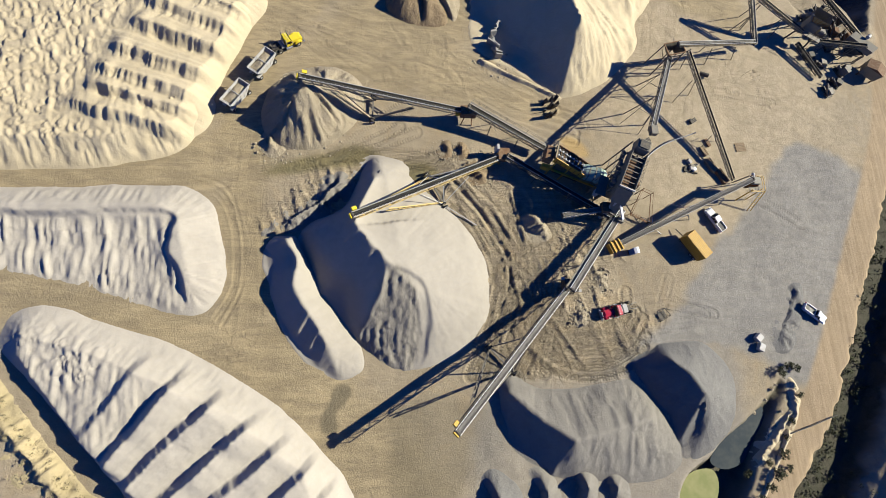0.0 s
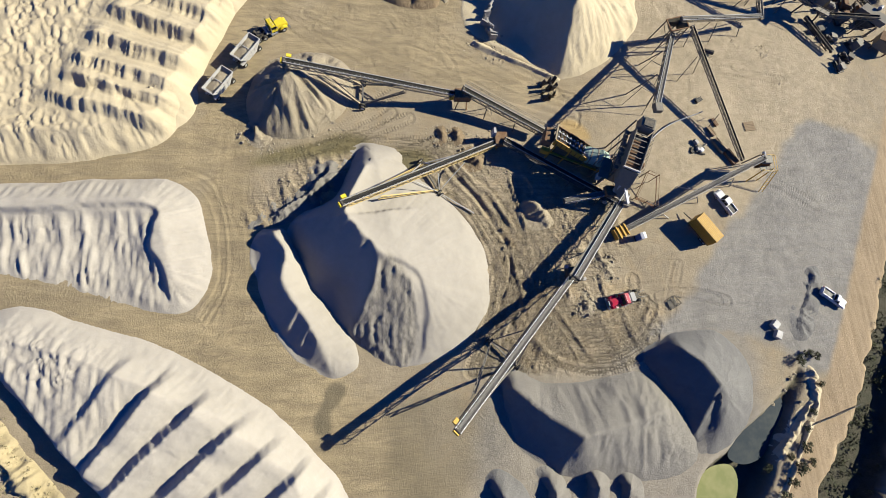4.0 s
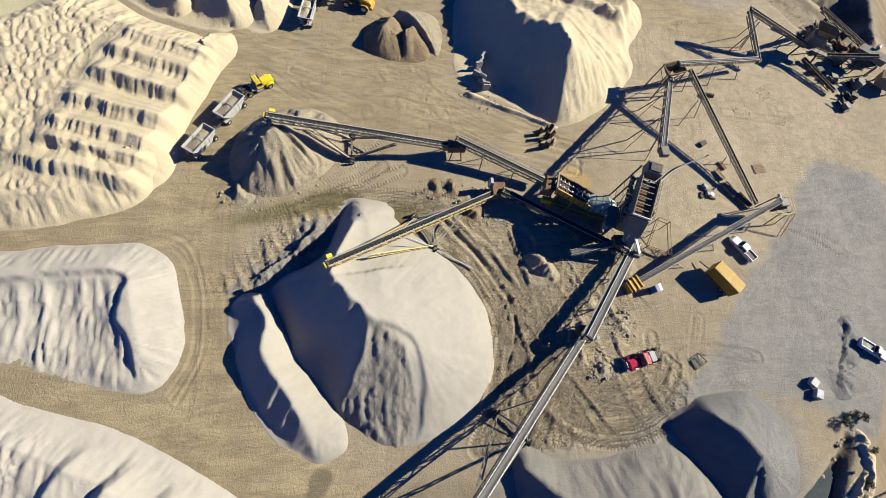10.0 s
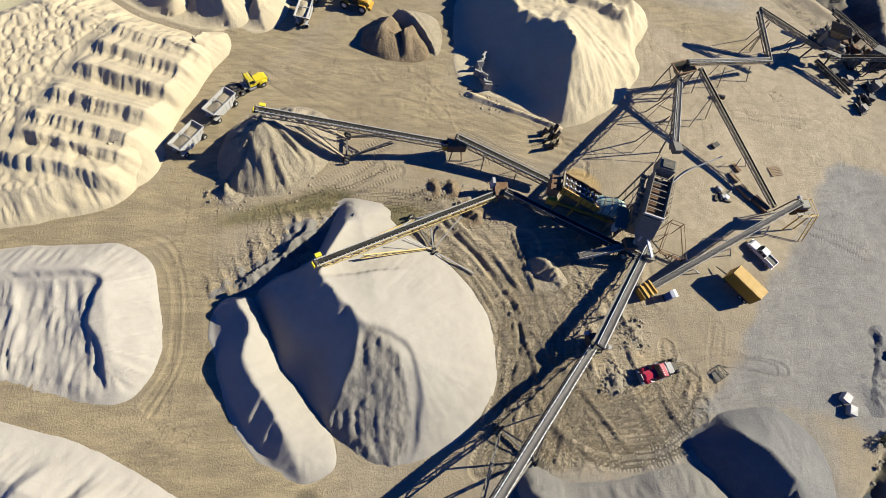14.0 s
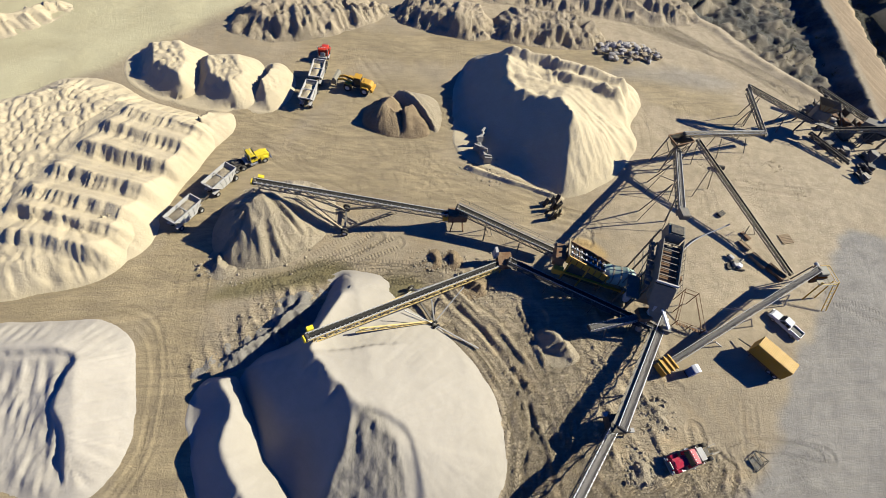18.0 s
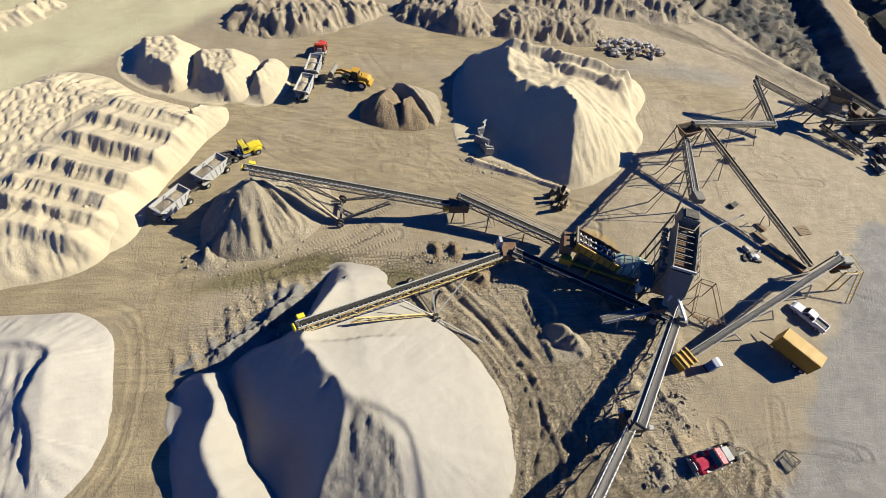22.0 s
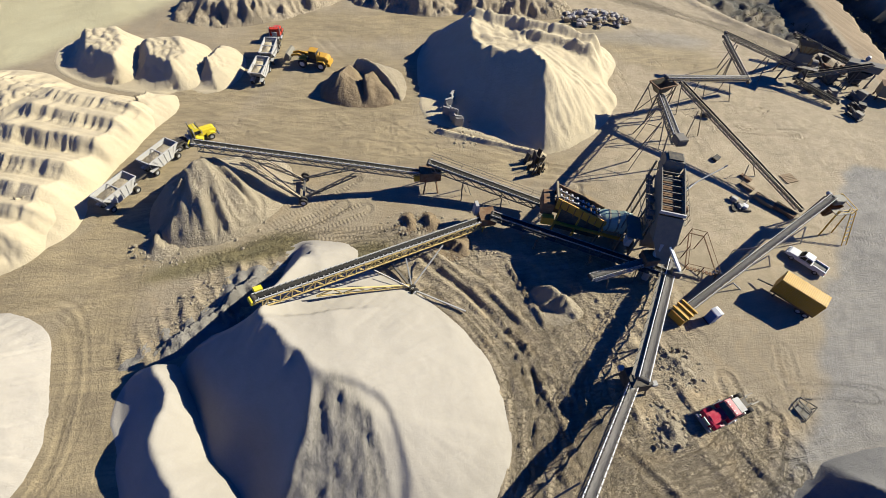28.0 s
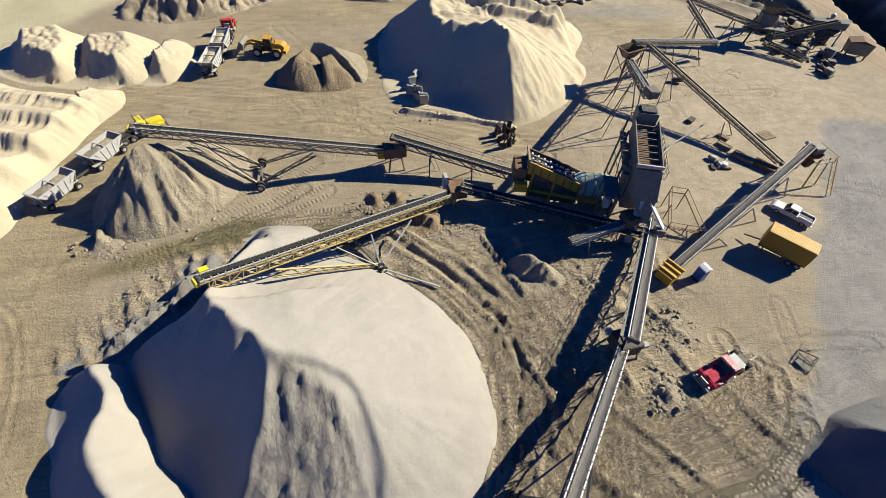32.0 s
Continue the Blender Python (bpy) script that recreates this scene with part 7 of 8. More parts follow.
def hopper_trailer(x, y, turn, label, load=None):
    """A white bottom-dump trailer: open tub with sloping ends on two axles."""
    r = base("hopper_trailer", x, y, float(ground_height(np.array([x]), np.array([y]))[0]), turn, label, "trailer", "haul trailers")
    L, W, top, low = 2.9, 1.22, 2.75, 0.95
    for s in (-1, 1):
        bm = prism(bmesh.new(), [(-L, top), (L, top), (L * 0.42, low), (-L * 0.42, low)], W * s - 0.04, W * s + 0.04)
        part("tub_side", bm, DUSTYWHITE, r)
        part("top_rail", bar(bmesh.new(), (-L, W * s, top), (L, W * s, top), 0.16), DUSTYWHITE, r)
        for k in range(-2, 3):
            x0 = k * 1.05
            zlow = low if abs(x0) < L * 0.42 else low + (abs(x0) - L * 0.42) / (L * 0.58) * (top - low)
            part("side_rib", bar(bmesh.new(), (x0, (W + 0.07) * s, top), (x0 * 0.75, (W + 0.07) * s, zlow), 0.1), DUSTYWHITE, r)
        part("frame_rail", bar(bmesh.new(), (-L, 0.55 * s, 1.0), (L, 0.55 * s, 1.0), 0.14, 0.2), PALEGREY, r)
        for k in (-1, 1):
            part("end_strut", bar(bmesh.new(), (L * k, W * s, top), (L * 0.85 * k, 0.55 * s, 1.05), 0.12), DUSTYWHITE, r)
            wheel(r, 2.25 * k, 0.95 * s, 0.5, 0.5, 0.52)
        part("mud_guard", box(bmesh.new(), -2.95, -1.65, 0.7 * s, 1.2 * s, 1.08, 1.13) if s > 0 else box(bmesh.new(), -2.95, -1.65, -1.2, -0.7, 1.08, 1.13), DUSTYWHITE, r)
    for k in (-1, 1):
        bm = bmesh.new()
        bm.faces.new([bm.verts.new(p) for p in ((L * k, -W, top), (L * k, W, top), (L * 0.42 * k, W * 0.8, low), (L * 0.42 * k, -W * 0.8, low))])
        bmesh.ops.solidify(bm, geom=list(bm.faces), thickness=0.06)
        part("end_slope", bm, DUSTYWHITE, r)
        part("end_rail", bar(bmesh.new(), (L * k, -W, top), (L * k, W, top), 0.16), DUSTYWHITE, r)
    part("gate", box(bmesh.new(), -1.2, 1.2, -0.95, 0.95, 0.72, 0.97, 0.03), DARKSTEEL, r)
    part("cross_bar", bar(bmesh.new(), (0, -W, top - 0.1), (0, W, top - 0.1), 0.12), DUSTYWHITE, r)
    part("draw_bar", bar(bmesh.new(), (L, 0, 0.95), (L + 2.2, 0, 0.85), 0.2), DARKSTEEL, r)
    if load:
        bm = bmesh.new()
        n, m = 14, 7
        g = [[bm.verts.new((-2.3 + 4.6 * i / n, -1.12 + 2.24 * j / m, 2.1 + 0.5 * math.sin(math.pi * i / n) * math.sin(math.pi * j / m) + random.uniform(-0.04, 0.04))) for j in range(m + 1)] for i in range(n + 1)]
        for i in range(n):
            for j in range(m):
                bm.faces.new((g[i][j], g[i + 1][j], g[i + 1][j + 1], g[i][j + 1]))
        part("load", bm, load, r, "heaped sand load", True)
    return r


# yellow train beside the cone
th = math.degrees(math.atan2(10.5, 7.0))
hopper_trailer(-38.2, 28.0, th, "white open hopper trailer with earth load coupled behind another", COARSE)
hopper_trailer(-33.6, 35.2, th, "white hopper trailer with earth load behind a yellow tractor", COARSE)
tractor(-29.6, 40.6, math.degrees(math.atan2(3.6, 6.0)), "bright yellow bonneted road tractor", BRIGHT)
# red train at the loader
hopper_trailer(-20.0, 58.8, 78, "white hopper trailer waiting to be loaded", CREAM)
hopper_trailer(-18.6, 65.6, 82, "white hopper trailer coupled to a red tractor", CREAM)
tractor(-17.8, 72.2, 84, "orange-red bonneted road tractor beside the loader", ORANGERED)


def loader(x, y, turn):
    r = base("wheel_loader", x, y, float(ground_height(np.array([x]), np.array([y]))[0]), turn, "yellow wheel loader with a raised steel bucket", "wheel loader")
    part("engine_hood", prism(bmesh.new(), [(-3.7, 1.2), (-3.8, 2.2), (-3.3, 2.6), (-1.3, 2.75), (-1.3, 1.1)], -1.0, 1.0, lambda z: 1 if z < 2 else 1 - 0.15 * (z - 2), 0.1), OCHRE, r)
    part("rear_counterweight", prism(bmesh.new(), [(-4.1, 0.9), (-4.1, 1.5), (-3.5, 1.7), (-3.4, 0.9)], -1.2, 1.2, None, 0.06), OCHRE, r)
    part("frame", box(bmesh.new(), -3.5, 2.2, -0.6, 0.6, 0.85, 1.4, 0.05), DARKSTEEL, r)
    part("cab", prism(bmesh.new(), [(-1.3, 1.7), (-1.2, 3.3), (0.1, 3.35), (0.35, 1.7)], -0.8, 0.8, lambda z: 1 - 0.05 * (z - 1.7), 0.05), BLACK, r)
    part("cab_roof", box(bmesh.new(), -1.35, 0.25, -0.85, 0.85, 3.34, 3.46, 0.04), OCHRE, r)
    glass_quad(r, [(0.13, -0.66, 3.2), (0.36, -0.72, 1.9), (0.36, 0.72, 1.9), (0.13, 0.66, 3.2)], "windscreen")
    for s in (-1, 1):
        glass_quad(r, [(-1.1, 0.78 * s, 3.2), (-1.2, 0.84 * s, 2.1), (0.2, 0.84 * s, 2.1), (0.05, 0.78 * s, 3.2)])
        for wx in (-2.3, 1.5):
            wheel(r, wx, 1.2 * s, 0.88, 0.88, 0.7, WHITE)
            part("fender", prism(bmesh.new(), [(wx - 0.9, 1.5), (wx - 0.6, 1.95), (wx + 0.5, 1.95), (wx + 0.8, 1.6), (wx + 0.5, 1.85), (wx - 0.55, 1.85)], 1.2 * s - 0.35, 1.2 * s + 0.35), OCHRE, r)
        part("lift_arm", prism(bmesh.new(), [(0.6, 1.8), (0.7, 2.2), (2.6, 2.5), (4.0, 2.0), (3.9, 1.7), (2.6, 2.05)], 0.55 * s - 0.12, 0.55 * s + 0.12), OCHRE, r)
        part("lift_ram", rod(bmesh.new(), (1.0, 0.55 * s, 1.3), (2.7, 0.55 * s, 2.1), 0.1, 10), CHROME, r)
    prof = [(3.9, 1.2), (3.8, 2.2), (4.2, 2.7), (4.6, 2.75), (4.15, 2.4), (4.0, 1.9), (4.2, 1.4), (5.3, 1.2), (5.3, 1.1)]
    part("bucket", prism(bmesh.new(), prof, -1.55, 1.55), KHAKI, r, "worn steel bucket")
    for s in (-1, 1):
        part("bucket_cheek", prism(bmesh.new(), [(3.9, 1.15), (3.85, 2.3), (4.5, 2.7), (5.25, 1.2)], 1.55 * s - 0.05, 1.55 * s + 0.05), KHAKI, r)
    part("exhaust", rod(bmesh.new(), (-2.0, 0.4, 2.7), (-2.0, 0.4, 3.3), 0.08, 8), DARKSTEEL, r)
    return r


loader(-10.4, 62.7, math.degrees(math.atan2(2.0, -6.0)))

# ---- yard things ----
VT = base("van_trailer", 56.1, -2.4, 0, math.degrees(math.atan2(-4.7, 3.3)), "ochre corrugated box trailer on twin axles", "trailer")
VT.matrix_basis = pose(55.9, -2.1, float(ground_height(np.array([55.9]), np.array([-2.1]))[0]), 0, 0, math.degrees(math.atan2(-4.7, 3.3)))
part("box_body", box(bmesh.new(), -3.0, 3.0, -1.2, 1.2, 1.1, 3.75, 0.05), OCHRE, VT)
for k in range(24):
    x = -2.88 + k * 0.25
    for s in (-1, 1):
        part("wall_rib", box(bmesh.new(), x - 0.06, x + 0.06, min(1.2 * s, 1.25 * s), max(1.2 * s, 1.25 * s), 1.2, 3.65), OCHRE, VT)
    part("roof_rib", box(bmesh.new(), x - 0.06, x + 0.06, -1.15, 1.15, 3.75, 3.79), YELLOW, VT, "sun-bleached yellow roof rib")
for s in (-1, 1):
    part("bottom_rail", box(bmesh.new(), -3.02, 3.02, 1.2 * s - 0.06, 1.2 * s + 0.06, 1.0, 1.16), RUST, VT)
    for wx in (1.3, 2.3):
        wheel(VT, wx, 0.95 * s, 0.48, 0.48, 0.4)
    part("landing_leg", bar(bmesh.new(), (-2.2, 0.8 * s, 1.1), (-2.2, 0.8 * s, 0), 0.14), DARKSTEEL, VT)
    part("rear_door", box(bmesh.new(), 3.0, 3.05, min(0.03 * s, 1.15 * s), max(0.03 * s, 1.15 * s), 1.2, 3.65), OCHRE, VT)
part("tow_bar", bar(bmesh.new(), (-3.0, 0, 1.0), (-5.0, 0, 0.6), 0.16), DARKSTEEL, VT)

PT = base("portable_toilet", 42.3, -3.1, float(ground_height(np.array([42.3]), np.array([-3.1]))[0]), 12, "blue plastic portable toilet with a white door", "portable toilet")
part("cabin", box(bmesh.new(), -0.58, 0.58, -0.58, 0.58, 0.12, 2.15, 0.05), BLUE, PT)
part("roof", prism(bmesh.new(), [(-0.64, 2.15), (-0.6, 2.3), (0, 2.48), (0.6, 2.3), (0.64, 2.15)], -0.64, 0.64, None, 0.03), WHITE, PT, "white domed roof")
part("door", box(bmesh.new(), 0.58, 0.61, -0.42, 0.42, 0.2, 2.0, 0.01), WHITE, PT, "white door")
part("skid", box(bmesh.new(), -0.66, 0.66, -0.66, 0.66, 0, 0.13, 0.02), BLACK, PT)

rng = random.Random(7)


def gz(x, y):
    return float(ground_height(np.array([float(x)]), np.array([float(y)]))[0])


for dx, dy, tn in ((-0.1, 0.7, 40), (0.1, -1.3, 62)):
    b = base("bulk_bag", 68.9 + dx, -22.3 + dy, gz(68.9 + dx, -22.3 + dy), tn, "pale wrapped bulk bag on a timber pallet", "bulk bag", "bulk bags")
    part("bag", box(bmesh.new(), -0.8, 0.8, -0.65, 0.65, 0.14, 1.1, 0.05), DUSTYWHITE, b)
    for k in range(5):
        part("pallet_board", box(bmesh.new(), -0.85, 0.85, -0.7 + 0.3 * k, -0.5 + 0.3 * k, 0.08, 0.13), WOOD, b)
    for yk in (-0.6, 0, 0.6):
        part("pallet_runner", box(bmesh.new(), -0.85, 0.85, yk - 0.05, yk + 0.05, 0, 0.08), WOOD, b)

# parts heap by the tower
for k in range(15):
    a, d = rng.uniform(0, 6.28), rng.uniform(0.2, 2.4)
    x, y = 59.8 + math.cos(a) * d * 1.1, 16.4 + math.sin(a) * d * 0.8
    kind = k % 3
    if kind == 0:
        b = base("spare_roller", x, y, gz(x, y) + 0.2, rng.uniform(0, 180), "rusty spare conveyor roller on the ground", "roller", "spare parts")
        part("shell", rod(bmesh.new(), (-0.8, 0, 0), (0.8, 0, 0), 0.22, 10), rng.choice([STEEL, DARKSTEEL]), b)
        part("shaft", rod(bmesh.new(), (-1.0, 0, 0), (1.0, 0, 0), 0.06, 8), STEEL, b)
    elif kind == 1:
        b = base("gearbox", x, y, gz(x, y), rng.uniform(0, 180), "pale grey spare gearbox on the ground", "gearbox", "spare parts")
        part("housing", box(bmesh.new(), -0.5, 0.5, -0.4, 0.4, 0.05, 0.8, 0.08), rng.choice([PALEGREY, KHAKI, WHITE]), b)
        part("flange", rod(bmesh.new(), (0.5, 0, 0.45), (0.75, 0, 0.45), 0.28, 12), DARKSTEEL, b)
    else:
        b = base("worn_tyre", x, y, gz(x, y) + 0.16, 0, "worn black tyre lying flat", "tyre", "spare parts")
        t_ = wheel(b, 0, 0, 0, 0.5, 0.3, DARKSTEEL, "tyre_ring")
        t_.matrix_basis = pose(0, 0, 0.0, 90, 0, 0)


def crate(x, y, turn, w, d, h, mat, label, name="timber_stack", category="timber"):
    b = base(name, x, y, gz(x, y), turn, label, category, "timber stacks")
    n = max(3, int(d / 0.34))
    for k in range(n):
        part("plank", box(bmesh.new(), -w / 2, w / 2, -d / 2 + k * d / n + 0.02, -d / 2 + (k + 0.92) * d / n, 0.1, h + rng.uniform(-0.04, 0.04)), mat, b)
    for xk in (-0.35, 0.35):
        part("bearer", box(bmesh.new(), xk * w - 0.08, xk * w + 0.08, -d / 2, d / 2, 0, 0.1), WOOD, b)
    return b


# broken steel frame dropped beside the grey lot
scrap = base("scrap_frame", 47.8, -16.6, gz(47.8, -16.6), 25, "broken dark steel frame lying on the trodden ground", "scrap")
scrap.matrix_basis = scrap.matrix_basis @ Matrix.Diagonal((0.7, 0.7, 0.6, 1.0))
for p, q, w in (((-1.8, -1.0, 0.2), (-1.4, 1.6, 0.5), 0.16), ((-1.4, 1.6, 0.5), (1.5, 1.9, 0.3), 0.14), ((1.5, 1.9, 0.3), (1.9, -0.8, 0.9), 0.16), ((1.9, -0.8, 0.9), (-1.8, -1.0, 0.2), 0.14), ((-1.6, 0.2, 0.3), (1.7, 0.6, 0.6), 0.1), ((0.1, -0.9, 0.5), (0.3, 1.8, 0.9), 0.12), ((1.5, 1.9, 0.3), (3.2, 0.4, 0.1), 0.12)):
    part("frame_bar", bar(bmesh.new(), p, q, w), DARKSTEEL, scrap)
part("torn_plate", box(bmesh.new(), -1.4, 0.9, -0.8, 1.3, 0.3, 0.36), DARKSTEEL, scrap, "torn dark plate")
for x, y in ((-1.7, -0.9), (1.8, -0.7), (1.4, 1.8)):
    part("stub_leg", bar(bmesh.new(), (x, y, 0.6), (x * 1.05, y, -0.1), 0.14), DARKSTEEL, scrap)

crate(64.6, 17.2, 120, 3.4, 1.5, 0.7, WOOD, "weathered timber planks stacked on bearers")
crate(66.9, 14.6, 120, 3.6, 1.6, 0.8, RUST, "rust-brown stacked steel plates on bearers", "plate_stack", "steel plates")
crate(63.4, 20.6, 118, 2.4, 1.1, 0.5, WOOD, "weathered timber planks stacked on bearers")
crate(64.7, 22.8, 118, 2.0, 0.9, 0.4, RUST, "rust-brown stacked steel plates on bearers", "plate_stack", "steel plates")
crate(73.4, 22.2, 8, 2.6, 2.2, 0.2, WOOD, "flat timber pallet frame on bare ground", "pallet", "pallet")
crate(61.6, 28.0, 30, 1.6, 1.0, 0.6, DARKSTEEL, "dark steel crate on bare ground", "steel_crate", "crate")
crate(49.3, 22.5, 30, 1.4, 1.1, 0.8, DARKSTEEL, "dark steel crate on bare ground", "steel_crate", "crate")
crate(46.6, 17.6, 70, 1.6, 1.1, 0.7, KHAKI, "khaki steel crate on bare ground", "steel_crate", "crate")

# pale water hose arcing from the tower
cu = bpy.data.curves.new("water_hose", "CURVE")
cu.dimensions, cu.bevel_depth, cu.bevel_resolution = "3D", 0.13, 2
sp = cu.splines.new("BEZIER")
sp.bezier_points.add(3)
for bp, co in zip(sp.bezier_points, ((44.5, 10.5, 0.3), (47.0, 16.0, 0.25), (52.0, 21.0, 0.3), (60.5, 24.2, 2.2))):
    bp.co = co
    bp.handle_left_type = bp.handle_right_type = "AUTO"
cu.materials.append(PALEGREY)
tagged(new("water_hose", cu), "pale grey water hose lying in an arc", "hose")

# upright wear plates standing in a clump
for k in range(14):
    x, y = 25.6 + (k % 5) * 0.75 + rng.uniform(-0.3, 0.3), 27.2 + (k // 5) * 1.7 + (k % 5) * 0.35 + rng.uniform(-0.4, 0.4)
    b = base("liner_plate", x, y, gz(x, y), rng.uniform(-30, 30), "worn dark steel liner plate leaning upright", "steel plate", "liner plates")
    part("plate", bar(bmesh.new(), (0, 0, 0), (rng.uniform(-0.7, 0.5), rng.uniform(-0.5, 0.5), rng.uniform(1.4, 2.9)), 0.75, 0.12), DARKSTEEL, b)
    part("lug", box(bmesh.new(), -0.15, 0.15, -0.12, 0.12, 0.3, 0.55, 0.02), RUST, b)

# broken slabs at the foot of the shaded pile and a rough kerb
def stone(name, x, y, z, s, mat, label, category, group, flat=1.0):
    bm = bmesh.new()
    bmesh.ops.create_icosphere(bm, subdivisions=1, radius=0.5)
    for v in bm.verts:
        v.co *= rng.uniform(0.7, 1.15)
    bmesh.ops.scale(bm, vec=(s, s * rng.uniform(0.6, 0.95), s * flat * rng.uniform(0.5, 0.8)), verts=bm.verts)
    bmesh.ops.rotate(bm, cent=(0, 0, 0), matrix=Matrix.Rotation(rng.uniform(0, 6.28), 3, "Z"), verts=bm.verts)
    ob = part(name, bm, mat)
    ob.location = (x, y, z + s * flat * 0.18)
    return tagged(ob, label, category, group)


for k in range(13):
    u = k / 12
    x, y = (14.0 + 2.4 * u / 0.4, 45.0 + 4.2 * u / 0.4) if u < 0.4 else (15.0 + 1.6 * (u - 0.4), 44.6 - 4.6 * (u - 0.4))
    x, y = x + rng.uniform(-0.4, 0.4), y + rng.uniform(-0.4, 0.4)
    slab = base("concrete_slab", x, y, gz(x, y), rng.uniform(0, 180), "pale broken concrete slab leaning upright", "concrete slab", "broken slabs")
    bm = box(bmesh.new(), -0.75, 0.75, -0.16, 0.16, 0, rng.uniform(1.5, 2.8), 0.07)
    for v in bm.verts:
        v.co.x *= rng.uniform(0.75, 1.15)
        v.co.y += v.co.z * rng.uniform(0.1, 0.25)
    part("slab_body", bm, SLAB, slab)
for k in range(12):
    u = k / 11
    x, y = 11.4 + 18 * u + rng.uniform(-0.3, 0.3), 40.0 - 7.5 * u + rng.uniform(-0.3, 0.3)
    stone("kerb_rock", x, y, gz(x, y), rng.uniform(0.7, 1.3), SLAB if k % 3 else COARSE, "pale rock in a row along the pile foot", "rock", "kerb rocks", 0.7)
for k in range(110):
    a, d = rng.uniform(0, 6.28), math.sqrt(rng.random())
    x, y = 58.6 + math.cos(a) * d * 9.0, 80 + math.sin(a) * d * 4.0
    stone("boulder", x, y, gz(x, y) + 1.9 * (1 - d), rng.uniform(0.9, 2.3), BOULDER if k % 3 else SPOIL, "pale angular boulder in a tipped heap", "boulder", "boulder heap")
for k in range(46):
    a = rng.uniform(0, 6.28)
    cx, cy, rx, ry = rng.choice(((-31, 18.5, 4, 3), (-22, 6, 6, 4), (9, 13, 4, 3), (34.5, -9.5, 3, 3.5), (29, -16, 2.6, 3), (66, -38, 7, 6), (71, -31, 3, 3)))
    d = math.sqrt(rng.random())
    x, y = cx + math.cos(a) * d * rx, cy + math.sin(a) * d * ry
    stone("loose_rock", x, y, gz(x, y) + 0.15, rng.uniform(0.4, 1.0), COARSE, "loose earth-covered rock on the quarry floor", "rock", "loose rocks")

# clods and lumps strewn over the worked ground
CLOD = []
for k in range(5):
    bm = bmesh.new()
    bmesh.ops.create_icosphere(bm, subdivisions=1, radius=0.5)
    CLOD.append(([tuple(v.co * rng.uniform(0.7, 1.2)) for v in bm.verts], [tuple(v.index for v in f.verts) for f in bm.faces]))
    bm.free()


def clods(label, mat, zones, count, big):
    verts, faces = [], []
    for _ in range(count):
        cx, cy, rx, ry = rng.choice(zones)
        a, d = rng.uniform(0, 6.28), rng.random() ** 0.7
        x, y = cx + math.cos(a) * rx * d, cy + math.sin(a) * ry * d
        size, turn = big * (0.25 + 0.75 * rng.random() ** 3), rng.uniform(0, 6.28)
        ca, sa, z0, n = math.cos(turn) * size, math.sin(turn) * size, gz(x, y) + 0.1 * size, len(verts)
        vs, fs = rng.choice(CLOD)
        verts += [(x + p[0] * ca - p[1] * sa, y + p[0] * sa + p[1] * ca, z0 + p[2] * size * 0.45) for p in vs]
        faces += [tuple(n + i for i in f) for f in fs]
    me = bpy.data.meshes.new("earth_clods")
    me.from_pydata(verts, [], faces)
    me.materials.append(mat)
    tagged(new("earth_clods", me), label, "clods", kind="stuff")


clods("tan earth clods strewn over the churned floor", COARSE, [(34.6, -9.4, 3.2, 3.4), (29.6, -15.6, 2.4, 3.2), (12, 13, 5, 4), (4, 18.5, 5, 2.5)], 900, 0.55)
clods("tan rock lumps fallen round the pile feet", COARSE, [(-30.5, 18, 5, 4), (-21, 7, 7, 5), (-24, 20, 9, 4), (18, 39, 9, 4), (14, 17, 4, 3)], 560, 0.7)

# ---- far plant ----
FP = base("crusher_unit", 94.8, 53.0, 0, -28, "dark crusher unit with hopper and raised legs", "crusher")
part("crusher_box", box(bmesh.new(), -1.6, 1.6, -1.3, 1.3, 3.2, 6.4, 0.15), KHAKI, FP)
bm = bmesh.new()
low = [bm.verts.new((x, y, 6.4)) for x, y in ((-1.2, -1.0), (1.2, -1.0), (1.2, 1.0), (-1.2, 1.0))]
top = [bm.verts.new((x, y, 8.0)) for x, y in ((-2.3, -1.6), (2.3, -1.6), (2.3, 1.6), (-2.3, 1.6))]
for k in range(4):
    bm.faces.new((low[k], low[(k + 1) % 4], top[(k + 1) % 4], top[k]))
bmesh.ops.solidify(bm, geom=list(bm.faces), thickness=0.08)
part("feed_hopper", bm, KHAKI, FP)
for k in range(5):
    part("wall_rib", bar(bmesh.new(), (-2.3 + 1.15 * k, -1.7, 8.0), (-1.2 + 0.6 * k, -1.12, 6.4), 0.12), RUST, FP)
part("motor", rod(bmesh.new(), (2.4, 0, 4.4), (3.6, 0, 4.4), 0.7, 14), STEEL, FP)
for x in (-2.2, 2.2):
    for y in (-1.6, 1.6):
        part("leg", bar(bmesh.new(), (x, y, 3.4), (x * 1.25, y * 1.3, 0), 0.3), DARKSTEEL, FP)
part("platform", box(bmesh.new(), -3.6, 3.6, -3.0, -1.8, 4.0, 4.15), STEEL, FP)
for k in range(7):
    part("rail_post", bar(bmesh.new(), (-3.6 + 1.2 * k, -3.0, 4.1), (-3.6 + 1.2 * k, -3.0, 5.2), 0.07), STEEL, FP)
part("rail", bar(bmesh.new(), (-3.6, -3.0, 5.2), (3.6, -3.0, 5.2), 0.07), STEEL, FP)
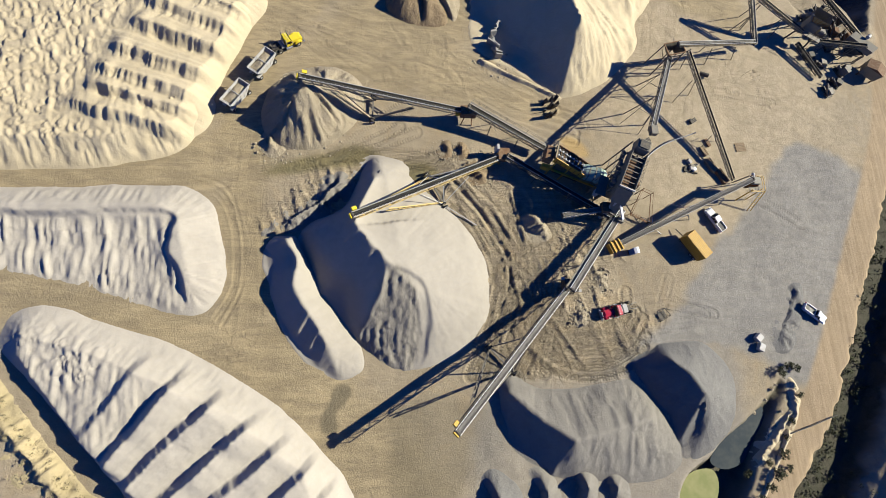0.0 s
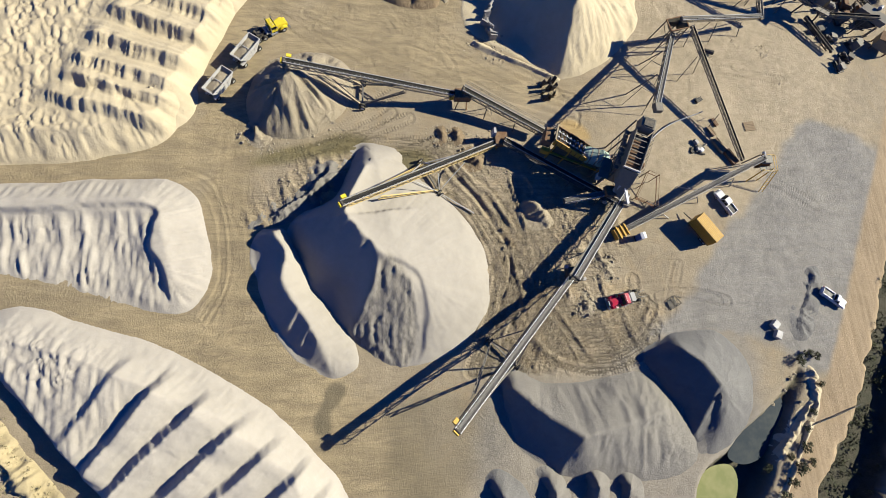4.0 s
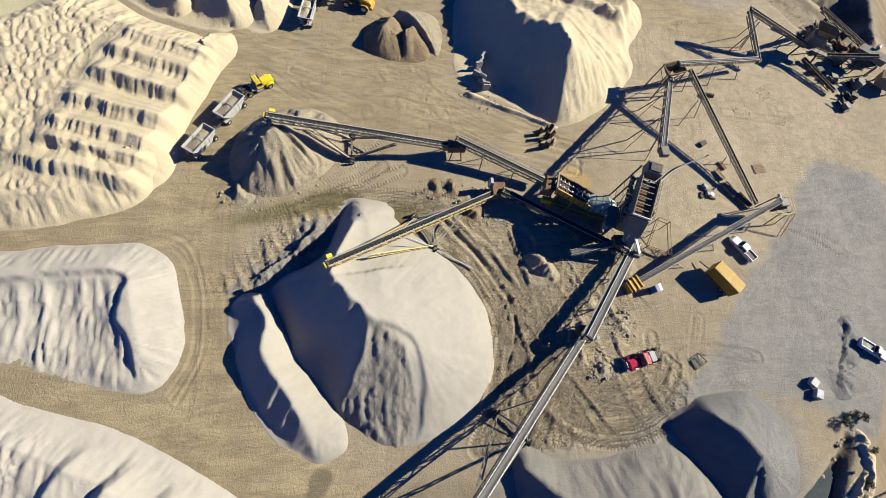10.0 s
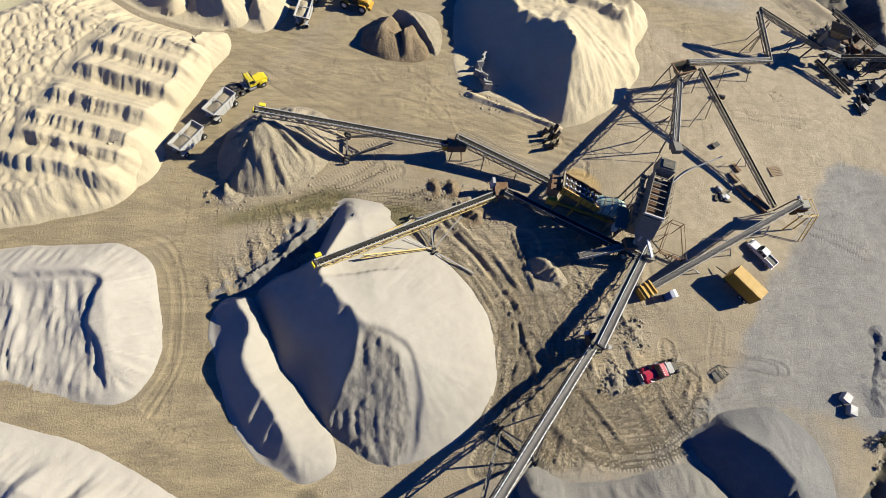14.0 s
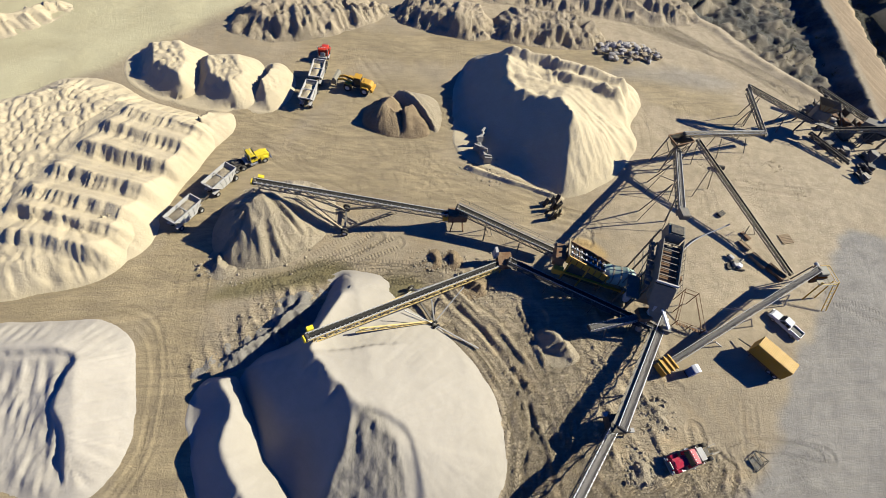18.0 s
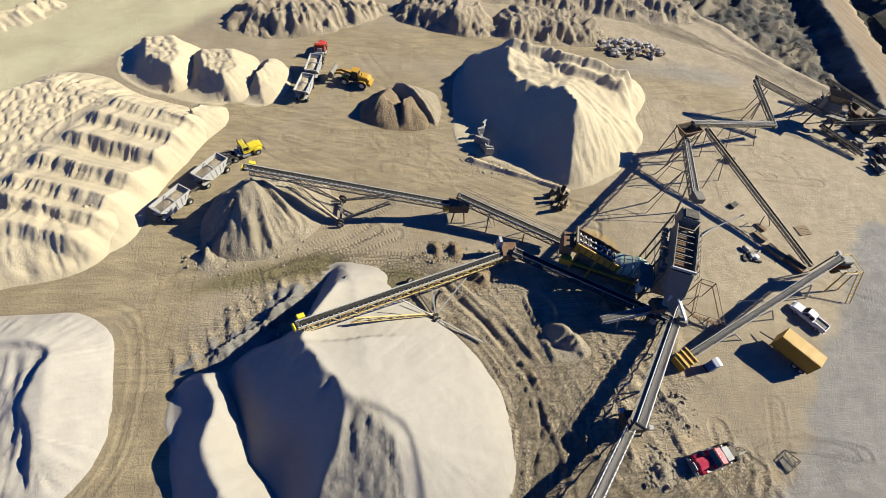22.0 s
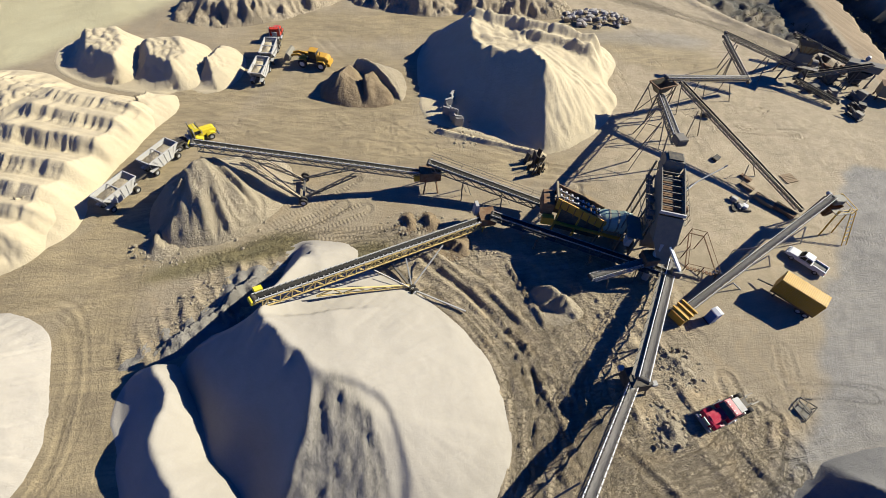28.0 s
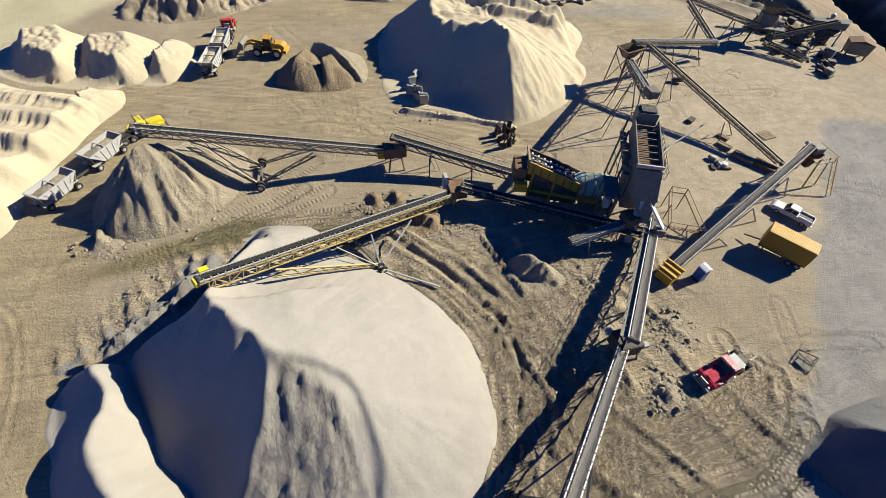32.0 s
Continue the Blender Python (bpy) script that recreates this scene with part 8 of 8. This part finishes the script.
for lab, lo, hi, wd in (("dark conveyor descending from the crusher", (92.6, 49.6, 2.2), (98.6, 41.4, 1.2), 1.0), ("dusty conveyor between the crusher and screen", (96.5, 51.0, 2.0), (107.6, 47.2, 6.2), 1.0), ("dark conveyor beside the ditch road", (99.0, 62.0, 5.6), (111.0, 52.0, 3.0), 1.0), ("brown stub conveyor at the crusher feed", (104.5, 60.5, 2.4), (96.0, 56.2, 7.4), 1.0)):
    cc, atc, Lc = conveyor("plant_conveyor", lab, lo, hi, 0.5, 0.6, DARKSTEEL if "dark" in lab else TANSTEEL, BELT, bay=2.2)
    for s in (Lc * 0.3, Lc * 0.75):
        for k in (-1, 1):
            p = atc(s, 0.7 * k, -0.9)
            strut("leg", p, (p.x + 0.5 * k, p.y + 0.4 * k, 0), 0.16, STEEL, cc)
SC = base("screen_box", 107.5, 48.5, 0, -55, "grey vibrating screen on a braced steel frame", "screening plant")
bm = prism(bmesh.new(), [(-3.2, 4.0), (-3.2, 5.4), (3.2, 6.6), (3.2, 5.2)], -1.3, 1.3)
part("screen_body", bm, KHAKI, SC)
for x in (-2.8, 0, 2.8):
    for y in (-1.4, 1.4):
        part("leg", bar(bmesh.new(), (x, y, 4.8), (x, y * 1.2, 0), 0.24), STEEL, SC)
    part("cross_brace", bar(bmesh.new(), (x, -1.5, 4.0), (x, 1.5, 0.8), 0.12), STEEL, SC)
for y in (-1.5, 1.5):
    part("long_brace", bar(bmesh.new(), (-2.8, y, 0.8), (2.8, y, 4.2), 0.14), STEEL, SC)
part("under_hopper", prism(bmesh.new(), [(-2.4, 3.9), (2.4, 4.6), (0.8, 2.0), (-0.8, 2.0)], -1.1, 1.1), DARKSTEEL, SC)
part("motor", rod(bmesh.new(), (-0.4, 1.3, 6.3), (-0.4, 2.3, 6.3), 0.45, 12), PALEGREY, SC)
for k, (x, y) in enumerate(((103, 40.5), (100.5, 38.0), (105.4, 43.6), (109.5, 54.0), (104.0, 57.0), (99.5, 45.5), (108, 58.5), (97.5, 47.6), (103.6, 51.0), (100.6, 56.6), (98.4, 58.6), (102.2, 60.6), (106.4, 55.6), (105.2, 51.6), (110.6, 50.4), (107.4, 44.6), (101.6, 53.8))):
    b = base("machine_skid", x, y, gz(x, y), rng.uniform(0, 180), "grey machinery skid with pipes and motor", "machinery", "plant machinery")
    part("skid_frame", box(bmesh.new(), -1.6, 1.6, -0.9, 0.9, 0.0, 0.3), DARKSTEEL, b)
    part("housing", box(bmesh.new(), -1.3, 0.4, -0.7, 0.7, 0.3, rng.uniform(1.4, 2.6), 0.08), rng.choice([KHAKI, DARKSTEEL, STEEL, RUST]), b)
    part("motor", rod(bmesh.new(), (0.5, 0, 0.9), (1.5, 0, 0.9), 0.42, 12), rng.choice([STEEL, DARKSTEEL]), b)
    part("pipe", rod(bmesh.new(), (-1.5, 0.8, 0.5), (1.6, 0.8, 1.9), 0.13, 8), STEEL, b)
BN = base("storage_bin", 113.2, 43.6, gz(113.2, 43.6), -35, "tan corrugated storage bin on short legs", "bin")
part("bin_body", prism(bmesh.new(), [(-2.4, 3.4), (2.4, 3.4), (2.1, 1.0), (-2.1, 1.0)], -1.4, 1.4), TANSTEEL, BN)
part("bin_roof", prism(bmesh.new(), [(-2.5, 3.4), (0, 4.0), (2.5, 3.4)], -1.5, 1.5), RUST, BN, "rusty sheet roof")
for x in (-1.9, 1.9):
    for y in (-1.2, 1.2):
        part("leg", bar(bmesh.new(), (x, y, 1.4), (x, y, 0), 0.25), RUST, BN)
for k in range(12):
    part("wall_rib", bar(bmesh.new(), (-2.2 + 0.4 * k, -1.44, 3.3), (-1.95 + 0.355 * k, -1.44, 1.1), 0.1), TANSTEEL, BN)

# ---- water, scrub ----
# matte blue-black colour for the flat sheet laid in the creek hollow
DARKFLAT, _t, _b = material("dark_matte_flat", 0.55)
_b.inputs["Specular IOR Level"].default_value = 0.05
_t.links.new(mix(_t, ramp(_t, noise_node(_t, 0.3, 3), 0.4, 0.65), (0.022, 0.030, 0.036), (0.040, 0.046, 0.046)), _b.inputs["Base Color"])
bumped(_t, _b, noise_node(_t, 3.0, 2), 0.01)
for ring, level, mt, lab in (([(55, -45.4), (58, -42), (62, -38), (65.9, -35.2), (68.6, -35.6), (68.6, -38.4), (65.4, -42), (62.4, -46), (58, -47.2)], -1.5, DARKFLAT, "dark flat patch in the creek hollow"),
                             ([(46, -57), (46.6, -51.2), (49.8, -47.4), (54.6, -46.8), (56, -49.4), (54.6, -53.4), (51, -58)], -1.2, WATER, "murky green pond beside the gravel heaps")):
    pw = smooth(ring, 5)
    bm = bmesh.new()
    bm.faces.new([bm.verts.new((x, y, level)) for x, y in pw])
    tagged(part("pond", bm, mt), lab, "pond", kind="structure")


def leaf_clump(bm, c, r, n, flat=0.8):
    for _ in range(n):
        d = Vector((rng.gauss(0, 1), rng.gauss(0, 1), rng.gauss(0, 1)))
        d.normalize()
        p = Vector(c) + Vector((d.x, d.y, d.z * flat)) * r * rng.uniform(0.45, 1.0)
        a = Vector((rng.gauss(0, 1), rng.gauss(0, 1), rng.gauss(0, 0.6)))
        a.normalize()
        b = a.cross(d)
        if b.length < 0.1:
            continue
        b.normalize()
        s = r * rng.uniform(0.16, 0.3)
        bm.faces.new([bm.verts.new(p + a * s), bm.verts.new(p + b * s * 0.6), bm.verts.new(p - a * s), bm.verts.new(p - b * s * 0.6)])


def bush(x, y, size):
    b = base("bush", x, y, gz(x, y), rng.uniform(0, 360), "dusty olive-green scrub bush on the bank", "bush", "scrub bushes")
    bm = bmesh.new()
    tips = []
    for k in range(5):
        a = k * 1.256 + rng.uniform(-0.3, 0.3)
        tip = Vector((math.cos(a) * size * 0.5, math.sin(a) * size * 0.5, size * rng.uniform(0.5, 0.9)))
        m, L = between((0, 0, 0), tip)
        bmesh.ops.create_cone(bm, cap_ends=True, segments=6, radius1=0.09 * size, radius2=0.03 * size, depth=L, matrix=m @ Matrix.Translation((0, 0, L / 2)))
        tips.append(tip)
    part("trunk", bm, WOOD, b)
    bm = bmesh.new()
    for tip in tips + [Vector((0, 0, size * 0.85))]:
        leaf_clump(bm, tip, size * rng.uniform(0.3, 0.5), 60)
    part("crown", bm, LEAF, b)


for x, y, s in ((72.6, -28.6, 1.5), (74.8, -27.6, 1.3), (76.6, -28.2, 1.1), (76.6, -33.6, 0.9), (73.6, -38.6, 0.9), (69.8, -44.6, 1.5), (67.6, -48, 1.7), (65.4, -50.4, 1.4), (70.6, -47.4, 1.1), (66.2, -46, 1.0), (71.4, -41.6, 0.9), (62.4, -48.2, 1.2), (63.5, -53, 1.6)):
    bush(x, y, s)
bm = bmesh.new()
ditch = smooth(DITCH, 10, False)
for k in range(520):
    c = ditch[rng.randrange(len(ditch))] + np.array([rng.gauss(0, 3.2), rng.gauss(0, 2.5)])
    if c[1] > 150:
        continue
    leaf_clump(bm, (c[0], c[1], gz(c[0], c[1]) + 0.4), rng.uniform(0.5, 1.3), 16, 0.7)
for k in range(120):
    x, y = rng.uniform(92, 135), rng.uniform(60, 125)
    if signed(np.array([x]), np.array([y]), DARKBANK)[0][0] < 2 or rng.random() < 0.35:
        continue
    leaf_clump(bm, (x, y, gz(x, y) + 0.3), rng.uniform(0.5, 1.2), 14, 0.6)
tagged(part("ditch_scrub", bm, LEAF), "dusty green scrub growing along the ditch", "scrub", kind="stuff")
bm = bmesh.new()
for k in range(260):
    u = rng.random()
    x, y = -78 + 30 * u + rng.gauss(0, 1.4), -22 - 34 * u + rng.gauss(0, 1.6)
    leaf_clump(bm, (x, y, gz(x, y) + 1.0), rng.uniform(0.2, 0.45), 14, 0.5)
tagged(part("dry_grass", bm, STRAW), "tufts of dry grass on the earth bank", "grass", kind="stuff")

# thin black strip over the track, drawn for the cast shadow of a pole
cu = bpy.data.curves.new("pole_shadow_line", "CURVE")
cu.dimensions, cu.bevel_depth = "3D", 0.09
sp = cu.splines.new("POLY")
sp.points.add(2)
for pt, co in zip(sp.points, ((72.1, -41.2, 0.25), (78.5, -39.7, 0.3), (84.7, -38.0, 0.25))):
    pt.co = (*co, 1)
cu.materials.append(BLACK)
tagged(new("pole_shadow_line", cu), "thin black line across the track standing for a pole shadow", "pole_shadow_line")
